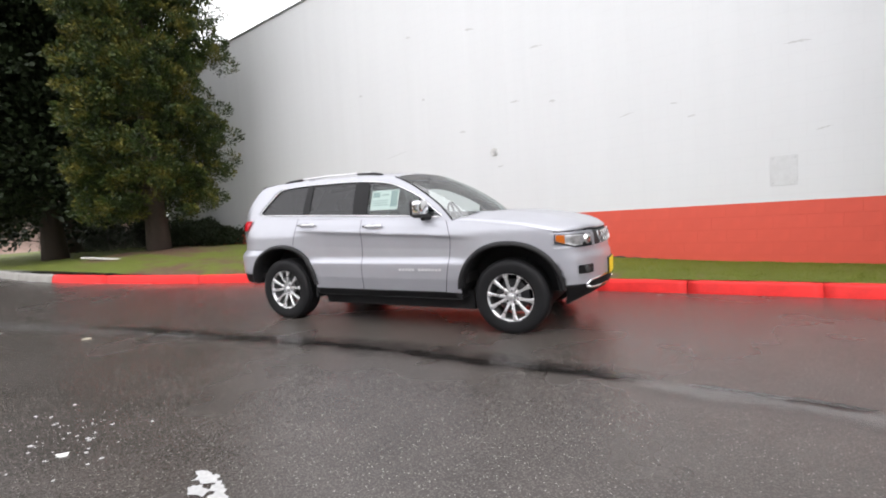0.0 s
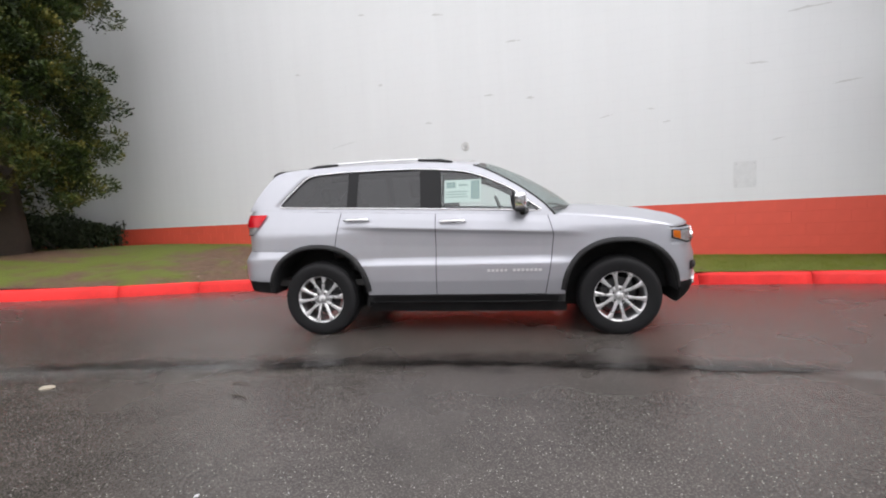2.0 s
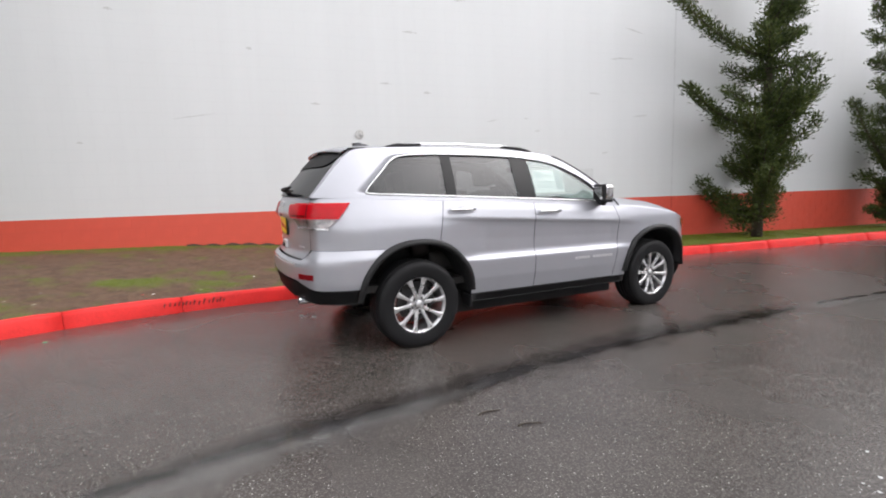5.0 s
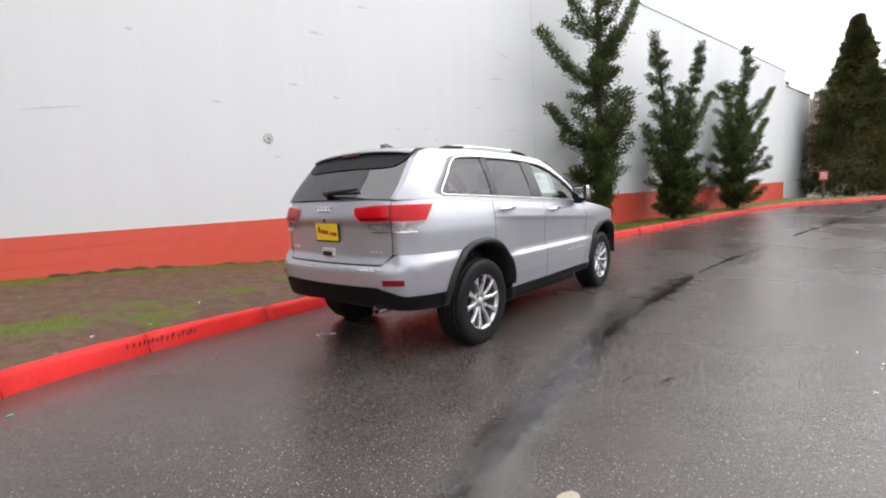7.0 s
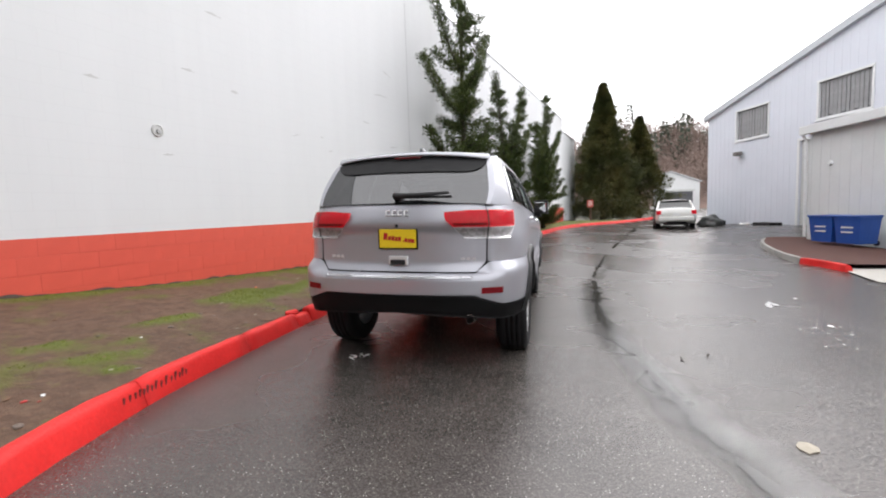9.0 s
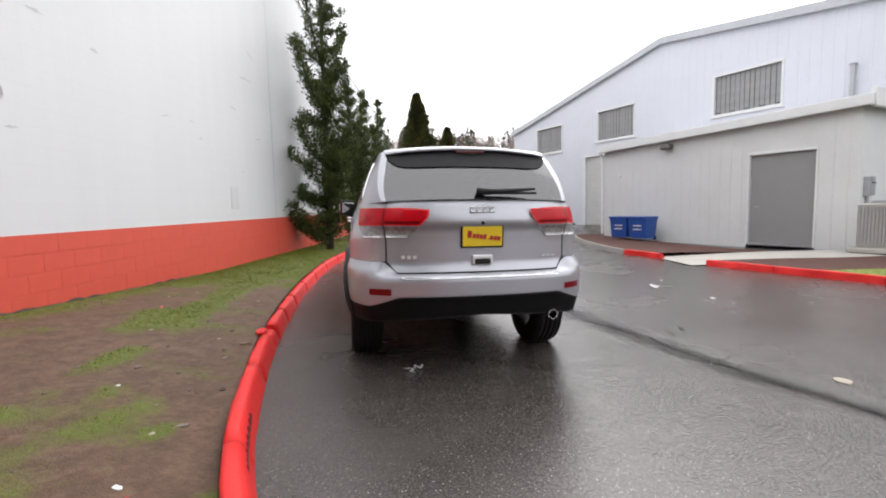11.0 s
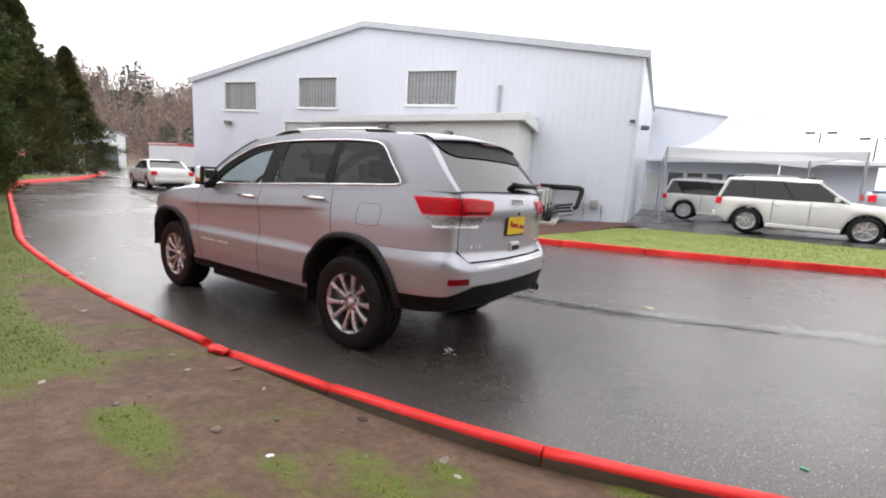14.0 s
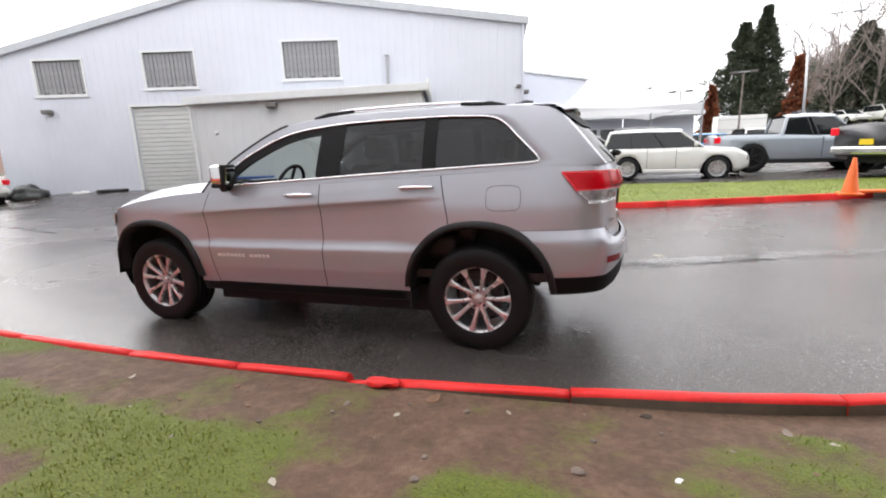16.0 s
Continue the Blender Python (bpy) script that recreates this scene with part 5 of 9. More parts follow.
def build_estate():
    zc = road_z(0, 0)
    fwd = Vector((math.cos(radians(10.9)), math.sin(radians(10.9)), 0))
    left = Vector((-fwd.y, fwd.x, 0))
    slope = (road_z(*(fwd * 1.46).xy) - road_z(*(fwd * -1.46).xy)) / 2.92
    roll = (road_z(*(left * 0.86).xy) - road_z(*(left * -0.86).xy)) / 1.72
    ax = (fwd + Vector((0, 0, slope))).normalized()
    ay = (left + Vector((0, 0, roll))).normalized()
    az = ax.cross(ay).normalized()
    ay = az.cross(ax)
    m = Matrix((ax, ay, az)).transposed().to_4x4()
    m.translation = (-0.003, -0.004, zc - 0.004)
    car = thing("estate_car", m, "silver metallic sport utility car parked on the wet road", "car")
    ARCH = (0.505, 0.522)
    belt = lambda u: 1.192 - 0.043 * fast_plan(u)[0] if fast_plan(u)[0] > -1.85 else 1.2715 + 0.02 * max(0.0, min(1.0, (-1.85 - fast_plan(u)[0]) / 0.5))
    seam = lambda tab: (lambda z: u_at_x(curve_at(tab, z)))
    rear_cut = [(0.40, -1.00), (0.80, -1.265), (0.95, -1.262), (1.24, -1.205), (1.32, -1.19)]
    mid_cut = [(0.40, -0.262), (1.3, -0.250)]
    front_cut = [(0.40, 0.775), (0.75, 0.835), (0.98, 0.858), (1.10, 0.825), (1.2, 0.795)]
    G = 0.0035
    shift = lambda tab, d: [(a, b + d) for a, b in tab]
    sill_top = 0.415

    for side, word in ((-1, "right"), (1, "left")):
        rd = part("rear_door", panel(seam(shift(rear_cut, G)), seam(shift(mid_cut, -G)), sill_top, lambda u: belt(u), 40, 64, 0, ARCH, side), SILVER, car, smooth=True)
        fd = part("front_door", panel(seam(shift(mid_cut, G)), seam(shift(front_cut, -G)), sill_top, lambda u: belt(u), 40, 64, 0, ARCH, side), SILVER, car, smooth=True)
        zt_fender = lambda u: curve_at([(0.78, 1.160), (1.2, 1.125), (1.6, 1.075), (1.85, 1.025), (2.0, 0.985)], fast_plan(u)[0])
        part("front_wing", panel(seam(shift(front_cut, G)), lambda z: u_at_x(1.90 if z > 0.86 else 1.90 + 0.0 * z), lambda u: 0.36 if fast_plan(u)[0] < 1.46 else 0.50, zt_fender, 46, 40, 0, ARCH, side), SILVER, car, smooth=True)
        part("rear_wing", panel(lambda z: u_tail(0.700), seam(shift(rear_cut, -G)), 0.873, lambda u: belt(u), 46, 16, 0, ARCH, side), SILVER, car, smooth=True)
        part("rear_wing_lower", panel(u_at_x(-1.716), lambda z: u_at_x(curve_at(rear_cut, z) - G), 0.44, 0.8725, 30, 24, 0, ARCH, side), SILVER, car, smooth=True)
        # door furniture
        for d, x0, z0 in ((rd, -1.04, 1.165), (fd, -0.085, 1.125)):
            y = body_point(u_at_x(x0), z0).y
            bm = tube([(x0 - 0.125, side * (y + 0.008), z0), (x0 - 0.115, side * (y + 0.034), z0 + 0.002), (x0, side * (y + 0.040), z0 + 0.004), (x0 + 0.115, side * (y + 0.034), z0 + 0.002), (x0 + 0.125, side * (y + 0.008), z0)], [0.010, 0.014, 0.0155, 0.014, 0.010], 10)
            h = part("handle", bm, CHROME, d, "chrome door handle", smooth=True)
            part("handle_cup", lathe([(0.0, 0.0), (0.045, 0.002), (0.055, 0.006)], 20), SILVER, d, m=pose(x0, side * (y - 0.002), z0 - 0.006) @ Matrix.Diagonal((1.3, side, 0.55, 1)))
        # name badge on the front door, as bars
        for i in range(13):
            if i == 5:
                continue
            x = 0.235 + i * 0.040
            y = body_point(u_at_x(x), 0.645).y
            part("badge_bar", box(x, x + 0.027, side * (y + 0.0005), side * (y + 0.005), 0.636, 0.659), BRIGHT, fd)
        # arch flare
        bm = bmesh.new()
        for hx in (-HUB_X, HUB_X):
            rings = []
            n = 44
            z_end = 0.455
            for i in range(n + 1):
                th = math.pi * i / n
                c, s = math.cos(th), math.sin(th)
                row = []
                for a, b, o in ((0.542, 0.562, 0.001), (0.540, 0.560, 0.014), (0.530, 0.550, 0.026), (0.512, 0.530, 0.032), (0.498, 0.515, 0.028), (0.494, 0.511, -0.07)):
                    e = 2 / 2.25
                    dx, dz = math.copysign(abs(c) ** e, c) * a, abs(s) ** e * b
                    z = max(HUB_Z + dz, z_end)
                    x = hx + dx
                    if hx > 0:
                        x = min(x, 2.03)
                    p = body_point(u_at_x(x), max(z, 0.42), o)
                    row.append(bm.verts.new((p.x, p.y * side, z)))
                rings.append(row)
            for a, b in zip(rings, rings[1:]):
                for j in range(5):
                    bm.faces.new((a[j], b[j], b[j + 1], a[j + 1]))
            bmesh.ops.recalc_face_normals(bm, faces=bm.faces[:])
            part("arch_flare", bm, BLACK_PLASTIC, car, "black plastic wheel arch flare", smooth=True)
            bm = bmesh.new()
            # wheel well
            rings = []
            for i in range(25):
                th = math.pi * i / 24
                e = 2 / 2.25
                c, s = math.cos(th), math.sin(th)
                dx, dz = math.copysign(abs(c) ** e, c) * 0.497, abs(s) ** e * 0.514
                z = max(HUB_Z + dz, 0.43)
                rings.append([bm.verts.new((hx + dx, side * y, z)) for y in (0.90 if hx < 0 else 0.88, 0.55)])
            for a, b in zip(rings, rings[1:]):
                bm.faces.new((a[0], b[0], b[1], a[1]))
            bm.faces.new([r[1] for r in rings])
            part("wheel_well", bm, LINER, car)
            bm = bmesh.new()
        bm.free()
        # sill cladding
        part("sill", panel(u_at_x(-0.955), u_at_x(0.955), 0.335, sill_top - 0.004, 20, 5, 0.004, None, side, 0.02), BLACK_PLASTIC, car, "black plastic sill cladding", smooth=True)
        # window frame, panes, pillars and bright trim
        part("window_surround", side_frame(side), SILVER, car, smooth=True)
        if side < 0:
            part("front_side_glass", side_pane(side, -0.20, 0.735, 0.012, -0.10), CLEAR, car, "clear front side glass").visible_shadow = False
        else:
            # driver's glass wound down: the black door frame shows round the opening
            part("door_frame", frame_strip(side, -0.22, 0.735, 0.055), BLACK_PLASTIC, car, "black door frame round the open window")
        part("rear_side_glass", side_pane(side, -1.06, -0.40, 0.012, -0.0), TINTED, car, "dark tinted rear side glass")
        part("quarter_glass", side_pane(side, -1.862, -1.15, 0.010, 0.0), TINTED, car, "dark tinted quarter glass")
        part("centre_pillar", side_pane(side, -0.40, -0.195, 0.004, -0.05), surface("gloss_black", (0.012, 0.012, 0.013), 0.22, 0, 0.1, spec=0.18), car, "gloss black pillar", smooth=True)
        part("rear_pillar", side_pane(side, -1.155, -1.055, 0.004, 0.0), bpy.data.materials["gloss_black"], car, "gloss black pillar", smooth=True)
        pts = [loop_point(1, k / 4) for k in range(len(PAIRS) * 4)]
        part("window_trim", tube([(x, side * (green_y(x, z) + 0.003), z) for x, z in pts], 0.0075, 6, closed=True), CHROME, car, "bright chrome window trim", smooth=True)
        # roof rail
        rp = [(-1.62, 1.700), (-1.52, 1.726), (-1.3, 1.740), (-0.9, 1.750), (-0.45, 1.747), (-0.22, 1.732), (-0.10, 1.704)]
        yr = 0.60
        rail = part("roof_rail", tube([(x, side * yr, z) for x, z in rp[1:6]], 0.0125, 8), CHROME, car, "bright roof rail", smooth=True)
        for seg in (rp[0:3], rp[4:7]):
            part("rail_foot", tube([(x, side * yr, z - 0.004) for x, z in seg], [0.018, 0.017, 0.0145] if seg[0][0] < -1 else [0.0145, 0.017, 0.018], 8), BLACK_PLASTIC, rail, "dark rail foot", smooth=True)
        # mirror
        mx, my, mz = 0.555, side * 0.958, 1.290
        mir = part("door_mirror", box(-0.055, 0.060, -0.088, 0.088, -0.070, 0.085, 0.040, 4), CHROME, car, "chrome-capped door mirror", smooth=True, m=pose(mx, my, mz, 0, 0, side * 8))
        part("mirror_bezel", box(-0.064, -0.032, -0.0895, 0.0895, -0.0715, 0.0865, 0.014, 3), BLACK_PLASTIC, mir)
        part("mirror_glass", box(-0.068, -0.062, -0.074, 0.074, -0.055, 0.070, 0.0028, 1), MIRROR, mir, "silvered mirror glass", m=pose(0, 0, 0, 0, -8, side * 6))
        part("mirror_base", box(-0.040, 0.058, -0.080, 0.080, -0.092, -0.055, 0.015, 2), BLACK_PLASTIC, mir)
        part("mirror_arm", tube([(mx + 0.05, side * 0.85, 1.20), (mx + 0.02, side * 0.95, 1.19)], [0.035, 0.028], 8), BLACK_PLASTIC, car)
        # tail lamp
        tip = [(1.05, -2.20), (1.12, -2.115), (1.245, -2.02)]
        inner = [(1.05, 0.52), (1.085, 0.47), (1.17, 0.385), (1.20, 0.372), (1.245, 0.372)]
        lamp = part("tail_lamp", panel(lambda z: u_tail(curve_at(inner, z)), lambda z: u_at_x(curve_at(tip, z)), 1.122, lambda u: 1.246 - 0.014 * max(0.0, 1 - abs(fast_plan(u)[1] - 0.37) / 0.2), 36, 7, 0.016, None, side, 0.02), RED_LENS, car, "red tail lamp lens", smooth=True)
        part("clear_lens", panel(lambda z: u_tail(curve_at(inner, z)), lambda z: u_at_x(curve_at(tip, z)), 1.050, 1.1205, 36, 5, 0.013, None, side, 0.02), REVERSING, lamp, "clear reversing lens", smooth=True)
        part("lamp_bezel", panel(lambda z: u_tail(curve_at(inner, z) - 0.008), lambda z: u_at_x(curve_at(tip, z) + 0.008), 1.038, 1.049, 36, 2, 0.016, None, side, 0.015), CHROME, lamp, smooth=True)
        part("lamp_inner", panel(lambda z: u_tail(curve_at(inner, z) + 0.03), lambda z: u_tail(0.68), 1.136, 1.150, 20, 2, 0.0175, None, side, 0.004), surface("deep_red_%s" % word, (0.25, 0.004, 0.006), 0.15), lamp)
        part("lamp_parting", panel(lambda z: u_tail(0.692), lambda z: u_tail(0.700), 1.042, 1.246, 2, 8, 0.0175, None, side, 0.004), LINER, lamp)
        # bumper reflector
        part("reflector", panel(u_tail(0.63), u_tail(0.765), 0.645, 0.690, 8, 3, 0.006, None, side, 0.012), REFLECTOR, car, "dark red bumper reflector")
        # headlamp with marker
        part("headlamp_surround", panel(u_at_x(1.86), u_nose(0.46), lambda u: 0.845, lambda u: 1.0, 30, 6, 0.0, None, side, 0.03), SILVER, car, smooth=True)
        ua, ub_ = u_at_x(1.915), u_nose(0.53)
        rise = lambda u: max(0.0, min(1.0, (u - ua) / (ub_ - ua)))
        part("lamp_rim", panel(u_at_x(1.905), u_nose(0.52), lambda u: 0.905 - 0.052 * min(1, 2.4 * rise(u)), lambda u: 0.985 - 0.012 * rise(u), 30, 6, 0.003, None, side, 0.02), LINER, car, smooth=True)
        hl = part("headlamp", panel(ua, ub_, lambda u: 0.915 - 0.048 * min(1, 2.4 * rise(u)), lambda u: 0.977 - 0.012 * rise(u), 30, 6, 0.007, None, side, 0.02), CLEAR_LENS, car, "clear headlamp", smooth=True)
        part("marker_lens", panel(u_at_x(1.918), u_at_x(1.995), lambda u: 0.918 - 0.048 * min(1, 2.4 * rise(u)), lambda u: 0.975 - 0.02 * rise(u), 10, 4, 0.011, None, side, 0.01), AMBER, hl, "amber side marker")
        part("lamp_shadow", panel(u_nose(0.68), u_nose(0.54), 0.866, 0.892, 10, 2, 0.011, None, side, 0.004), LINER, hl)
        part("projector", lathe([(0.0, 0.03), (0.03, 0.026), (0.05, 0.006), (0.055, 0.0)], 20), CHROME, hl, m=Matrix.Translation((2.150, side * 0.595, 0.915)) @ Matrix.Rotation(radians(-60 if side > 0 else -120), 4, "Z"))
        part("fog_lamp", panel(u_nose(0.74), u_nose(0.56), 0.60, 0.68, 8, 4, 0.006, None, side, 0.01), BLACK_PLASTIC, car)
        part("fog_lens", lathe([(0.0, 0.02), (0.03, 0.016), (0.036, 0.0)], 18), DARK_METAL, car, m=Matrix.Translation((*(body_point(u_nose(0.65), 0.64, 0.002).xy * Vector((1, side))), 0.64)) @ Matrix.Rotation(radians(-55 if side > 0 else -125), 4, "Z"))
        # rear and front wheel
        for nm, x in (("rear_wheel", -HUB_X), ("front_wheel", HUB_X)):
            wheel(nm, car, x, side, 0.31 * (1 + side) + x)
        # mud flap
        part("mud_flap", box(-0.965, -0.945, side * 0.74, side * 0.90, 0.29, 0.40, 0.006), BLACK_PLASTIC, car)
        # window sticker and seats on each side
        seat = new("front_seat")
        seat.parent = car
        part("cushion", box(-0.28, 0.25, side * 0.38 - 0.25, side * 0.38 + 0.25, 0.62, 0.80, 0.06, 3), CABIN, seat, smooth=True)
        part("backrest", box(-0.09, 0.09, -0.25, 0.25, 0.0, 0.60, 0.06, 3), CABIN, seat, smooth=True, m=pose(-0.33, side * 0.38, 0.74, 0, -14, 0))
        part("head_rest", box(-0.06, 0.06, -0.13, 0.13, 0.0, 0.19, 0.04, 3), CABIN, seat, smooth=True, m=pose(-0.50, side * 0.38, 1.37, 0, -10, 0))

    # fuel flap outline on the left flank
    y = lambda x, z: body_point(u_at_x(x), z).y
    loop = []
    for i in range(32):
        a = 2 * math.pi * i / 32
        e = 2 / 4
        x, z = -1.645 + 0.115 * math.copysign(abs(math.cos(a)) ** e, math.cos(a)), 1.085 + 0.082 * math.copysign(abs(math.sin(a)) ** e, math.sin(a))
        loop.append((x, y(x, z) + 0.0005, z))
    part("fuel_flap_gap", tube(loop, 0.0016, 4, closed=True), LINER, car)

    # tail: bumper, lower valance, bright strip, hatch
    ub = u_at_x(-1.72)
    top = lambda u: 0.788 + (0.870 - 0.788) * max(0.0, min(1.0, (abs(fast_plan(u)[1]) - 0.60) / 0.12))
    foot = lambda u: 0.632 - 0.068 * max(0.0, min(1.0, (abs(fast_plan(u)[1]) - 0.58) / 0.19))
    rb = panel(0.0, ub, foot, top, 56, 18, 0.0, ARCH, 1)
    me = bpy.data.meshes.new("tmp")
    half_bm = panel(0.0, ub, foot, top, 56, 18, 0.0, ARCH, -1)
    half_bm.to_mesh(me)
    half_bm.free()
    rb.from_mesh(me)
    bpy.data.meshes.remove(me)
    bmesh.ops.remove_doubles(rb, verts=rb.verts[:], dist=0.0005)
    part("rear_bumper", rb, SILVER, car, smooth=True)
    low = lambda u: 0.490 - 0.05 * min(1.0, abs(fast_plan(u)[1]) / 0.9)
    part("rear_valance", panel(-u_at_x(-1.95), u_at_x(-1.95), low, lambda u: foot(u) - 0.003, 64, 8, -0.004, None, 1, 0.008), BLACK_PLASTIC, car, "black plastic lower bumper", smooth=True)
    part("bumper_strip", panel(-u_tail(0.57), u_tail(0.57), 0.756, 0.772, 40, 2, 0.008, None, 1, 0.01), CHROME, car, "bright strip on the rear bumper", smooth=True)
    part("valance_line", panel(-u_tail(0.56), u_tail(0.56), 0.605, 0.622, 40, 2, 0.016, None, 1, 0.01), BLACK_PLASTIC, car)
    hatch_side = [(0.79, 0.595), (0.83, 0.648), (0.872, 0.690), (1.30, 0.694)]
    uh = lambda z: u_tail(curve_at(hatch_side, z))
    hatch = part("hatch", panel(lambda z: -uh(z), uh, 0.797, 1.292, 48, 26, 0.0), SILVER, car, smooth=True)
    plate = part("licence_plate", box(-0.006, 0.0, -0.155, 0.155, -0.08, 0.08, 0.004), BLACK_PLASTIC, hatch, "yellow dealer plate in a black frame", m=pose(-2.392, -0.01, 1.040, 0, -3, 0))
    part("plate_face", box(-0.010, -0.0065, -0.143, 0.143, -0.068, 0.070), YELLOW, plate)
    for i, (yy, w, h) in enumerate(((0.095, 0.030, 0.050), (0.062, 0.022, 0.030), (0.036, 0.022, 0.034), (0.010, 0.022, 0.030), (-0.016, 0.022, 0.034), (-0.046, 0.010, 0.010), (-0.066, 0.022, 0.028), (-0.092, 0.022, 0.028), (-0.118, 0.026, 0.028))):
        part("plate_bar", box(-0.0120, -0.0103, yy - w / 2, yy + w / 2, -0.018, -0.018 + h, 0.0), RED_INK, plate, m=pose(0, 0, 0, 6, 0, 0))
    part("hatch_handle", box(-0.02, 0.012, -0.075, 0.075, -0.035, 0.035, 0.01, 2), BRIGHT, hatch, m=pose(-2.384, -0.01, 0.875))
    part("handle_recess", box(-0.012, 0.0, -0.058, 0.058, -0.022, 0.016, 0.006), LINER, hatch, m=pose(-2.400, -0.01, 0.868))
    for i, yy in enumerate((0.075, 0.028, -0.018, -0.066)):
        part("badge_bar", tube([(0, -0.016, -0.018), (0, 0.014, -0.020), (0, 0.016, 0.012), (0, -0.012, 0.016)], 0.007, 6), BRIGHT, hatch, m=pose(-2.404, yy - 0.015, 1.230, 0, 14, 0))
    for yy in (0.545, 0.505, 0.465):
        part("badge_bar", box(-0.004, 0.0, -0.013, 0.013, -0.012, 0.012), BRIGHT, hatch, m=pose(body_point(u_tail(yy), 0.90).x - 0.001, yy, 0.90))
    for yy in (-0.49, -0.53, -0.57):
        part("badge_bar", box(-0.004, 0.0, -0.013, 0.013, -0.007, 0.007), BRIGHT, hatch, m=pose(body_point(u_tail(-yy), 0.89).x - 0.001, yy, 0.89))
    part("camera_eye", lathe([(0, 0.01), (0.012, 0.006), (0.014, 0)], 12), LINER, hatch, m=pose(-2.415, -0.01, 1.135, 0, 0, 90))

    # rear glass, spoiler, wiper
    ks = [7.03 + (10.6 - 7.03) * i / 14 for i in range(15)]
    curve_in = (lambda f: -0.100 + 0.04 * f, lambda f: 0.012 + 0.03 * f)
    edge = lambda f: 0.958 - 0.030 * min(1.0, f / 0.5)
    part("rear_glass", cross_sheet(ks, *curve_in, 24, 0.0, 2.6, lambda f: (-edge(f), edge(f))), REAR_GLASS, car, "dark tinted rear screen", smooth=True)
    for s in (-1, 1):
        part("tail_pillar", cross_sheet(ks, *curve_in, 6, 0.0, 2.6, lambda f: (s * edge(f), s)), SILVER, car, smooth=True)
    sp = bmesh.new()
    rows = []
    for j in range(25):
        q = -1 + 2 * j / 24
        yy = 0.635 * q
        e = 1 - abs(q) ** 4
        x_end = -2.015 - 0.075 * (1 - abs(q) ** 4)
        zt = 1.672 + 0.040 * (1 - q * q)
        rows.append([sp.verts.new(v) for v in ((-1.80, yy, zt + 0.022), (-1.95, yy, zt + 0.014), (x_end, yy * 0.99, zt - 0.022), (x_end + 0.004, yy * 0.99, zt - 0.032), (x_end + 0.03, yy * 0.985, zt - 0.032))])
    for a, b in zip(rows, rows[1:]):
        for k in range(4):
            sp.faces.new((a[k], b[k], b[k + 1], a[k + 1]))
    bmesh.ops.recalc_face_normals(sp, faces=sp.faces[:])
    spo = part("spoiler", sp, SILVER, car, "silver roof spoiler over a black frit and shade panel", smooth=True)
    # black sheet just off the glass: frit band plus the spoiler's shade, as colour
    sb = bmesh.new()
    rows = []
    for j in range(33):
        q = 0.93 * (-1 + 2 * j / 32)
        x_end = -2.015 - 0.075 * (1 - abs(q) ** 4)
        row = [sb.verts.new((x_end + 0.012, 0.628 * q, 1.640 + 0.040 * (1 - q * q)))]
        for f in steps(0.93, 0.54 + 0.24 * abs(q / 0.93) ** 10, 6):
            x, z = loop_point(0, 7.03 + 3.57 * f)
            e = 1 - abs(q) ** 2.6
            row.append(sb.verts.new((x + curve_in[0](f) * e - 0.010, green_y(x, z) * q, z + curve_in[1](f) * e + 0.002)))
        rows.append(row)
    for a, b in zip(rows, rows[1:]):
        for k in range(len(row) - 1):
            sb.faces.new((a[k], b[k], b[k + 1], a[k + 1]))
    bmesh.ops.recalc_face_normals(sb, faces=sb.faces[:])
    part("spoiler_underside", sb, LINER, spo, "black panel for the screen's frit band and the spoiler's shade", smooth=True)
    part("brake_lamp", box(-0.012, 0.0, -0.11, 0.11, -0.009, 0.009, 0.004), DIM_RED, spo, "dark red high brake lamp", m=pose(-2.092, 0, 1.664))
    wp = part("rear_wiper", tube([(-2.362, 0.02, 1.352), (-2.40, -0.08, 1.352), (-2.385, -0.40, 1.372)], [0.028, 0.02, 0.010], 8), BLACK_PLASTIC, car, "black rear wiper", smooth=True)
    part("wiper_blade", box(-0.006, 0.006, -0.42, -0.02, -0.012, 0.006, 0.003), BLACK_PLASTIC, wp, m=pose(-2.372, 0.0, 1.345, 0, 0, 0))

    # roof, windscreen, bonnet
    ks = [10.6 + (15.85 - 10.6) * i / 18 for i in range(19)]
    part("roof_panel", cross_sheet(ks, lambda f: 0.10 * max(0, f - 0.75) / 0.25 - 0.06 * max(0, 0.2 - f) / 0.2, lambda f: 0.050, 20, 0.0, 2.6), SILVER, car, smooth=True)
    ks = [15.85 + (20 - 15.85) * i / 18 for i in range(19)]
    ws = part("windscreen", cross_sheet(ks, lambda f: 0.10 + 0.14 * f, lambda f: 0.050 + 0.012 * f, 20, 0.0, 2.4), SCREEN, car, "clear windscreen", smooth=True)
    ws.visible_shadow = False
    for s in (-1, 1):
        pts = [loop_point(0, 15.85 + 4.1 * i / 14) for i in range(15)]
        part("windscreen_seal", tube([(x, s * (green_y(x, z) - 0.004), z + 0.002) for x, z in pts], 0.010, 6), BLACK_PLASTIC, ws)
        part("wiper", tube([(1.08 - 0.02, s * 0.1 + 0.1, 1.205), (1.0, s * 0.1 + 0.35, 1.235), (0.93, s * 0.1 + 0.62, 1.235)], 0.010, 6), BLACK_PLASTIC, car)
    bm = bmesh.new()
    rows = []
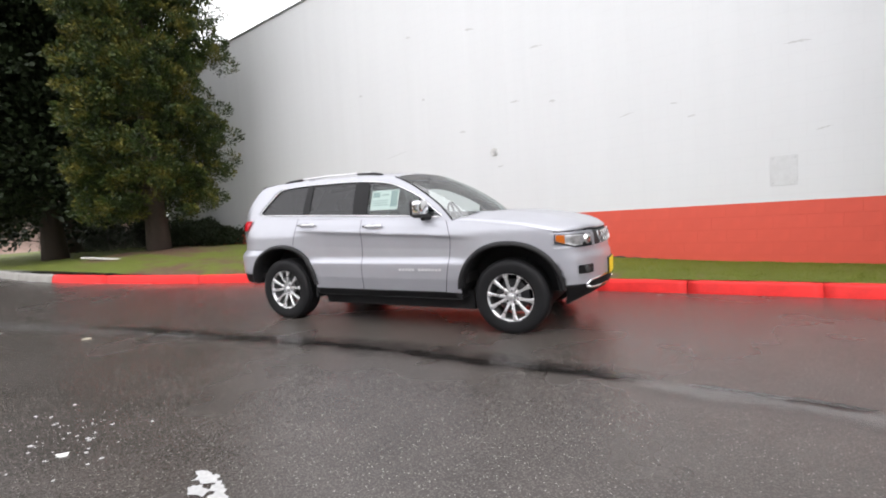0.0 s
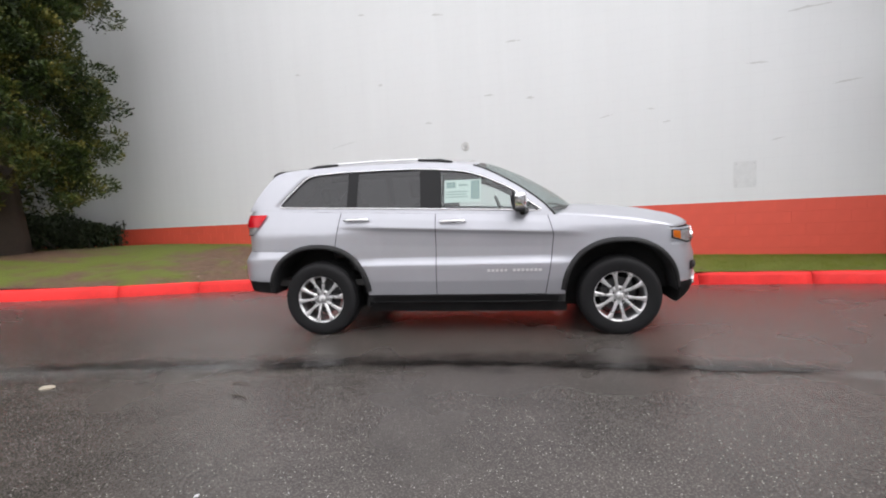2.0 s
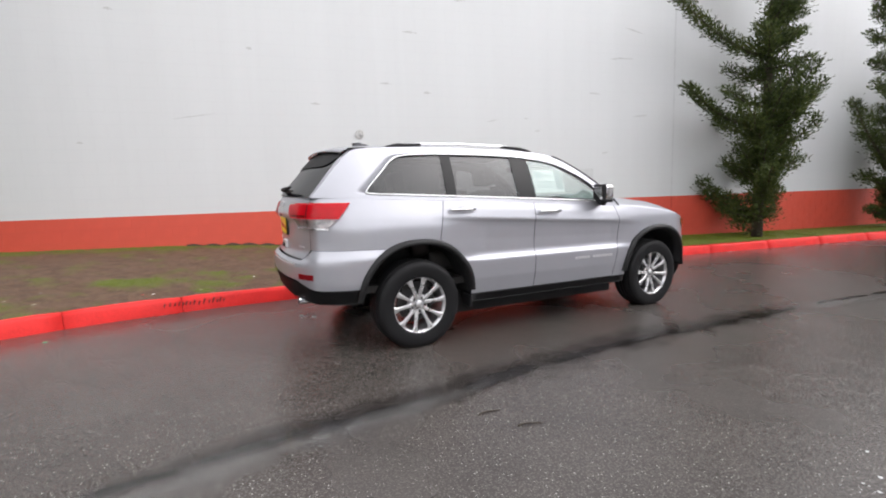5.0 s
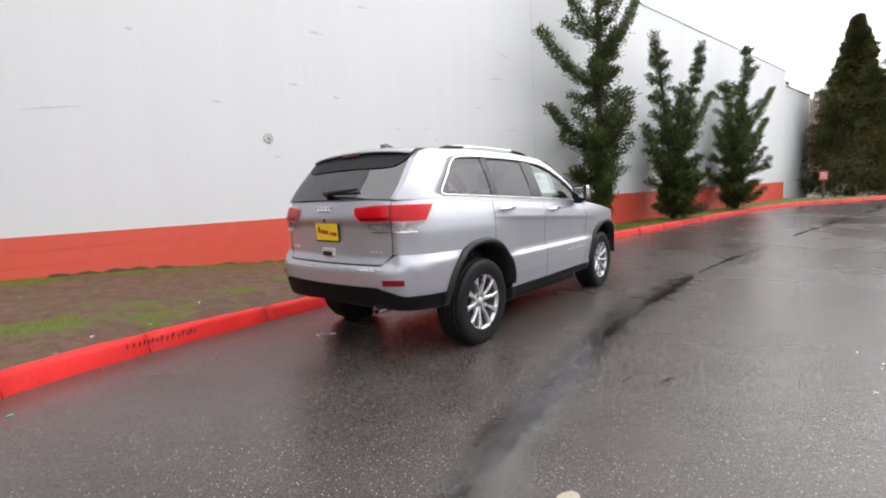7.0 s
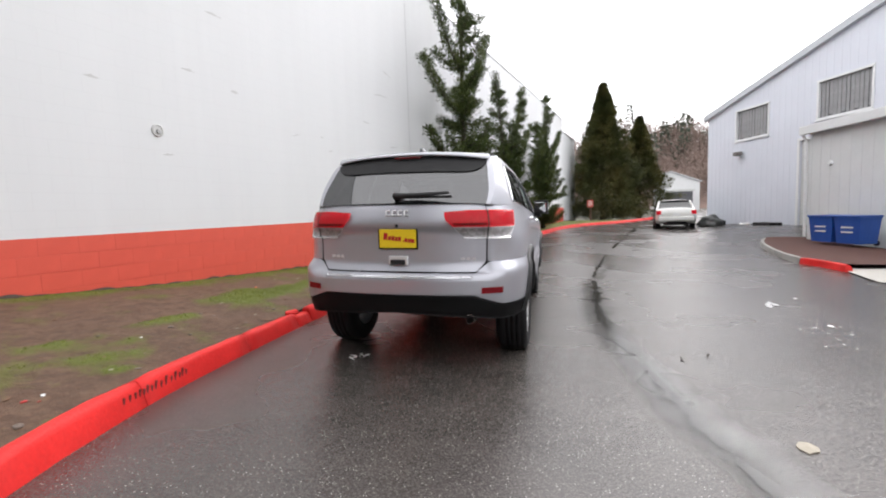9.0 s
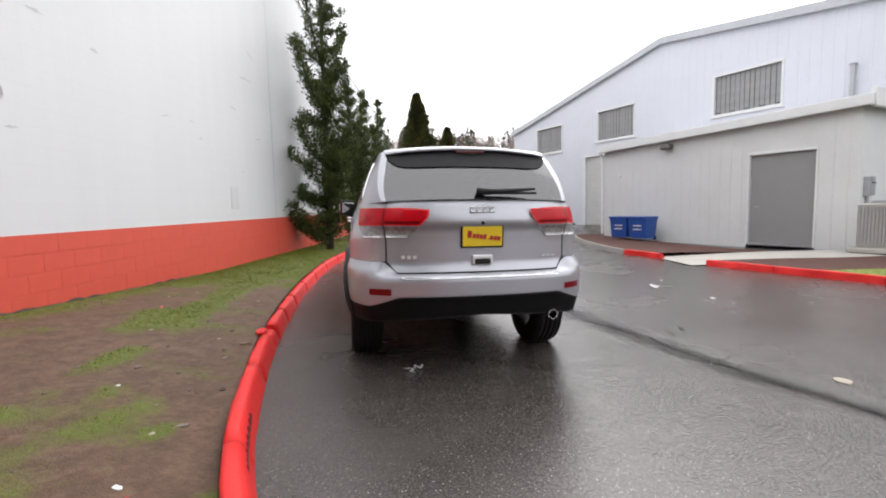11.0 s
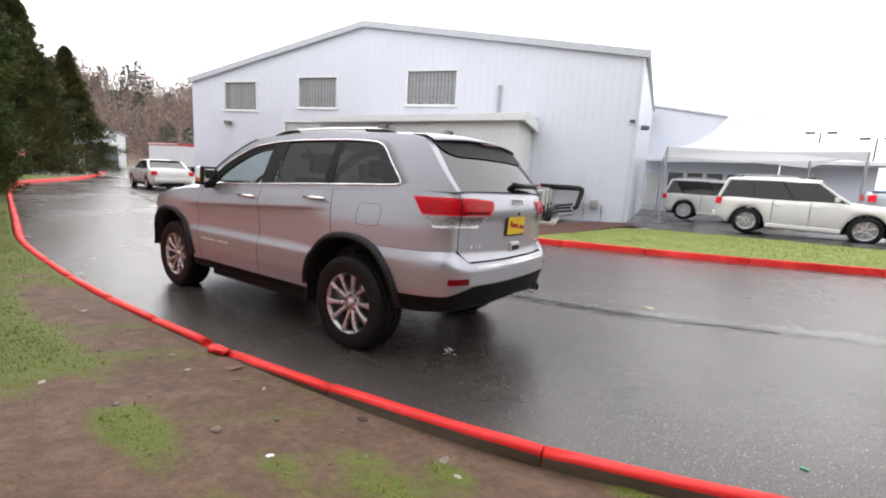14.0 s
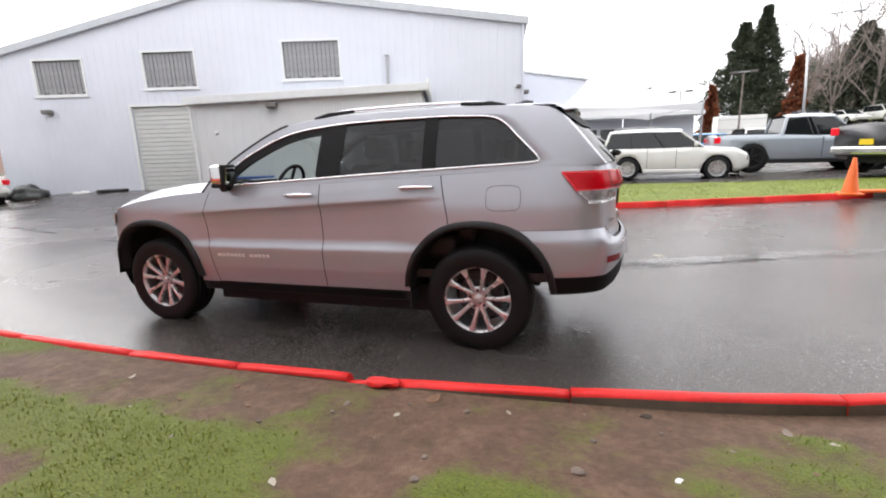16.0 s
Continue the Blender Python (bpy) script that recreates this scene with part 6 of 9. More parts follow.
    for i in range(23):
        f = i / 22
        xs_, xc = 0.865 + (1.93 - 0.865) * f, 1.10 + (2.235 - 1.10) * f
        zs = curve_at([(0.78, 1.162), (1.2, 1.127), (1.6, 1.077), (1.85, 1.027), (2.0, 0.987)], xs_) + 0.003
        zc2 = curve_at([(0, 1.225), (0.3, 1.215), (0.6, 1.175), (0.85, 1.11), (0.95, 1.06), (1.0, 1.015)], f)
        ys = body_point(u_at_x(xs_), min(zs, 1.16)).y - 0.004
        row = []
        for j in range(25):
            q = -1 + 2 * j / 24
            e = 1 - abs(q) ** 3.2
            ridge = 0.014 * math.exp(-((abs(q) - 0.55) / 0.10) ** 2)
            row.append(bm.verts.new((xs_ + (xc - xs_) * (1 - abs(q) ** 2.6), ys * q, zs + (zc2 - zs) * e + ridge)))
        rows.append(row)
    for a, b in zip(rows, rows[1:]):
        for j in range(24):
            bm.faces.new((a[j], b[j], b[j + 1], a[j + 1]))
    bmesh.ops.recalc_face_normals(bm, faces=bm.faces[:])
    bmesh.ops.solidify(bm, geom=bm.faces[:], thickness=0.012)
    part("bonnet", bm, SILVER, car, smooth=True)
    part("cowl", box(0.70, 1.16, -0.80, 0.80, 1.06, 1.155, 0.02), BLACK_PLASTIC, car)

    # nose
    un = u_at_x(1.875)
    part("front_bumper", panel(un, 2 * UF - un, lambda u: 0.50, lambda u: 0.852, 60, 14, 0.0, ARCH), SILVER, car, smooth=True)
    part("front_valance", panel(u_at_x(1.86), 2 * UF - u_at_x(1.86), lambda u: 0.28 + 0.13 * max(0.0, min(1.0, (fast_plan(u)[0] - 1.95) / 0.30)), lambda u: 0.50, 60, 8, 0.004, ARCH, 1, 0.03), BLACK_PLASTIC, car, "black plastic front valance", smooth=True)
    for side in (-1, 1):
        pts = []
        for yy, z in ((0.20, 0.535), (0.45, 0.530), (0.60, 0.520), (0.66, 0.490), (0.66, 0.470), (0.58, 0.450), (0.45, 0.445), (0.20, 0.445)):
            q = body_point(u_nose(yy), max(z, 0.5), 0.003)
            pts.append((q.x, side * q.y, z))
        part("bumper_brightwork", tube(pts, 0.013, 6), CHROME, car, "bright lower bumper trim", smooth=True)
    part("lower_intake", panel(u_nose(0.64), 2 * UF - u_nose(0.64), 0.455, 0.525, 40, 3, 0.006, None, 1, 0.01), LINER, car)
    part("grille_backing", panel(u_nose(0.47), 2 * UF - u_nose(0.47), 0.845, 0.995, 40, 6, -0.002), BLACK_PLASTIC, car)
    for i in range(7):
        yc = -0.36 + 0.12 * i
        fr = bmesh.new()
        x = body_point(u_nose(abs(yc)), 0.92).x
        for a in (0.0,):
            pts = [(x + 0.010 - 0.02 * (z - 0.92) / 0.06 * 0.5, yc + dy, z) for dy, z in ((-0.040, 0.862), (0.040, 0.862), (0.043, 0.92), (0.040, 0.978), (-0.040, 0.978), (-0.043, 0.92))]
            tube(pts, 0.005, 6, fr, closed=True)
        part("grille_slot", fr, CHROME, car, "chrome grille slot surround", smooth=True)
    fp = part("front_plate", box(0.0, 0.008, -0.155, 0.155, -0.08, 0.08, 0.004), YELLOW, car, "yellow dealer plate", m=pose(2.305, 0, 0.60))
    part("plate_holder", box(-0.02, 0.0, -0.165, 0.165, -0.09, 0.09, 0.004), BLACK_PLASTIC, fp)

    # inner shell behind the gaps, floor and dashboard
    sh = panel(u_tail(0.30), u_at_x(1.95), 0.46, lambda u: min(1.0 if fast_plan(u)[0] > 0.95 else 2.0, belt(u)) - 0.004, 90, 24, -0.026, (0.52, 0.54), 1, 0)
    me = bpy.data.meshes.new("tmp")
    panel(u_tail(0.30), u_at_x(1.95), 0.46, lambda u: min(1.0 if fast_plan(u)[0] > 0.95 else 2.0, belt(u)) - 0.004, 90, 24, -0.026, (0.52, 0.54), -1, 0).to_mesh(me)
    sh.from_mesh(me)
    part("inner_shell", sh, LINER, car)
    un_ = box(-1.85, 2.10, -0.54, 0.54, 0.40, 0.47)
    box(-0.93, 0.93, -0.86, 0.86, 0.335, 0.46, bm=un_)
    box(-1.2, 1.75, -0.48, 0.48, 0.215, 0.40, bm=un_)
    box(-1.0, 1.0, -0.66, 0.66, 0.190, 0.40, bm=un_)
    box(-2.24, -1.98, -0.66, 0.66, 0.45, 0.60, bm=un_)
    part("underbody", un_, LINER, car)
    part("cabin_floor", box(-2.15, 0.95, -0.80, 0.80, 0.50, 0.56), CABIN, car)
    part("bulkhead", box(0.95, 1.0, -0.80, 0.80, 0.50, 1.10), CABIN, car)
    part("dashboard", box(0.55, 0.95, -0.74, 0.74, 0.85, 1.13, 0.07, 3), CABIN, car, smooth=True)
    rs = new("rear_seat")
    rs.parent = car
    part("cushion", box(-1.25, -0.78, -0.64, 0.64, 0.60, 0.80, 0.06, 3), CABIN, rs, smooth=True)
    part("backrest", box(-0.09, 0.09, -0.64, 0.64, 0.0, 0.60, 0.06, 3), CABIN, rs, smooth=True, m=pose(-1.30, 0, 0.74, 0, -16, 0))
    for s in (-0.42, 0.42):
        part("head_rest", box(-0.05, 0.05, -0.13, 0.13, 0.0, 0.17, 0.04, 3), CABIN, rs, smooth=True, m=pose(-1.47, s, 1.33, 0, -10, 0))
    sw = part("steering_wheel", tube([(0.0, 0.185 * math.cos(2 * math.pi * i / 28), 0.185 * math.sin(2 * math.pi * i / 28)) for i in range(28)], 0.016, 8, closed=True), CABIN, car, "black steering wheel", smooth=True, m=pose(0.36, 0.38, 1.175, 0, -22, 0))
    part("steering_hub", box(-0.03, 0.03, -0.08, 0.08, -0.06, 0.06, 0.02, 2), CABIN, sw)
    for a in (90, 200, 340):
        part("steering_spoke", tube([(0, 0, 0), (0, 0.18 * math.cos(radians(a)), 0.18 * math.sin(radians(a)))], 0.014, 6), CABIN, sw)
    part("steering_column", tube([(0.38, 0.38, 1.165), (0.62, 0.38, 1.05)], 0.04, 8), CABIN, car)
    part("rear_view_mirror", box(-0.02, 0.02, -0.13, 0.13, -0.035, 0.035, 0.015, 2), CABIN, car, m=pose(0.16, 0.0, 1.56, 0, -10, 10))
    part("mirror_stalk", tube([(0.17, 0, 1.585), (0.22, 0, 1.66)], 0.015, 6), CABIN, car)
    part("headlining", cross_sheet([11.6 + (15.2 - 11.6) * i / 10 for i in range(11)], lambda f: 0.0, lambda f: 0.028, 12, 0.015, 2.6), surface("pale_headlining", (0.40, 0.39, 0.37), 0.9), car)

    fin = bmesh.new()
    rows = []
    for f, w, h in ((0.0, 0.030, 0.004), (0.35, 0.034, 0.030), (0.75, 0.026, 0.058), (1.0, 0.012, 0.050)):
        x = 0.11 - 0.22 * f
        rows.append([fin.verts.new((x, -w, 0)), fin.verts.new((x - 0.01, -w * 0.35, h)), fin.verts.new((x - 0.01, w * 0.35, h)), fin.verts.new((x, w, 0))])
    for a, b in zip(rows, rows[1:]):
        for q in range(3):
            fin.faces.new((a[q], b[q], b[q + 1], a[q + 1]))
    fin.faces.new(rows[-1])
    fin.faces.new(rows[0][::-1])
    bmesh.ops.recalc_face_normals(fin, faces=fin.faces[:])
    part("antenna_fin", fin, FIN_GREY, car, "dark grey shark-fin aerial", smooth=True, m=pose(-1.60, 0, 1.735, 0, -3, 0) @ Matrix.Scale(1.15, 4))

    for sd in (-1, 1):
        pts = [loop_point(0, 11.2 + 8.2 * i / 24) for i in range(25)]
        part("window_lining", tube([(x, sd * (green_y(x, z) - 0.045), z - 0.045) for x, z in pts], 0.034, 6), CABIN, car, "black lining above the side windows")

    # price sheet inside the front passenger window
    y = lambda x, z: -(green_y(x, z) - 0.022)
    bm = grid_surface(lambda x, z: (x, y(x, z), z), steps(-0.17, 0.19, 6), steps(1.30, 1.52, 5))
    st = part("price_sheet", bm, PAPER, car, "white price sheet inside the side window")
    for x0, x1, z0, z1 in ((-0.15, -0.06, 1.44, 1.50), (0.09, 0.175, 1.33, 1.51), (-0.15, 0.06, 1.40, 1.41), (-0.15, 0.05, 1.375, 1.385), (-0.15, 0.06, 1.35, 1.36), (-0.03, 0.06, 1.46, 1.475)):
        part("print_bar", grid_surface(lambda x, z: (x, y(x, z) - 0.002, z), steps(x0, x1, 3), steps(z0, z1, 2)), INK, st)

    # exhaust, aerial
    part("exhaust_pipe", lathe([(0.034, 0.10), (0.036, -0.05), (0.032, -0.05), (0.030, 0.08)], 20), CHROME, car, m=pose(-2.34, -0.55, 0.455, 0, 0, -90))
    part("axle", tube([(-HUB_X, -0.7, HUB_Z), (-HUB_X, 0.7, HUB_Z)], 0.05, 10), LINER, car)
    part("axle", tube([(HUB_X, -0.7, HUB_Z), (HUB_X, 0.7, HUB_Z)], 0.05, 10), LINER, car)
    part("spare_tray", box(-2.15, -1.75, -0.45, 0.45, 0.43, 0.49, 0.03, 2), LINER, car)
    return car


build_estate()

# ---- trees and shrubs ----
rng = np.random.default_rng(11)


def leaf_mesh(name, centres, dirs, length, width, mat, parent=None, label="", spread=0.6):
    """One mesh of many narrow four-sided leaves or needle sprays, each starting at a centre and pointing along its direction, scattered by spread."""
    n = len(centres)
    d = dirs + spread * rng.normal(size=(n, 3))
    d /= np.linalg.norm(d, axis=1)[:, None] + 1e-9
    r = rng.normal(size=(n, 3))
    s = np.cross(d, r)
    s /= np.linalg.norm(s, axis=1)[:, None] + 1e-9
    ln = (length * rng.uniform(0.6, 1.3, n))[:, None]
    wd = (width * rng.uniform(0.7, 1.3, n))[:, None]
    c = centres
    v = np.stack([c, c + d * ln * 0.55 + s * wd, c + d * ln, c + d * ln * 0.55 - s * wd], 1).reshape(-1, 3)
    me = bpy.data.meshes.new(name)
    me.vertices.add(4 * n)
    me.vertices.foreach_set("co", v.astype(np.float32).ravel())
    me.loops.add(4 * n)
    me.loops.foreach_set("vertex_index", np.arange(4 * n, dtype=np.int32))
    me.polygons.add(n)
    me.polygons.foreach_set("loop_start", np.arange(0, 4 * n, 4, dtype=np.int32))
    me.update(calc_edges=True)
    me.materials.append(mat)
    ob = new(name, me)
    if parent is not None:
        ob.parent = parent
    return tagged(ob, label) if label else ob


def limb(start, way, length, lift, n=7):
    """A branch that leaves along way and turns upward by lift."""
    p, d = Vector(start), Vector(way).normalized()
    pts = [p.copy()]
    for i in range(n):
        d = (d + Vector((rng.normal() * 0.10, rng.normal() * 0.10, lift / n + rng.normal() * 0.05))).normalized()
        p = p + d * (length / n)
        pts.append(p.copy())
    return pts


def tufts_along(pts, first, step, per, puff):
    """Leaf starts and directions scattered along a branch from the share first outwards."""
    cs, ds = [], []
    n = len(pts)
    for i in range(n - 1):
        a, b = pts[i], pts[i + 1]
        seg = (b - a).length
        for k in range(max(1, int(seg / step))):
            f = (i + (k + 0.5) / max(1, int(seg / step))) / (n - 1)
            if f < first:
                continue
            c = a.lerp(b, (k + 0.5) / max(1, int(seg / step)))
            d = (b - a).normalized()
            size = puff * (1.15 - 0.55 * f)
            off = rng.normal(size=(per, 3)) * size * np.array([1, 1, 0.62])
            cs.append(np.array(c) + off)
            out = off / (np.linalg.norm(off, axis=1)[:, None] + 1e-6)
            ds.append(np.array(d) * 0.8 + out * 0.9 + np.array([0, 0, 0.25]))
    return cs, ds


def juniper(x, y, height, widths, leaders, spurs, label, density=1.0, y_max=3.90, puff=0.070):
    """A wind-shaped upright conifer: a few leaders, whorls of rising limbs and clumped needles. widths: reach by share of height."""
    z0 = verge_z(x, y) - 0.03
    t = thing("conifer", pose(x, y, z0), label, "tree", "conifers along the wall")
    tb = bmesh.new()
    cs, ds = [], []
    limbs = bmesh.new()
    for lx, ly, lz, share in leaders:
        n = 12
        path = []
        for i in range(n + 1):
            f = i / n
            path.append(Vector((lx * f ** 1.3 + 0.06 * math.sin(5 * f + lx), ly * f ** 1.3, lz * f)))
        tube(path, [0.105 * share * (1 - f / n) ** 0.8 + 0.008 for f in range(n + 1)], 8, tb)
        whorls = max(7, int(lz * 2.6))
        for k in range(whorls):
            f0 = 0.015 + 0.96 * (k + 0.5) / whorls
            each = 7 if f0 < 0.3 else 5 if f0 < 0.6 else 3
            for _ in range(each):
                if rng.uniform() < 0.16:
                    continue
                f = min(0.985, max(0.01, f0 + rng.normal() * 0.012))
                i = min(n - 1, int(f * n))
                st = path[i].lerp(path[i + 1], f * n - i)
                a = rng.uniform(0, 2 * math.pi)
                reach = curve_at(widths, f * lz / height) * share ** 0.5 * rng.uniform(0.35, 1.2)
                pts = limb(st, (math.cos(a), math.sin(a), rng.uniform(-0.25, 0.25)), reach, rng.uniform(0.5, 1.5), 6)
                for p in pts:
                    p.y = min(p.y, y_max - y)
                tube(pts, [0.026 * (1 - j / 7) + 0.004 for j in range(len(pts))], 5, limbs)
                c, d = tufts_along(pts, 0.10, 0.055, int(42 * density), puff + 0.035 * (1 - f))
                cs += c
                ds += d
        c, d = tufts_along(path, 0.10, 0.06, int(38 * density), 0.10)
        cs += c
        ds += d
    for sx, sy, sz, ex, ez in spurs:
        a, b = Vector((sx, sy, sz)), Vector((ex, sy * 1.2, ez))
        pts = [a.lerp(b, f) + Vector((0, 0, -0.22 * math.sin(math.pi * f))) for f in (0, 0.17, 0.33, 0.5, 0.67, 0.83, 1)]
        tube(pts, [0.036 * (1 - j / 8) + 0.005 for j in range(7)], 6, limbs)
        c, d = tufts_along(pts, 0.08, 0.05, int(46 * density), 0.095)
        cs += c
        ds += d
    part("trunk", tb, BARK, t, "grey-brown trunk", smooth=True)
    tagged(part("branchwork", limbs, BARK, t, "thin brown branches", smooth=True), kind="stuff")
    c, d = np.concatenate(cs), np.concatenate(ds)
    c[:, 1] = np.minimum(c[:, 1], y_max - y)
    leaf_mesh("crown", c, d, 0.085, 0.0125, LEAF_PINE, t, "dark green clumped needles", 0.45)
    return t


juniper(7.45, 3.0, 8.6, [(0.0, 1.0), (0.10, 1.35), (0.3, 1.30), (0.5, 1.0), (0.75, 0.7), (1.0, 0.22)], [(0.35, 0.0, 8.6, 1.0)],
        [(0.1, 0.0, 3.9, -2.35, 5.0), (0.1, -0.1, 4.6, 2.2, 6.8), (0.0, 0.1, 2.5, -1.9, 3.3), (0.1, 0.0, 5.2, -1.5, 6.6)], "tall dark green conifer with upswept limbs against the white wall", 1.15, puff=0.085)
juniper(12.3, 3.05, 6.4, [(0.0, 1.0), (0.15, 1.15), (0.4, 0.9), (0.65, 0.55), (1.0, 0.18)], [(-1.35, 0.0, 6.0, 0.85), (2.3, 0.0, 6.3, 0.8), (0.5, -0.1, 4.6, 0.7)],
        [(0.5, 0, 2.6, 3.2, 4.6), (-0.5, 0, 1.6, -2.0, 3.1)], "forked dark green conifer with two upright leaders")
juniper(18.3, 3.05, 7.1, [(0.0, 1.2), (0.15, 1.45), (0.4, 1.2), (0.65, 0.75), (1.0, 0.2)], [(1.2, 0.0, 7.0, 1.0), (-1.3, 0.0, 5.2, 0.7)],
        [(0.4, 0, 3.2, 4.9, 5.6), (0.3, 0, 2.3, 4.0, 4.1), (0.0, 0, 2.0, -2.3, 3.4)], "dark green conifer with long side limbs by the wall's end")


def dense_conifer(x, y, z, height, radius, base, mat, label, leaves, clumps, leaf=(0.16, 0.045), taper=0.9, group="", trunk=0.2, ragged=0.25, squash=1.0, puff=None, shell=False):
    """A full, shaggy conifer: a trunk, inner limbs and a skin of many drooping sprays in uneven clumps with gaps."""
    t = thing("conifer", pose(x, y, z), label, "tree", group)
    tb = tube([(0.04 * math.sin(i), 0.03 * math.cos(2 * i), height * 0.93 * i / 8) for i in range(9)], [trunk * (1.25 if i == 0 else 1) * (1 - i / 8.6) + 0.01 for i in range(9)], 10)
    part("trunk", tb, BARK, t, "brown trunk", smooth=True)
    f = rng.uniform(0, 1, clumps) ** 0.85
    a = rng.uniform(0, 2 * math.pi, clumps)
    lob = 1 + ragged * np.sin(3 * a + 5 * f + x) * 0.6 + ragged * rng.normal(size=clumps) * 0.5
    prof = np.clip(1 - f ** (1 / taper) if taper < 1 else (1 - f ** taper), 0.03, 1) * np.minimum(1, 0.72 + f / 0.10)
    r = radius * prof * lob * rng.uniform(0.30, 1.0, clumps) ** 0.45
    cz = base + (height - base) * f
    cx, cy = r * np.cos(a), r * np.sin(a) * squash
    lb = bmesh.new()
    for k in range(0, clumps, max(1, clumps // 120)):
        tube([(0, 0, cz[k] - 0.12 * r[k]), (cx[k] * 0.5, cy[k] * 0.5, cz[k]), (cx[k], cy[k], cz[k] + 0.02)], [0.03, 0.02, 0.006], 5, lb)
    tagged(part("branchwork", lb, BARK, t, "brown inner branches"), kind="stuff")
    per = leaves // clumps
    size = puff or 0.13 + 0.09 * radius / 2.3
    cen = np.stack([cx, cy, cz], 1)
    off = rng.normal(size=(clumps, per, 3)) * size * np.array([1, 1, 0.75]) * (0.35 + 0.65 * prof)[:, None, None]
    if shell:
        off = off / (np.linalg.norm(off, axis=2)[:, :, None] + 1e-6) * rng.uniform(0.55, 1.0, (clumps, per, 1)) * (size * rng.uniform(0.6, 1.25, clumps))[:, None, None] * np.array([1.1, 1.1, 0.75])
    c = (cen[:, None, :] + off).reshape(-1, 3)
    outd = np.stack([np.cos(a), np.sin(a), np.full(clumps, 0.1)], 1)
    d = (outd[:, None, :] * (0.35 if shell else 0.9) + off / size * (0.9 if shell else 0.5) + np.array([0, 0, 0.3 if shell else 0.0])).reshape(-1, 3)
    leaf_mesh("crown", c, d, leaf[0], leaf[1], mat, t, "", 0.4)
    return t


FIR = leaf_material("far_fir_needles", (0.028, 0.040, 0.026), (0.075, 0.090, 0.058))
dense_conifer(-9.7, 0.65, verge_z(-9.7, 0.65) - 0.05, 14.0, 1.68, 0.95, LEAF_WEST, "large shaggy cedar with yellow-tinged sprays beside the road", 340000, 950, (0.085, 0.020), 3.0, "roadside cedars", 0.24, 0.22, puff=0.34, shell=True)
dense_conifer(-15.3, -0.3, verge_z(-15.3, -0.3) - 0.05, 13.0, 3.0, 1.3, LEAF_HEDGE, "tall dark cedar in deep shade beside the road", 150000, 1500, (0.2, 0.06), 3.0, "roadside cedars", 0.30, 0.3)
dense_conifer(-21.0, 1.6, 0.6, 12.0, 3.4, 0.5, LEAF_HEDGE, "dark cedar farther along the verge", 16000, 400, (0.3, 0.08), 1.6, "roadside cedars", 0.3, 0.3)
dense_conifer(34.6, 1.7, -0.05, 10.9, 3.1, 0.15, LEAF_YEW, "tall dense columnar conifer at the bend", 170000, 1300, (0.17, 0.020), 1.05, "columnar conifers at the bend", 0.2, 0.46, puff=0.21)
dense_conifer(37.7, -0.95, -0.05, 8.5, 2.5, 0.15, LEAF_YEW, "smaller dense columnar conifer at the bend", 90000, 800, (0.17, 0.020), 1.05, "columnar conifers at the bend", 0.18, 0.46, puff=0.21)
dense_conifer(40.5, 2.0, -0.05, 9.0, 2.2, 0.15, LEAF_YEW, "dense columnar conifer behind the bend", 9000, 260, (0.26, 0.07), 1.5, "columnar conifers at the bend", 0.18, 0.14)
dense_conifer(-9.0, -66.5, 0, 16.6, 3.4, 1.6, FIR, "dark fir beyond the car park", 22000, 620, (0.42, 0.07), 1.2, "", 0.3, 0.4, puff=0.34)
dense_conifer(-7.0, -67.5, 0, 15.2, 4.2, 1.6, FIR, "large dark fir beyond the car park", 26000, 700, (0.42, 0.07), 1.1, "", 0.35, 0.5, puff=0.34)
dense_conifer(-12.3, -64, 0, 10.5, 1.2, 0.6, RUST_LEAF, "narrow russet tree beyond the car park", 5000, 160, (0.4, 0.12), 1.4, "russet trees", 0.2, 0.25)
dense_conifer(-4.0, -64, 0, 8.0, 0.9, 0.6, RUST_LEAF, "narrow russet tree beyond the car park", 4000, 140, (0.4, 0.12), 1.4, "russet trees", 0.2, 0.25)


def shrub(x0, x1, y0, y1, z0, h, n, mat, label, name="hedge"):
    t = thing(name, pose((x0 + x1) / 2, (y0 + y1) / 2, z0), label, "hedge")
    st = bmesh.new()
    for k in range(26):
        x, y = rng.uniform(x0, x1) - (x0 + x1) / 2, rng.uniform(y0, y1) - (y0 + y1) / 2
        tube(limb((x, y, -0.05), (rng.normal() * 0.3, rng.normal() * 0.3, 1), h * 0.8, 0.1, 4), [0.018, 0.014, 0.01, 0.007, 0.004], 5, st)
    tagged(part("stems", st, BARK, t, "brown stems"), kind="stuff")
    c = np.stack([rng.uniform(x0, x1, n) - (x0 + x1) / 2, rng.uniform(y0, y1, n) - (y0 + y1) / 2, rng.uniform(0.05, 1, n) ** 0.7 * h], 1)
    top = 0.82 + 0.22 * np.sin(c[:, 0] * 1.9) + 0.10 * np.sin(c[:, 0] * 5.3 + c[:, 1] * 4)
    c[:, 2] *= top
    d = np.stack([rng.normal(size=n) * 0.5, -0.4 + rng.normal(size=n) * 0.4, np.full(n, 0.7)], 1)
    leaf_mesh("foliage", c, d, 0.07, 0.026, mat, t, "", 0.7)
    return t


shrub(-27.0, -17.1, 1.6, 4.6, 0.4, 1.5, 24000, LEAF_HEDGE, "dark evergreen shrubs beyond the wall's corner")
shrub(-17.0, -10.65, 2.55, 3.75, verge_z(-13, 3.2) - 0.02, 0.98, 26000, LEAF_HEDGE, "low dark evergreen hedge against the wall")

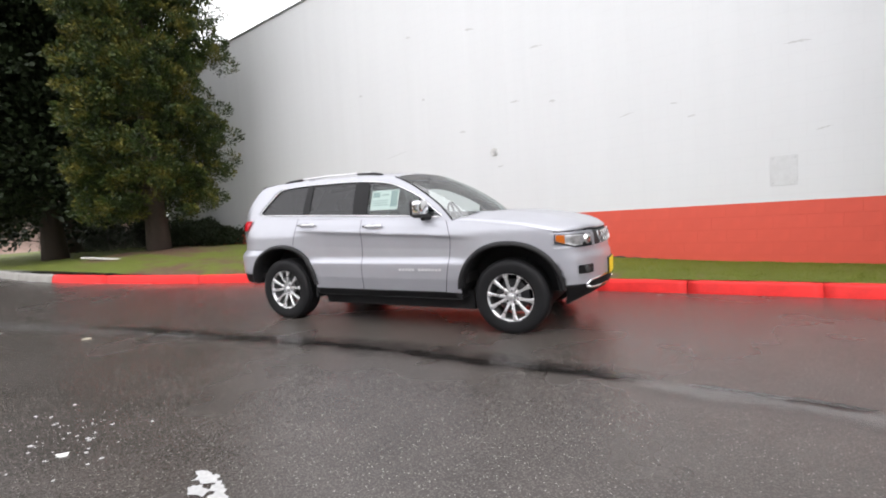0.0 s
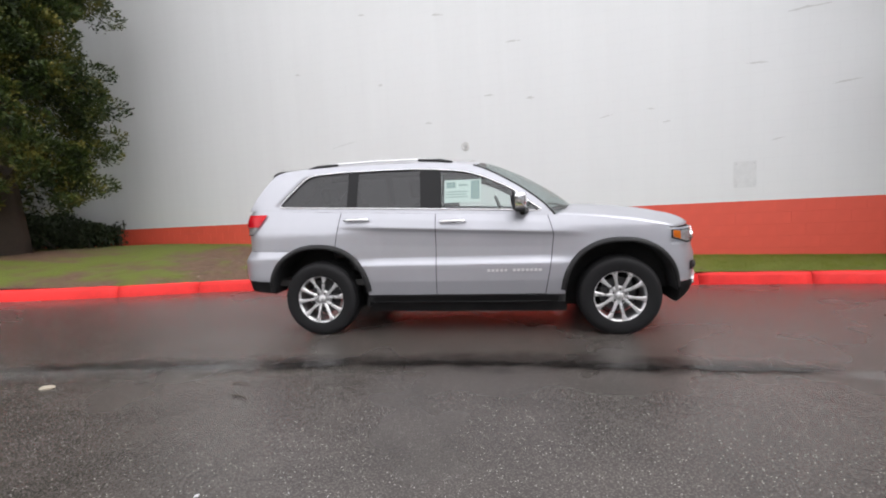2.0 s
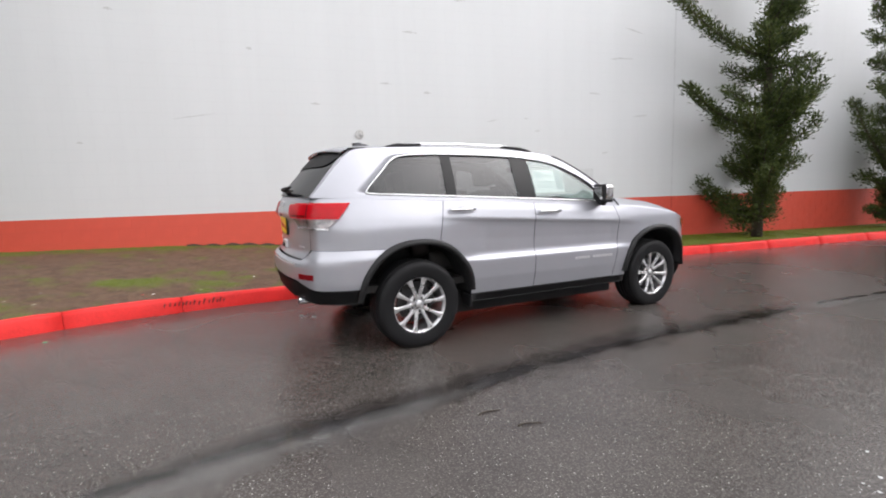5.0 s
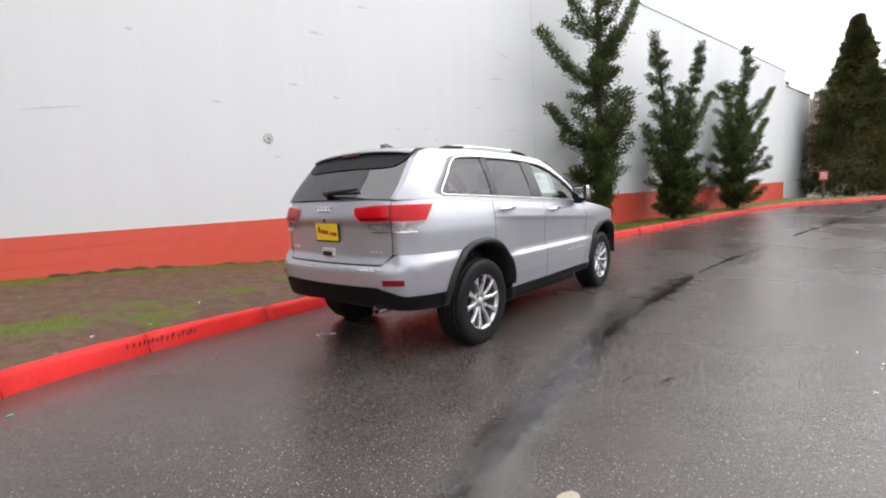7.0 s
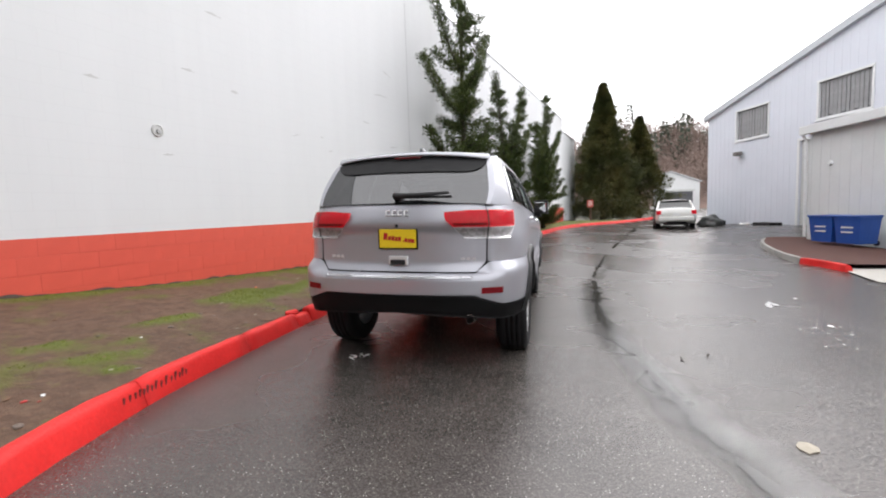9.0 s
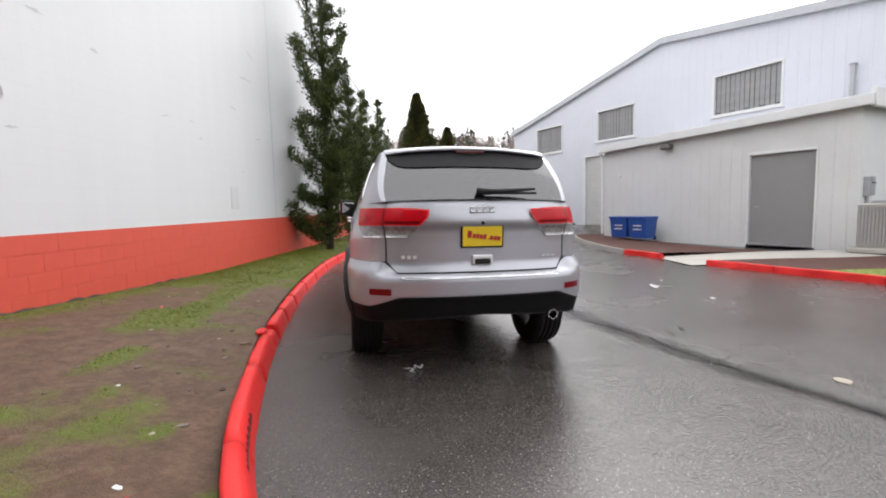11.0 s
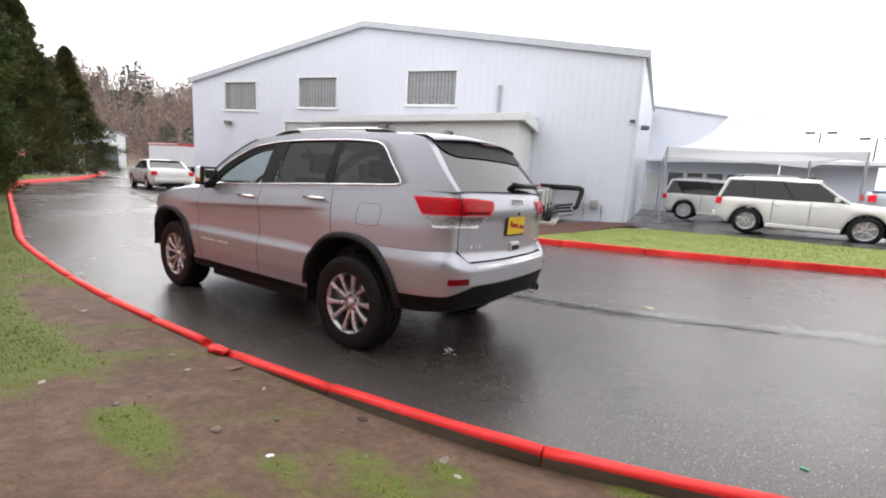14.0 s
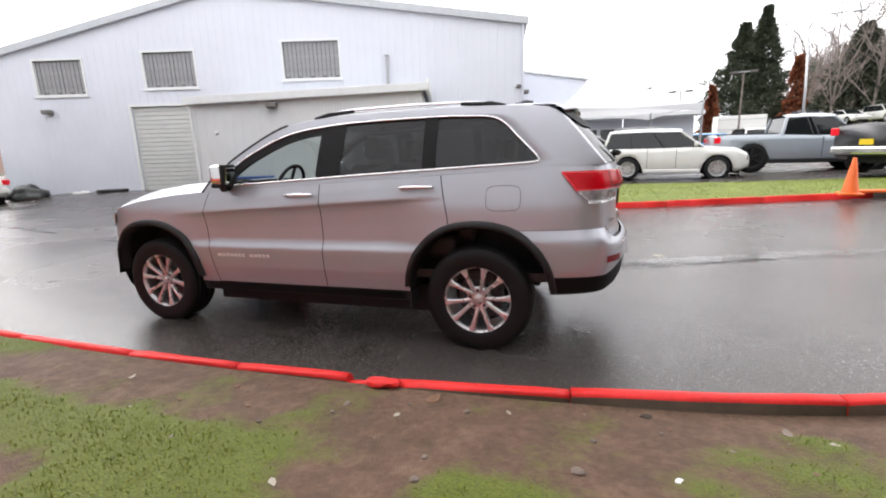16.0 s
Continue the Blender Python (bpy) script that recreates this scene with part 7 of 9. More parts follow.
# fallen board by the cedar
t = thing("loose_board", pose(-9.3, -0.75, verge_z(-9.3, -0.75) + 0.02, 0, 4, 24), "pale weathered board lying on the grass", "board")
part("board", box(-0.55, 0.55, -0.07, 0.07, 0.0, 0.035, 0.006), surface("weathered_board", (0.5, 0.49, 0.46), 0.7, 0, 0.2, 8), t)


# ---- wooded hill and far trees ----


def ridge(ax, ay, bx, by, depth, h, label):
    """A wooded slope rising away from the line a-b."""
    a, b = Vector((ax, ay)), Vector((bx, by))
    d = (b - a).normalized()
    nrm = Vector((d.y, -d.x))
    if nrm.dot((a + b) / 2) < 0:
        nrm = -nrm
    ln = (b - a).length
    def f(u, v):
        p = a + d * (u * ln) + nrm * (v * depth)
        hh = h * (v ** 0.8) * (0.8 + 0.25 * noise.noise((u * 6, v * 2, 3)) + 0.12 * noise.noise((u * 17, v, 1)))
        return (p.x, p.y, hh - 0.4)
    ob = tagged(part("hillside", grid_surface(f, steps(0, 1, 40), steps(0, 1, 12)), HILL, smooth=True), label, "hill", kind="structure")
    cs, ds = [], []
    fir_c, fir_d = [], []
    for k in range(520):
        u, v = rng.uniform(0, 1), rng.uniform(0.0, 1)
        p = np.array(f(u, v))
        if rng.uniform() < 0.16:
            hh = rng.uniform(5, 10) * h / 20
            q = rng.uniform(0, 1, (280, 1))
            an = rng.uniform(0, 2 * math.pi, (280, 1))
            rr = hh * 0.2 * (1 - q) * rng.uniform(0.4, 1, (280, 1))
            fir_c.append(p + np.hstack([rr * np.cos(an), rr * np.sin(an), q * hh]))
            fir_d.append(np.hstack([np.cos(an), np.sin(an), -0.1 + 0 * an]))
        else:
            hh = rng.uniform(4, 8) * h / 20
            q = rng.normal(size=(230, 3)) * np.array([hh * 0.24, hh * 0.24, hh * 0.26]) + np.array([0, 0, hh * 0.55])
            cs.append(p + q)
            ds.append(q * np.array([1, 1, 0.4]) / hh + np.array([0, 0, 0.5]))
    s = h / 20
    tagged(leaf_mesh("leafless_wood", np.concatenate(cs), np.concatenate(ds), 1.0 * s, 0.055 * s, FAR_TWIGS, None, "", 0.4), "leafless brown wood on the hillside", "wood", kind="stuff")
    tagged(leaf_mesh("fir_wood", np.concatenate(fir_c), np.concatenate(fir_d), 0.9 * s, 0.14 * s, FAR_FIR, None, "", 0.35), "scattered dark firs on the hillside", "wood", kind="stuff")


ridge(112, 60, 106, -75, 50, 25, "brown leafless wooded hillside behind the bend")
ridge(-9, -82, -75, -58, 40, 17, "wooded slope beyond the car park")


# added slope out of view, there to darken what the car's tail reflects
ridge(-78, -60, -100, 45, 45, 22, "unseen wooded slope added in the west to darken reflections")


def bare_tree(x, y, z, h, label):
    t = thing("bare_tree", pose(x, y, z), label, "tree", "leafless trees")
    bm = bmesh.new()
    def grow(p, d, ln, r, level):
        pts = limb(p, d, ln, 0.15, 4)
        tube(pts, [r * (1 - 0.12 * i) for i in range(5)], 6 if level < 2 else 4, bm, caps=False)
        if level < 3:
            for k in range(5 if level else 7):
                q = pts[rng.integers(1 if level else 2, 5)]
                w = Vector((rng.normal(), rng.normal(), 0.9 + rng.uniform(0, 0.6)))
                grow(q, w.normalized(), ln * rng.uniform(0.45, 0.7), r * 0.5, level + 1)
    grow(Vector((0, 0, 0)), Vector((0, 0, 1)), h * 0.5, h * 0.008, 0)
    tagged(part("branchwork", bm, BARE_TWIG, t, "bare grey-brown branches"), kind="stuff")
    return t


dense_conifer(-17.8, -64, 2.0, 11.0, 3.8, 0.5, FIR, "dark evergreen on the bank", 16000, 420, (0.42, 0.08), 1.5, "", 0.3, 0.35, puff=0.4)
dense_conifer(-22.5, -63, 2.0, 13.0, 4.2, 0.5, FIR, "dark evergreen on the bank", 16000, 420, (0.42, 0.08), 1.5, "", 0.3, 0.35, puff=0.4)
for x, y, h in ((-15.5, -62, 19), (-18.5, -60, 18), (-21, -63, 20), (-24, -58, 18), (-13.8, -69, 18), (-17, -66, 19), (2.5, -75, 7), (-1.0, -78, 6), (-27, -60, 13)):
    bare_tree(x, y, 0.0, h, "leafless tree beyond the car park")

# grass blades over the verge, thickest by the wall
pts = []
for k in range(420000):
    x = -8 + 20 * random.random() if k % 3 == 0 else -5 + 14 * random.random() ** 1.6
    y = kerb_y(x) + 0.13 + (WALL_Y - kerb_y(x) - 0.17) * random.random()
    if turf_share(x, y) > 0.40 + 0.95 * random.random():
        pts.append((x, y, verge_z(x, y) + 0.002))
pts = np.array(pts)
tagged(leaf_mesh("grass", pts, np.tile(np.array([0, 0, 0.75]), (len(pts), 1)), 0.026, 0.0021, GRASS, None, "", 0.75), "short wet grass blades on the verge", "grass", kind="stuff")
pts = []
for k in range(16000):
    x, v = -7.2 + 9.2 * random.random(), random.random()
    y = eased(ISLAND, x) - 0.2 - lawn_depth(x) * v
    pts.append((x, y, road_z(x, y) + lot_rise(x, y) + 0.11 * (1 - 0.75 * v * v) + 0.03 * v))
pts = np.array(pts)
tagged(leaf_mesh("grass", pts, np.tile(np.array([0, 0, 0.75]), (len(pts), 1)), 0.035, 0.004, GRASS, None, "", 0.8), "mown grass of the island strip", "grass", kind="stuff")

# ---- vehicles across the way ----
WHITE_PAINT = paint("white_car_paint", (0.74, 0.735, 0.70), 0.0, 0.3, 0.02)
GREY_BLUE = paint("grey_blue_car_paint", (0.36, 0.40, 0.44), 0.3, 0.32, 0.02)
BLACK_PAINT = paint("black_car_paint", (0.008, 0.008, 0.010), 0.0, 0.35, 0.02, 0.4)
BLUE_PAINT = paint("blue_car_paint", (0.03, 0.20, 0.45), 0.2, 0.3, 0.02)
RED_PAINT = paint("red_car_paint", (0.36, 0.02, 0.03), 0.1, 0.3, 0.02)
CAR_GLASS = surface("dark_car_glass", (0.012, 0.014, 0.015), 0.06, 0, 0.2, 3, 20, 0.0, 0.001, 0.0, 0, 0.4)

SHAPES = {
    # lower body top line, roof outline (bottom x0..x1, top x0..x1), belt, roof height, half width, wheelbase halves, ground clearance
    "suv": dict(L=4.55, top=[(-2.27, 1.0), (-2.2, 1.10), (0.75, 1.08), (1.9, 1.00), (2.2, 0.86), (2.27, 0.74)], base=(-2.2, 0.98), roof=(-1.98, 0.10), belt=1.09, high=1.72, w=0.92, rear=-1.38, front=1.38, r=0.37),
    "sedan": dict(L=4.85, top=[(-2.42, 0.80), (-2.35, 0.98), (-1.7, 1.02), (0.9, 0.95), (2.0, 0.84), (2.35, 0.72), (2.42, 0.6)], base=(-1.85, 1.1), roof=(-0.95, 0.25), belt=0.96, high=1.44, w=0.91, rear=-1.42, front=1.42, r=0.335),
    "pickup": dict(L=5.5, top=[(-2.75, 1.12), (-2.7, 1.16), (-0.75, 1.14), (0.95, 1.08), (2.3, 1.02), (2.65, 0.90), (2.75, 0.75)], base=(-0.85, 1.2), roof=(-0.70, 0.45), belt=1.08, high=1.78, w=0.95, rear=-1.65, front=1.62, r=0.40),
}


def vehicle(kind, coat, m, label, group="", plate=False, lift=0.0, fine=True):
    q = SHAPES[kind]
    car = thing({"suv": "suv", "sedan": "saloon_car", "pickup": "pickup_truck"}[kind], m, label, "car", group)
    L2, w = q["L"] / 2, q["w"]
    lo = 0.26 + lift
    bm = bmesh.new()
    rows = []
    for i in range(57):
        x = -L2 + 2 * L2 * i / 56
        e = abs(x) / L2
        ww = w * (1 - 0.16 * max(0.0, (e - 0.80) / 0.20) ** 2.2)
        zt = curve_at(q["top"], x) + lift
        bot = lo + 0.12 * max(0.0, (e - 0.86) / 0.14)
        ring = []
        for yy, z in ((0.55, bot), (0.93, bot + 0.02), (0.985, bot + 0.14), (1.0, bot + (zt - bot) * 0.45), (0.985, bot + (zt - bot) * 0.80), (0.955, zt - 0.05), (0.88, zt), (0.45, zt + 0.035), (0.0, zt + 0.045)):
            for hx in (q["rear"], q["front"]):
                dx = abs(x - hx) / (q["r"] + 0.075)
                if dx < 1 and z < q["r"] + lift + (q["r"] + 0.075) * math.sqrt(1 - dx * dx) and yy > 0.5:
                    z = q["r"] + lift + (q["r"] + 0.075) * math.sqrt(1 - dx * dx)
            ring.append((x, yy * ww, min(z, zt) if yy > 0.5 else z))
        rows.append([bm.verts.new(v) for v in ring] + [bm.verts.new((a, -b, c)) for a, b, c in ring[::-1][1:]])
    for a, b in zip(rows, rows[1:]):
        for k in range(len(a) - 1):
            bm.faces.new((a[k], b[k], b[k + 1], a[k + 1]))
    bm.faces.new(rows[0])
    bm.faces.new(rows[-1][::-1])
    bmesh.ops.recalc_face_normals(bm, faces=bm.faces[:])
    part("body", bm, coat, car, smooth=True)
    part("underside", box(-L2 * 0.92, L2 * 0.92, -w * 0.6, w * 0.6, lo - 0.06, lo + 0.3), LINER, car)
    # cabin of dark glass, painted roof and pillars
    belt, high = q["belt"] + lift - 0.03, q["high"] + lift
    b0, b1 = q["base"]
    r0, r1 = q["roof"]
    def cab(f, s):
        """Corner lines of the cabin at share f of its height."""
        return (b0 + (r0 - b0) * f ** 0.9, b1 + (r1 - b1) * f ** 0.95, (w - 0.075) - 0.17 * f ** 1.2)
    gb = bmesh.new()
    loops = []
    RF = 0.84
    for f in (0, 0.25, 0.5, 0.7, RF, 0.9):
        xa, xb, yy = cab(min(f, RF), 0)
        sh = 0 if f <= RF else 0.12
        z = belt + (high - belt) * f
        loops.append([gb.verts.new(v) for v in ((xa + sh, -yy + sh, z), (xa + sh, yy - sh, z), ((xa + xb) / 2, yy - sh + 0.012, z), (xb - sh, yy - sh - 0.03, z), (xb - sh + 0.05, 0, z), (xb - sh, -yy + sh + 0.03, z), ((xa + xb) / 2, -yy + sh - 0.012, z))])
    for a, b in zip(loops, loops[1:]):
        for k in range(7):
            gb.faces.new((a[k], a[(k + 1) % 7], b[(k + 1) % 7], b[k]))
    gb.faces.new(loops[-1])
    bmesh.ops.recalc_face_normals(gb, faces=gb.faces[:])
    part("cabin_glass", gb, CAR_GLASS, car, "dark car windows")
    xa, xb, yy = cab(RF, 0)
    zr = belt + (high - belt) * RF
    rf = bmesh.new()
    rr = []
    for i in range(9):
        x = xa - 0.03 + (xb - xa + 0.08) * i / 8
        e = abs(2 * i / 8 - 1)
        rr.append([rf.verts.new((x, s * (yy + 0.012), zr - 0.015)) if abs(s) == 1 else rf.verts.new((x, s * yy, zr + (high - zr + 0.015) * (1 - abs(s) ** 6) * (1 - 0.35 * e ** 4))) for s in (-1, -0.85, -0.4, 0, 0.4, 0.85, 1)])
    for a, b in zip(rr, rr[1:]):
        for k in range(6):
            rf.faces.new((a[k], b[k], b[k + 1], a[k + 1]))
    bmesh.ops.recalc_face_normals(rf, faces=rf.faces[:])
    part("roof", rf, coat, car, smooth=True)
    for s in (-1, 1):
        for g, thick in ((0.0, 0.05), (0.30 if kind == "suv" else 0.42, 0.022), (0.62 if kind != "pickup" else 0.5, 0.022), (1.0, 0.035)):
            pts = []
            for f in (0, 0.35, 0.7, 0.84):
                xa, xb, yy = cab(f, 0)
                x = xa + (xb - xa) * g
                bow = 0.0 if g == 0 else (0.012 if 0 < g < 1 else -0.028)
                pts.append((x, s * (yy + bow), belt + (high - belt) * f))
            part("pillar", tube(pts, thick, 6), coat if g in (0.0, 1.0) else CAR_GLASS, car)
        # lamps
        zt = curve_at(q["top"], -L2 + 0.1) + lift
        part("tail_lamp", box(-L2 - 0.01, -L2 + 0.16, s * (w - 0.26), s * (w - 0.035), zt - 0.26, zt - 0.06, 0.03, 2), RED_LENS, car, "red tail lamp")
        part("headlamp", box(L2 - 0.20, L2 - 0.03, s * (w - 0.36), s * (w - 0.10), 0.62 + lift, 0.76 + lift, 0.03, 2), CLEAR_LENS, car, "clear headlamp")
        if fine:
            part("door_mirror", box(-0.06, 0.06, -0.09, 0.09, -0.06, 0.07, 0.03, 2), coat, car, m=pose(b1 - 0.28, s * (w + 0.07), belt + 0.10))
            for gx in ((b0 + b1) / 2 - 0.15, (b0 + b1) / 2 + 0.75) if kind != "pickup" else ((b0 + b1) / 2 + 0.1,):
                part("door_gap", box(gx - 0.006, gx + 0.006, s * (w * 0.985 - 0.004), s * (w + 0.003), lo + 0.14, belt - 0.02), LINER, car)
                part("handle", box(gx + 0.05, gx + 0.21, s * (w * 0.985), s * (w * 0.985 + 0.03), belt - 0.17, belt - 0.14, 0.01), coat, car)
            part("sill", box(q["rear"] + 0.5, q["front"] - 0.5, s * (w - 0.04), s * (w + 0.012), lo - 0.03, lo + 0.09, 0.02), BLACK_PLASTIC if kind != "suv" else coat, car)
            if kind == "suv":
                part("roof_rail", tube([(r0 + 0.1, s * (w - 0.27), high - 0.02), (r0 + 0.3, s * (w - 0.27), high + 0.05), (r1 - 0.5, s * (w - 0.27), high + 0.05), (r1 - 0.25, s * (w - 0.27), high - 0.02)], 0.016, 6), STEEL, car)
        for hx in (q["rear"], q["front"]):
            wh = new("wheel")
            wh.parent = car
            r = q["r"] + lift
            wh.matrix_basis = pose(hx, s * (w - 0.12), r) @ Matrix.Rotation(0 if s > 0 else math.pi, 4, "Z") @ Matrix.Rotation(hx, 4, "Y")
            part("tyre", lathe([(r * 0.66, -0.11), (r * 0.92, -0.115), (r, -0.085), (r, 0.085), (r * 0.92, 0.115), (r * 0.68, 0.11)], 28), RUBBER, wh, smooth=True)
            part("rim", lathe([(r * 0.68, 0.108), (r * 0.64, 0.10), (r * 0.60, 0.03), (0.0, 0.02)], 28), STEEL if coat is not GREY_BLUE else BLACK_PLASTIC, wh)
            for k in range(6):
                a = 2 * math.pi * k / 6
                part("spoke", box(0.03, r * 0.66, 0.05, 0.10, -0.028, 0.028, 0.008), ALLOY if coat is not GREY_BLUE else BLACK_PLASTIC, wh, m=Matrix.Rotation(a, 4, "Y"))
    if kind == "pickup":
        part("bed_floor", box(-2.68, -0.9, -w * 0.83, w * 0.83, 1.175 + lift, 1.195 + lift), LINER, car)
    if fine:
        part("rear_bumper", box(-L2 - 0.09, -L2 + 0.1, -w * 0.86, w * 0.86, lo + 0.16, lo + 0.36, 0.05, 2), coat if kind != "pickup" else CHROME, car)
        part("rear_plate", box(-L2 - 0.022, -L2 - 0.002, -0.16, 0.16, 0.66 + lift, 0.80 + lift, 0.004), YELLOW if plate else PAPER, car)
        part("grille", box(L2 - 0.06, L2 + 0.012, -0.42, 0.42, 0.50 + lift, 0.70 + lift, 0.02), BLACK_PLASTIC, car)
    return car


def on_lot(x, y, turn):
    return pose(x, y, road_z(x, y) + lot_rise(x, y), 0, 0, turn)


vehicle("sedan", WHITE_PAINT, on_lot(22.1, -3.05, 2), "white saloon car parked at the roadside")
vehicle("suv", WHITE_PAINT, on_lot(-2.05, -15.15, 185), "boxy white sport utility car on the wet car park", plate=False, lift=0.02)
vehicle("suv", WHITE_PAINT, on_lot(1.5, -19.9, 192), "white sport utility car under the marquee", lift=0.05)
vehicle("pickup", GREY_BLUE, on_lot(-5.95, -16.4, 190), "grey-blue pickup truck with black wheels", lift=0.10)
vehicle("pickup", BLACK_PAINT, on_lot(-8.65, -13.9, 222), "black pickup truck seen from its tailgate", plate=True, lift=0.12)
for k, (kind, coat, x, y, a, lab) in enumerate((("sedan", BLUE_PAINT, -2.0, -31, 200, "blue saloon car in the far row"), ("suv", BLUE_PAINT, -4.2, -35, 190, "blue sport utility car in the far row"), ("suv", WHITE_PAINT, -6.8, -30, 205, "white sport utility car in the far row"),
                                          ("sedan", RED_PAINT, -8.8, -33, 200, "red saloon car in the far row"), ("sedan", WHITE_PAINT, -12.0, -36, 195, "white saloon car in the far row"), ("suv", GREY_BLUE, 0.8, -36, 195, "grey sport utility car in the far row"))):
    vehicle(kind, coat, on_lot(x, y, a), lab, "parked cars in the far row", fine=False)
for k in range(7):
    x, y = -13.0 - 3.1 * k, -58.5 - 0.4 * k
    vehicle("sedan" if k % 2 else "suv", WHITE_PAINT if k % 3 else GREY_BLUE, pose(x, y, 2.6 + 0.1 * k, 0, 0, 110), "pale car parked on the far bank", "cars on the bank", fine=False)
tagged(part("bank", grid_surface(lambda x, v: (x, -54 - 10 * v - 0.12 * (-12 - x), -0.5 + 3.1 * min(1, v * 2.2) + 0.03 * (-12 - x) * min(1, v * 2.2)), steps(-60, -9, 30), steps(0, 1, 12)), LAWN, smooth=True), "grassy bank with parked cars", "bank", kind="structure")

# ---- marquee ----
def marquee():
    t = thing("marquee", pose(1.05, -20.2, 0.0, 0, 0, 22.9), "white peaked marquee on metal poles over parked cars", "marquee")
    h, ev, pk = 3.05, 2.98, 5.75
    bm = bmesh.new()
    rows = []
    n = 8
    for i in range(n + 1):
        f = i / n
        z = ev + (pk - ev) * (f ** 2.1)
        s = h * (1 - f) + 0.03
        ring = []
        for cx, cy, ex, ey in ((-1, -1, 1, -1), (1, -1, 1, 1), (1, 1, -1, 1), (-1, 1, -1, -1)):
            for k in range(6):
                g = k / 6
                sag = -0.10 * math.sin(math.pi * g) * (1 - f)
                ring.append(bm.verts.new(((cx + (ex - cx) * g) * s, (cy + (ey - cy) * g) * s, z + sag)))
        rows.append(ring)
    for a, b in zip(rows, rows[1:]):
        for k in range(24):
            bm.faces.new((a[k], a[(k + 1) % 24], b[(k + 1) % 24], b[k]))
    bm.faces.new(rows[-1])
    part("canopy", bm, CANVAS, t, smooth=True)
    bm = bmesh.new()
    val = []
    for cx, cy, ex, ey in ((-1, -1, 1, -1), (1, -1, 1, 1), (1, 1, -1, 1), (-1, 1, -1, -1)):
        for k in range(6):
            g = k / 6
            x, y = (cx + (ex - cx) * g) * (h + 0.03), (cy + (ey - cy) * g) * (h + 0.03)
            sag = -0.10 * math.sin(math.pi * g)
            val.append((bm.verts.new((x, y, ev + sag + 0.02)), bm.verts.new((x, y, ev - 0.34 + 0.20 * math.sin(math.pi * g)))))
    for a, b in zip(val, val[1:] + val[:1]):
        bm.faces.new((a[0], b[0], b[1], a[1]))
    part("valance", bm, CANVAS, t)
    for sx in (-1, 1):
        for sy in (-1, 1):
            p = part("pole", tube([(sx * h, sy * h, -0.1), (sx * h, sy * h, ev)], 0.045, 10), STEEL, t)
            part("foot", box(-0.15, 0.15, -0.15, 0.15, 0.05, 0.09), STEEL, p, m=pose(sx * h, sy * h, 0))
    return t


marquee()

# low wing behind the marquee
bm = bmesh.new()
q = [bm.verts.new((x, y, z)) for y in (0.0, -0.25) for x, z in ((1.5, -0.3), (9.9, -0.3), (9.9, 6.76), (1.5, 5.1))]
for f in ((0, 1, 2, 3), (7, 6, 5, 4), (0, 4, 5, 1), (1, 5, 6, 2), (2, 6, 7, 3), (3, 7, 4, 0)):
    bm.faces.new([q[i] for i in f])
bmesh.ops.recalc_face_normals(bm, faces=bm.faces[:])
tagged(part("wall_wing", bm, SIDING, m=pose(0, -29.2, 0, 0, 0, 6)), "grey wall of the low wing behind the marquee", "wall", kind="structure")
wall_box("wall_wing_low", -2.6, 1.45, -0.25, 0.0, -0.3, 3.1, SIDING, "grey wall of the lower wing behind the marquee", pose(0, -29.2, 0, 0, 0, 6))
tagged(part("roof", box(-3.7, 3.7, -10, 0.15, 0.0, 0.12), STEEL, m=pose(0, -29.2, 0, 0, 0, 6) @ pose(5.05, 0, 5.82, 0, -11.15, 0)), "flat metal roof of the low wing", "roof", kind="structure")
tagged(part("canopy_roof", box(-3.0, 8.7, 0.05, 1.6, 2.98, 3.22, 0.03), TRIM, m=pose(0, -29.2, 0, 0, 0, 6)), "long flat canopy along the low wing", "canopy", kind="structure")
for k in range(7):
    w = thing("window_%d" % (k + 4), pose(0, -29.2, 0, 0, 0, 6) @ pose(0.22 + 1.09 * k, 0.02, 1.25), "dim window of the low wing", "window", kind="structure")
    part("window_frame", box(-0.50, 0.50, -0.01, 0.04, 0, 1.2, 0.01), TRIM, w)
    part("pane", box(-0.43, 0.43, 0.042, 0.05, 0.07, 1.13), DARK_PANE, w)
w = thing("door_3", pose(0, -29.2, 0, 0, 0, 6) @ pose(8.15, 0.02, 0.15), "pale door at the end of the low wing", "door", kind="structure")
part("door_frame", box(-0.42, 0.42, -0.01, 0.03, 0, 2.25, 0.01), TRIM, w)
part("door_leaf", box(-0.35, 0.35, 0.032, 0.05, 0.02, 2.18, 0.005), SHUTTER, w)

# far garage and trailer at the bend
g = thing("garage", pose(54.7, -4.4, -0.2), "small white gabled garage beyond the bend", "garage")
bm = bmesh.new()
vs_ = [bm.verts.new(v) for v in ((0, 2.4, 0), (0, -2.4, 0), (0, -2.4, 3.7), (0, 0.6, 4.9), (0, 2.4, 4.4), (7, 2.4, 0), (7, -2.4, 0), (7, -2.4, 3.7), (7, 0.6, 4.9), (7, 2.4, 4.4))]
for f in ((0, 1, 2, 3, 4), (9, 8, 7, 6, 5), (0, 4, 9, 5), (1, 6, 7, 2), (2, 7, 8, 3), (3, 8, 9, 4)):
    bm.faces.new([vs_[i] for i in f])
bmesh.ops.recalc_face_normals(bm, faces=bm.faces[:])
part("body", bm, TRIM, g)
part("roof_edge", tube([(-0.1, -2.6, 3.66), (-0.1, 0.6, 4.96), (-0.1, 2.6, 4.4)], 0.09, 6), STEEL, g)
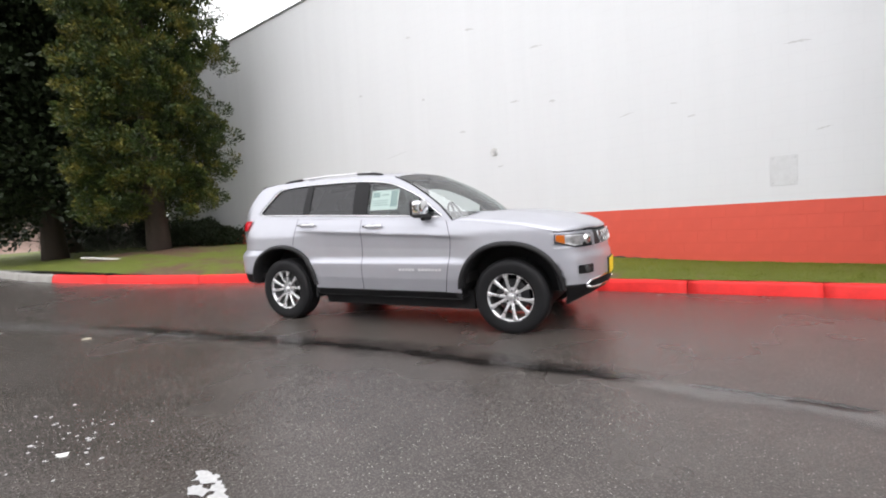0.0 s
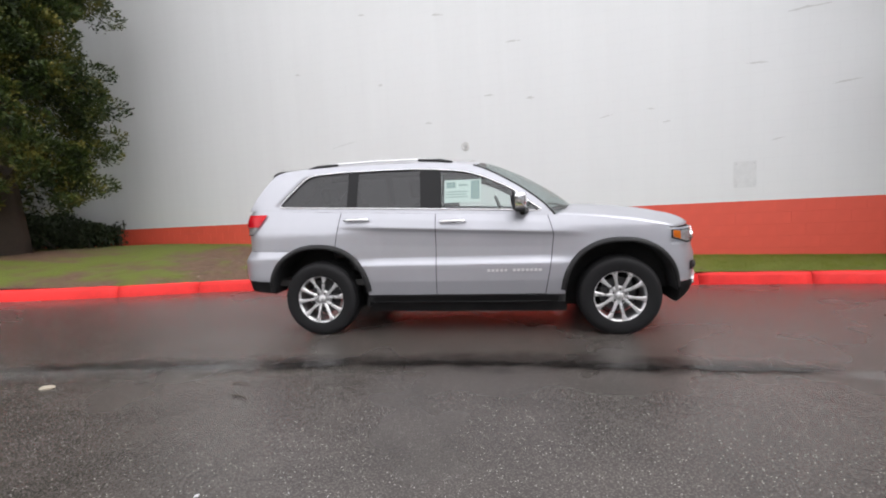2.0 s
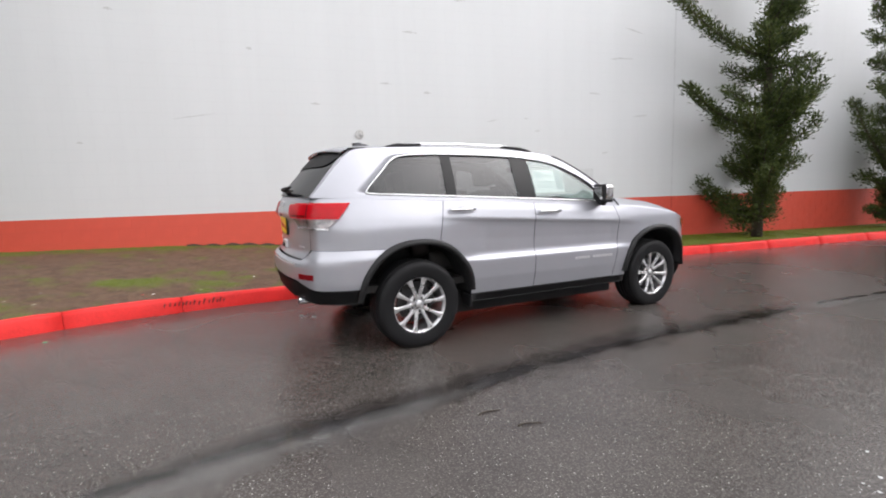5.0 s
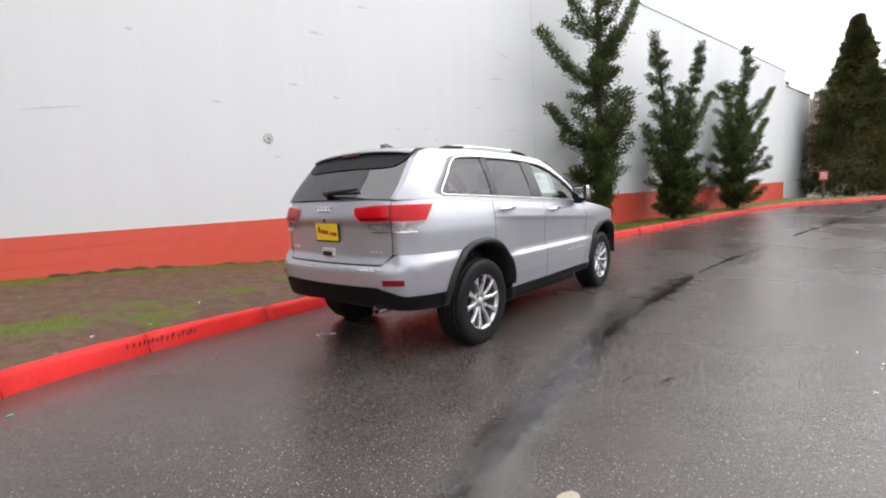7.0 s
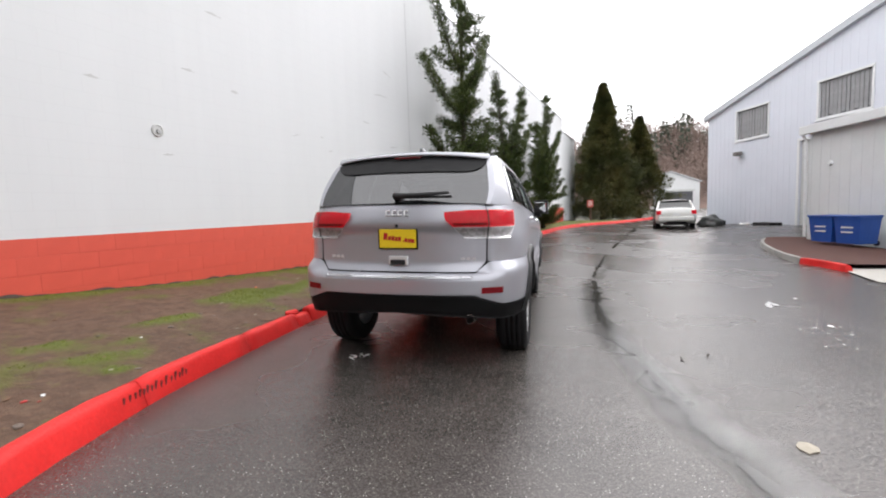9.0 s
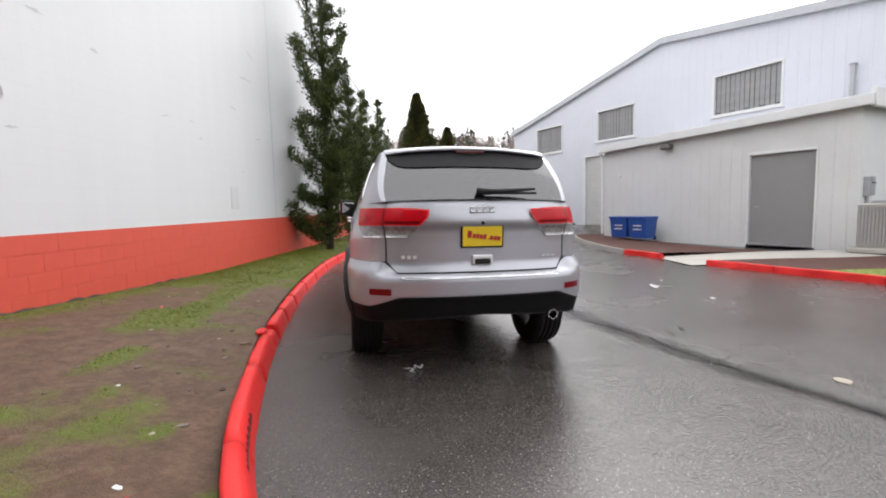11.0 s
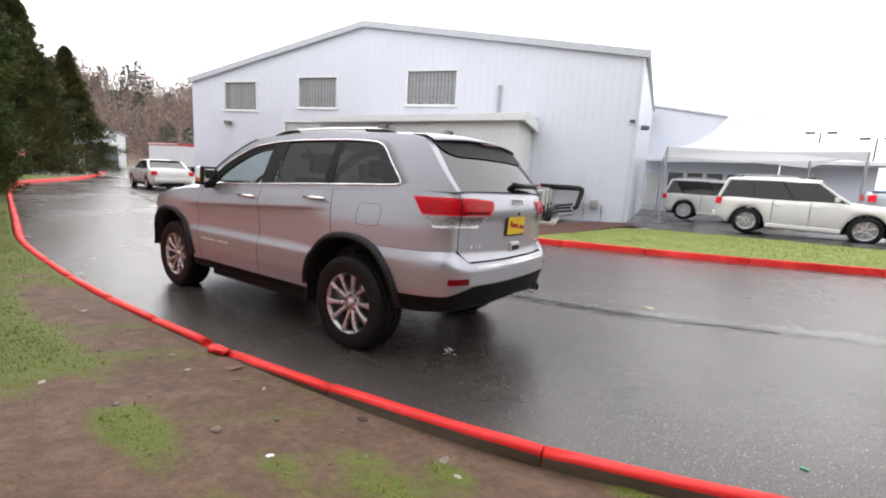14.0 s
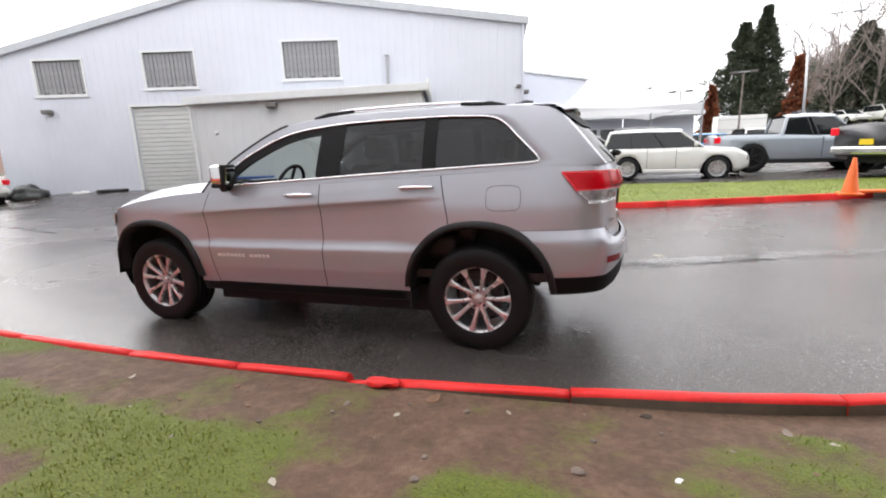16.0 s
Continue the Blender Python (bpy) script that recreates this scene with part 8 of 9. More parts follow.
part("garage_door", box(-0.06, -0.01, -1.7, 1.1, 0.0, 2.6, 0.01), DARK_PANE, g)
part("door_head", box(-0.08, -0.02, -1.9, 1.3, 2.6, 2.85, 0.01), SHUTTER, g)
t = thing("box_trailer", pose(50.5, -10.5, 0.0, 0, 0, 10), "white box trailer with a red top edge", "trailer")
part("body", box(-3.5, 3.5, -1.2, 1.2, 0.7, 2.7, 0.05), CANVAS, t)
part("top_edge", box(-3.55, 3.55, -1.25, 1.25, 2.7, 2.95, 0.03), RED_PAINT, t)
for sx in (-1.5, 1.5):
    for sy in (-1.1, 1.1):
        part("wheel", lathe([(0.0, -0.12), (0.40, -0.12), (0.42, 0.0), (0.40, 0.12), (0.0, 0.12)], 20), RUBBER, t, m=pose(sx, sy, 0.40))
part("drawbar", box(3.5, 4.8, -0.06, 0.06, 0.5, 0.65), STEEL, t)

# ---- small things ----
t = thing("sign_post", pose(28.5, 1.95, verge_z(28.5, 1.95) - 0.03, 0, 0, 180), "small red and white notice on a brown post", "sign")
part("post", box(-0.05, 0.05, -0.05, 0.05, 0, 1.15, 0.008), surface("brown_post", (0.10, 0.055, 0.035), 0.7), t)
part("notice", box(0.052, 0.062, -0.20, 0.20, 1.02, 1.52, 0.004), surface("red_notice", (0.55, 0.10, 0.08), 0.5), t)
for z in (1.40, 1.28, 1.16):
    part("notice_bar", box(0.063, 0.066, -0.14, 0.14, z - 0.025, z + 0.025), PAPER, t)


def cone(x, y, label, fallen=False):
    t = thing("traffic_cone", pose(x, y, road_z(x, y) + lot_rise(x, y) + (0.155 if not fallen else 0.05)), label, "traffic cone")
    part("base", box(-0.19, 0.19, -0.19, 0.19, -0.02, 0.02, 0.012, 2), ORANGE, t)
    part("shaft", lathe([(0.145, 0.02), (0.135, 0.05), (0.032, 0.70), (0.026, 0.71), (0.0, 0.71)], 24, "Z"), ORANGE, t, smooth=True)


cone(-5.62, -8.55, "orange traffic cone on the red kerb")
t = thing("barrier_board", pose(-6.15, -8.95, road_z(-6.15, -8.95) + lot_rise(-6.15, -8.95) + 0.13, 0, 0, 20), "flat orange board lying on the kerb", "board")
part("board", box(-0.42, 0.42, -0.12, 0.12, 0.0, 0.05, 0.015, 2), ORANGE, t)


def lamp_post(x, y, h, label, arm=0.7):
    t = thing("street_lamp", pose(x, y, -0.2), label, "street lamp", "car park lamps")
    part("base", lathe([(0.30, 0.0), (0.30, 0.7), (0.12, 0.72)], 16, "Z"), PALE_CONC, t)
    part("pole", tube([(0, 0, 0.6), (0, 0, h)], [0.09, 0.06], 10), surface("lamp_pole_brown", (0.16, 0.13, 0.11), 0.5), t)
    for s in (-1, 1):
        part("lamp_head", box(-0.32, 0.32, -0.18, 0.18, -0.10, 0.08, 0.05, 2), surface("lamp_head_dark", (0.10, 0.09, 0.085), 0.5), t, m=pose(s * arm, 0, h))
    part("arm", tube([(-arm, 0, h), (arm, 0, h)], 0.035, 8), STEEL, t)


lamp_post(-5.9, -45, 7.3, "brown car park lamp with twin heads")
lamp_post(-1.2, -45, 6.1, "brown car park lamp with twin heads")
lamp_post(2.2, -45, 6.6, "brown car park lamp with twin heads")

# curved street lamp by the bank and a white box trailer in the far row
t = thing("street_lamp", pose(-9.6, -40, -0.2), "tall grey street lamp with a long curved arm", "street lamp")
part("pole", tube([(0, 0, 0), (0.1, 0, 5.0), (0.35, 0, 9.3)], [0.10, 0.08, 0.06], 10), STEEL, t, smooth=True)
part("arm", tube([(0.35, 0, 9.3), (0.1, 0, 9.75), (-0.7, 0, 10.05), (-2.0, 0, 10.05)], [0.055, 0.05, 0.045, 0.04], 8), STEEL, t, smooth=True)
part("lamp_head", box(-2.65, -1.95, -0.14, 0.14, 9.94, 10.08, 0.05, 2), STEEL, t)
t = thing("box_trailer", pose(-6.2, -50, 0.0, 0, 0, 8), "white box trailer parked in the far row", "trailer")
part("body", box(-2.0, 2.0, -1.2, 1.2, 0.9, 3.7, 0.05), WHITE_PAINT, t)
part("chassis", box(-1.9, 1.9, -1.0, 1.0, 0.6, 0.9), BLACK_PLASTIC, t)
for sx in (-1.4, 1.4):
    for sy in (-1.0, 1.0):
        part("wheel", lathe([(0.0, -0.11), (0.42, -0.11), (0.42, 0.11), (0.0, 0.11)], 20), RUBBER, t, m=pose(sx, sy, 0.42))
for sz in (1.4, 2.4, 3.3):
    part("side_rail", box(-1.98, 1.98, 1.203, 1.22, sz, sz + 0.05), STEEL, t)

# blue bins by the annex
for du, lab in ((-0.24, "blue plastic recycling bin by the annex"), (0.50, "blue plastic recycling bin beside its twin")):
    m = BX @ pose(du, AD + 0.72, 0)
    p = m.translation
    t = thing("recycling_bin", Matrix.Translation((0, 0, road_z(p.x, p.y) + 0.125)) @ m @ Matrix.Scale(0.69, 4), lab, "bin", "bins by the annex")
    bm = bmesh.new()
    rings = []
    for z, s in ((0.06, 0.86), (0.3, 0.9), (0.9, 1.0), (0.98, 1.03), (1.0, 1.03)):
        rings.append([bm.verts.new((sx * 0.50 * s, sy * 0.40 * s, z)) for sx, sy in ((-1, -1), (-0.5, -1.03), (0.5, -1.03), (1, -1), (1.02, 0), (1, 1), (0.5, 1.03), (-0.5, 1.03), (-1, 1), (-1.02, 0))])
    for a, b in zip(rings, rings[1:]):
        for k in range(10):
            bm.faces.new((a[k], a[(k + 1) % 10], b[(k + 1) % 10], b[k]))
    bm.faces.new(rings[0][::-1])
    bm.faces.new(rings[-1])
    part("body", bm, BLUE_BIN, t)
    part("lid", box(-0.54, 0.54, -0.44, 0.46, 1.0, 1.07, 0.025, 2), BLUE_BIN, t)
    for z in (0.45, 0.62):
        part("label_bar", box(-0.25, 0.2, 0.405, 0.415, z, z + 0.05), PAPER, t)
    for s in (-0.4, 0.4):
        part("wheel", lathe([(0, -0.03), (0.09, -0.03), (0.09, 0.03), (0, 0.03)], 14), RUBBER, t, m=pose(s, -0.36, 0.07, 0, 0, 90))

# tarpaulin heap, rags and a rubber ramp along the foot of the siding
def foot_of_wall(u, v):
    p = BX @ Vector((u, v, 0))
    return p.x, p.y, road_z(p.x, p.y) + lot_rise(p.x, p.y)


x, y, z = foot_of_wall(10.3, 0.75)
bm = bmesh.new()
bmesh.ops.create_icosphere(bm, subdivisions=4, radius=1)
for v in bm.verts:
    k = 1 + 0.30 * noise.noise(v.co * 1.8 + Vector((3, 1, 0))) + 0.12 * noise.noise(v.co * 5.5)
    v.co = Vector((v.co.x * 0.78 * k, v.co.y * 0.48 * k, max(-0.02, v.co.z * 0.52 * k)))
tagged(part("tarpaulin_heap", bm, surface("grey_tarpaulin", (0.045, 0.048, 0.046), 0.45, 0, 0.5, 6, 40, 0.5, 0.01), smooth=True, m=pose(x, y, z, 0, 0, 28)), "dark grey tarpaulin heaped over junk by the siding", "tarpaulin")
for k, (u, v, a) in enumerate(((8.7, 0.45, 20), (8.45, 0.40, 35), (8.2, 0.50, 10))):
    x, y, z = foot_of_wall(u, v)
    scrap_bm = bmesh.new()
    bmesh.ops.create_icosphere(scrap_bm, subdivisions=2, radius=1)
    for w in scrap_bm.verts:
        w.co = Vector((w.co.x * 0.19, w.co.y * 0.10, max(0.0, w.co.z * 0.09))) * (1 + 0.4 * noise.noise(w.co * 2.3 + Vector((k * 5, 0, 0))))
    tagged(part("rag", scrap_bm, PAPER, smooth=True, m=pose(x, y, z, 0, 0, a)), "crumpled white rag by the foot of the siding", "rag", "rags by the siding")
x, y, z = foot_of_wall(7.2, 0.45)
tagged(part("rubber_ramp", box(-0.48, 0.48, -0.28, 0.28, 0.0, 0.10, 0.03, 2), BLACK_PLASTIC, m=pose(x, y, z, 0, 0, 28.5)), "black rubber ramp beside the roller door", "ramp")

# cooling units in a row by the annex end
pad = BX @ pose(-6.25, 1.75, 0)
pz = road_z(pad.translation.x, pad.translation.y) + 0.10
tagged(part("concrete_pad", box(-0.72, 0.70, -1.7, 2.35, 0.0, 0.10, 0.01), PALE_CONC, m=Matrix.Translation((0, 0, pz)) @ pad), "concrete pad under the cooling units", "pad", kind="structure")
for k in range(3):
    t = thing("cooling_unit", Matrix.Translation((0, 0, pz + 0.10)) @ BX @ pose(-6.08, 3.45 - 1.38 * k, 0), "cream cooling unit with a louvred grille", "cooling unit", "cooling units by the annex")
    part("cabinet", box(-0.42, 0.42, -0.5, 0.45, 0.0, 0.98, 0.02, 2), CREAM, t)
    for i in range(13):
        part("louvre", box(-0.38 + i * 0.062, -0.345 + i * 0.062, 0.452, 0.475, 0.08, 0.90), STEEL, t)
    part("grille_frame", tube([(-0.41, 0.462, 0.05), (0.41, 0.462, 0.05), (0.41, 0.462, 0.94), (-0.41, 0.462, 0.94)], 0.014, 6, closed=True), STEEL, t)
    part("fan_guard", lathe([(0.34, 0.98), (0.34, 1.03), (0.30, 1.04), (0.0, 1.045)], 24, "Z"), STEEL, t)
    part("valve_box", box(-0.47, -0.422, -0.35, -0.05, 0.12, 0.48, 0.01), BLACK_PLASTIC, t)
t = thing("pipe_rack", Matrix.Translation((0, 0, pz)) @ BX @ pose(-6.76, 1.95, 0), "dark lagged pipes on a rack by the cooling units", "pipes")
for z, o in ((0.26, 0.0), (0.38, 0.05), (0.50, 0.0)):
    part("pipe", tube([(o + 0.14, 1.95, z * 0.6), (o, 1.75, z), (o, 0.4, z), (o - 0.10, -0.9, z), (o - 0.55, -1.45, z + 0.04)], 0.045, 8), BLACK_PLASTIC, t, smooth=True)
part("coiled_hose", tube([(0.02 + 0.05 * math.sin(a * 0.7), 1.72 + 0.17 * math.cos(a), 0.30 + 0.22 * math.sin(a)) for a in steps(0, 19, 60)], 0.035, 6), BLACK_PLASTIC, t, "black lagged hose in a coil", smooth=True)
for y in (1.3, 0.1, -1.0):
    part("rack_leg", box(-0.06, 0.12, y - 0.02, y + 0.02, -0.02, 0.56), STEEL, t)
part("ground_pipe", tube([(-0.05, 1.7, 0.10), (-0.12, 0.4, 0.12), (-0.25, -1.2, 0.14), (-0.55, -1.75, 0.14)], 0.035, 8), STEEL, t, "pale conduit along the pad", smooth=True)
part("duct", tube([(0.74, -1.68, 1.17), (-0.72, -1.66, 1.17), (-0.86, -1.66, 1.12), (-0.86, -1.64, 1.02), (-0.72, -1.50, 0.46), (-0.60, -1.44, 0.38)], [0.105, 0.105, 0.105, 0.10, 0.09, 0.09], 10), BLACK_PLASTIC, t, "thick black lagged duct from the wall", smooth=True)
part("duct_strap", box(0.66, 0.72, -1.80, -1.55, 1.05, 1.29, 0.01), RED_INK, t)
for v, mat, word in ((3.05, STEEL, "grey"), (1.35, CREAM, "cream")):
    t = thing("meter_box", BX @ pose(A0 - 0.001, v, 1.50), word + " meter box fixed to the annex end wall", "meter", "meter boxes on the annex")
    part("case", box(-0.13, 0.0, -0.15, 0.15, -0.22, 0.22, 0.015, 2), mat, t)
    part("dial", lathe([(0.0, 0.02), (0.05, 0.018), (0.06, 0.0)], 16, "X"), DARK_METAL, t, m=pose(-0.13, 0, 0.08, 0, 180, 0))
    part("conduit", tube([(-0.04, 0, -0.22), (-0.04, 0, -1.42)], 0.02, 6), STEEL, t)
t = thing("gas_meter", BX @ pose(-8.1, 0.22, 0.0), "small grey gas meter and pipework at the wall", "meter")
part("meter_body", box(-0.16, 0.16, -0.1, 0.1, 0.45, 0.80, 0.04, 2), STEEL, t)
part("riser", tube([(-0.3, 0, 0.0), (-0.3, 0, 0.62), (-0.12, 0, 0.62)], 0.025, 8), STEEL, t)
part("outlet", tube([(0.12, 0, 0.62), (0.36, 0, 0.62), (0.36, 0, 0.0)], 0.025, 8), STEEL, t)

# ---- litter and stones ----
def scrap(x, y, z, size, seed, mat, label, name="paper_scrap", turn=0.0, long=1.0):
    r2 = random.Random(seed)
    n = 9
    t = bmesh.new()
    top = [t.verts.new((long * size * (0.6 + 0.5 * r2.random()) * math.cos(2 * math.pi * k / n), size * (0.4 + 0.5 * r2.random()) * math.sin(2 * math.pi * k / n), 0.003 + 0.10 * size * r2.random())) for k in range(n)]
    mid = t.verts.new((0, 0, 0.004 + 0.10 * size))
    bot = [t.verts.new((v.co.x * 0.96, v.co.y * 0.96, 0.0)) for v in top]
    for k in range(n):
        t.faces.new((top[k], top[(k + 1) % n], mid))
        t.faces.new((bot[k], bot[(k + 1) % n], top[(k + 1) % n], top[k]))
    t.faces.new(bot[::-1])
    ob = part(name, t, mat, m=pose(x, y, z, 0, 0, turn))
    return tagged(ob, label, name.replace("_", " "))


LEAF_PALE = surface("pale_dead_leaf", (0.36, 0.32, 0.25), 0.6, 0, 0.2, 30)
LEAF_BROWN = surface("brown_dead_leaf", (0.16, 0.085, 0.045), 0.7, 0, 0.3, 30)
STONE = surface("grey_stone", (0.17, 0.135, 0.11), 0.7, 0, 0.3, 20, 90, 0.5, 0.004, 0, 0.3)
CHALK = surface("white_road_blot", (0.44, 0.44, 0.44), 0.5, 0, 0.25, 40)


def road_scrap(x, y, *a, **k):
    return scrap(x, y, road_z(x, y) + 0.002, *a, **k)


def torn_strip(x, y, turn, length, label):
    """A narrow torn strip of paper, folded to and fro."""
    bm = bmesh.new()
    rnd_ = random.Random(int(1000 * abs(x + y)))
    prev = None
    for k in range(8):
        f = k / 7
        bend = 0.022 * math.sin(2.6 * math.pi * f)
        w = 0.007 + 0.012 * rnd_.random()
        row = [bm.verts.new((length * (f - 0.5), bend + q * w, 0.003 + 0.016 * abs(math.sin(2.2 * math.pi * f)) + 0.005 * (q + 1))) for q in (-1, 1)]
        if prev:
            bm.faces.new((prev[0], row[0], row[1], prev[1]))
        prev = row
    bmesh.ops.solidify(bm, geom=bm.faces[:], thickness=0.0012)
    return tagged(part("paper_scrap", bm, PAPER, m=pose(x, y, road_z(x, y) + 0.002, 0, 0, turn)), label, "paper scrap")


torn_strip(-2.22, 0.06, 35, 0.11, "crumpled white strip of paper on wet asphalt")
torn_strip(-2.15, 0.00, -60, 0.08, "torn white strip of paper on wet asphalt")
road_scrap(-2.53, -2.91, 0.06, 3, LEAF_PALE, "pale dead leaf lying on the road", name="dead_leaf", long=1.3)
road_scrap(0.53, -3.84, 0.035, 4, PAPER, "flattened white scrap on the road", turn=20, long=1.4)
for x, y, a in ((-1.15, -2.42, 8), (-0.98, -2.62, -6)):
    t = thing("twig", pose(x, y, road_z(x, y) + 0.006, 0, 0, a), "thin dark twig lying on the road", "twig")
    part("stick", tube([(-0.07, 0, 0), (-0.02, 0.010, 0.004), (0.08, -0.004, 0)], [0.004, 0.005, 0.003], 6), BARK, t)
road_scrap(2.1, -3.9, 0.03, 7, PAPER, "small white scrap on the road", long=1.2)
# flat white spill near the start
bm = bmesh.new()
r3 = random.Random(5)
for k in range(9):
    cx, cy = 1.58 + r3.uniform(-0.14, 0.14), -3.55 + r3.uniform(-0.06, 0.06)
    n = 12
    ring = [bm.verts.new((cx + (0.02 + 0.06 * r3.random()) * math.cos(2 * math.pi * i / n), cy + (0.012 + 0.035 * r3.random()) * math.sin(2 * math.pi * i / n), road_z(cx, cy) + 0.004 + 0.0006 * k)) for i in range(n)]
    bm.faces.new(ring)
tagged(part("white_spill", bm, CHALK), "flaking white spill on the asphalt", "stain", kind="structure")
bm = bmesh.new()
for k in range(90):
    cx, cy = 0.28 + r3.gauss(0, 0.26), -3.76 + r3.gauss(0, 0.15)
    s = 0.003 + 0.012 * r3.random() ** 3
    ring = [bm.verts.new((cx + s * (0.6 + 0.6 * r3.random()) * math.cos(2 * math.pi * i / 7), cy + s * (0.6 + 0.6 * r3.random()) * math.sin(2 * math.pi * i / 7), road_z(cx, cy) + 0.003)) for i in range(7)]
    bm.faces.new(ring)
tagged(part("white_flecks", bm, CHALK), "scattered white flecks on the asphalt", "stain", kind="stuff")

# stones and leaves on the mud
STONE_MESH = []
for s in range(4):
    bm = bmesh.new()
    bmesh.ops.create_icosphere(bm, subdivisions=2, radius=1)
    for v in bm.verts:
        v.co *= 1 + 0.25 * noise.noise(v.co * 1.7 + Vector((s * 9, 0, 0)))
        v.co.z *= 0.55
    me = bpy.data.meshes.new("stone")
    bm.to_mesh(me)
    bm.free()
    me.materials.append(STONE)
    STONE_MESH.append(me)
for k in range(34):
    x = random.uniform(-5.4, 1.2)
    y = kerb_y(x) + 0.2 + abs(random.gauss(0, 0.7))
    s = 0.006 + 0.022 * random.random() ** 3
    if y < WALL_Y - 0.1:
        ob = new("stone", STONE_MESH[k % 4])
        ob.matrix_basis = pose(x, y, verge_z(x, y) + s * 0.25, random.uniform(-15, 15), 0, random.uniform(0, 360)) @ Matrix.Diagonal((s * random.uniform(0.8, 1.5), s, s, 1))
        tagged(ob, "small grey stone pressed into the mud", "stone", "stones on the mud")
for k in range(60):
    x = random.uniform(-5.5, 3.0)
    y = kerb_y(x) + 0.2 + abs(random.gauss(0, 0.9))
    if y < WALL_Y - 0.15:
        scrap(x, y, verge_z(x, y) + 0.002, random.uniform(0.008, 0.022), k + 50, LEAF_BROWN if k % 3 else LEAF_PALE, "wet dead leaf on the muddy verge", "dead_leaf", random.uniform(0, 360), 1.4)
scrap(-3.9, 1.05, verge_z(-3.9, 1.05) + 0.002, 0.020, 200, PAPER, "white torn wrapper by the kerb", "wrapper", 60, 1.7)
scrap(-4.0, 1.02, verge_z(-4.0, 1.02) + 0.002, 0.02, 201, RED_INK, "red torn wrapper by the kerb", "wrapper", 20, 1.3)
scrap(-0.6, 2.9, verge_z(-0.6, 2.9) + 0.002, 0.02, 202, ORANGE, "orange scrap in the grass", "wrapper", 20, 1.6)

# blocks of the red base, nearest stretch as single pieces, the rest joined
def courses():
    z = BAND
    row = 0
    while z > -0.15:
        z -= 0.2
        yield row, z
        row += 1


far_v, far_f = [], []
for row, z in courses():
    x = WX0 + (0.2 if row % 2 else 0.0)
    while x < WX1 - 0.05:
        w = min(0.4, WX1 - x)
        if -7.0 <= x <= 9.0 and z > (0.05 if x > 0 else 0.25):
            ob = new("block", block_mesh(w, 0.2))
            ob.parent = red_backing
            ob.matrix_basis = pose(x, WALL_Y - 0.003 + 0.0015 * random.random(), z)
        else:
            o = len(far_v)
            far_v += [(x + 0.003, WALL_Y - 0.002, z + 0.003), (x + w - 0.003, WALL_Y - 0.002, z + 0.003), (x + w - 0.003, WALL_Y - 0.002, z + 0.197), (x + 0.003, WALL_Y - 0.002, z + 0.197),
                      (x + 0.003, WALL_Y + 0.013, z + 0.003), (x + w - 0.003, WALL_Y + 0.013, z + 0.003), (x + w - 0.003, WALL_Y + 0.013, z + 0.197), (x + 0.003, WALL_Y + 0.013, z + 0.197)]
            far_f += [(o, o + 1, o + 2, o + 3), (o, o + 4, o + 5, o + 1), (o + 1, o + 5, o + 6, o + 2), (o + 2, o + 6, o + 7, o + 3), (o + 3, o + 7, o + 4, o)]
        x += 0.4
tagged(mesh_of("far_blocks", far_v, far_f, RED_BLOCK, red_backing), kind="stuff")

# crumbled edge along the foot of the red wall
SOIL = surface("dark_wet_soil", (0.045, 0.030, 0.022), 0.8, 0, 0.4, 14, 70, 0.8, 0.01)
bm = bmesh.new()
prev = None
for k in range(150):
    x = -4.2 + 6.2 * k / 149
    z0 = verge_z(x, WALL_Y - 0.03)
    hgt = 0.018 + 0.05 * abs(noise.noise((x * 3.3, 4, 2))) + 0.10 * max(0.0, noise.noise((x * 1.3, 8, 1)) - 0.1)
    row = [bm.verts.new(v) for v in ((x, WALL_Y - 0.045, z0 - 0.02), (x, WALL_Y - 0.030, z0 + hgt * 0.45), (x, WALL_Y - 0.006, z0 + hgt), (x, WALL_Y + 0.001, z0 + hgt))]
    if prev:
        for q in range(3):
            bm.faces.new((prev[q], row[q], row[q + 1], prev[q + 1]))
    prev = row
tagged(part("soil_edge", bm, SOIL), "dark crumbled soil along the foot of the red wall", "soil", kind="structure")
RED_CHIP = surface("red_paint_chip", (0.40, 0.06, 0.045), 0.7, 0, 0.3, 30)
rc = random.Random(21)
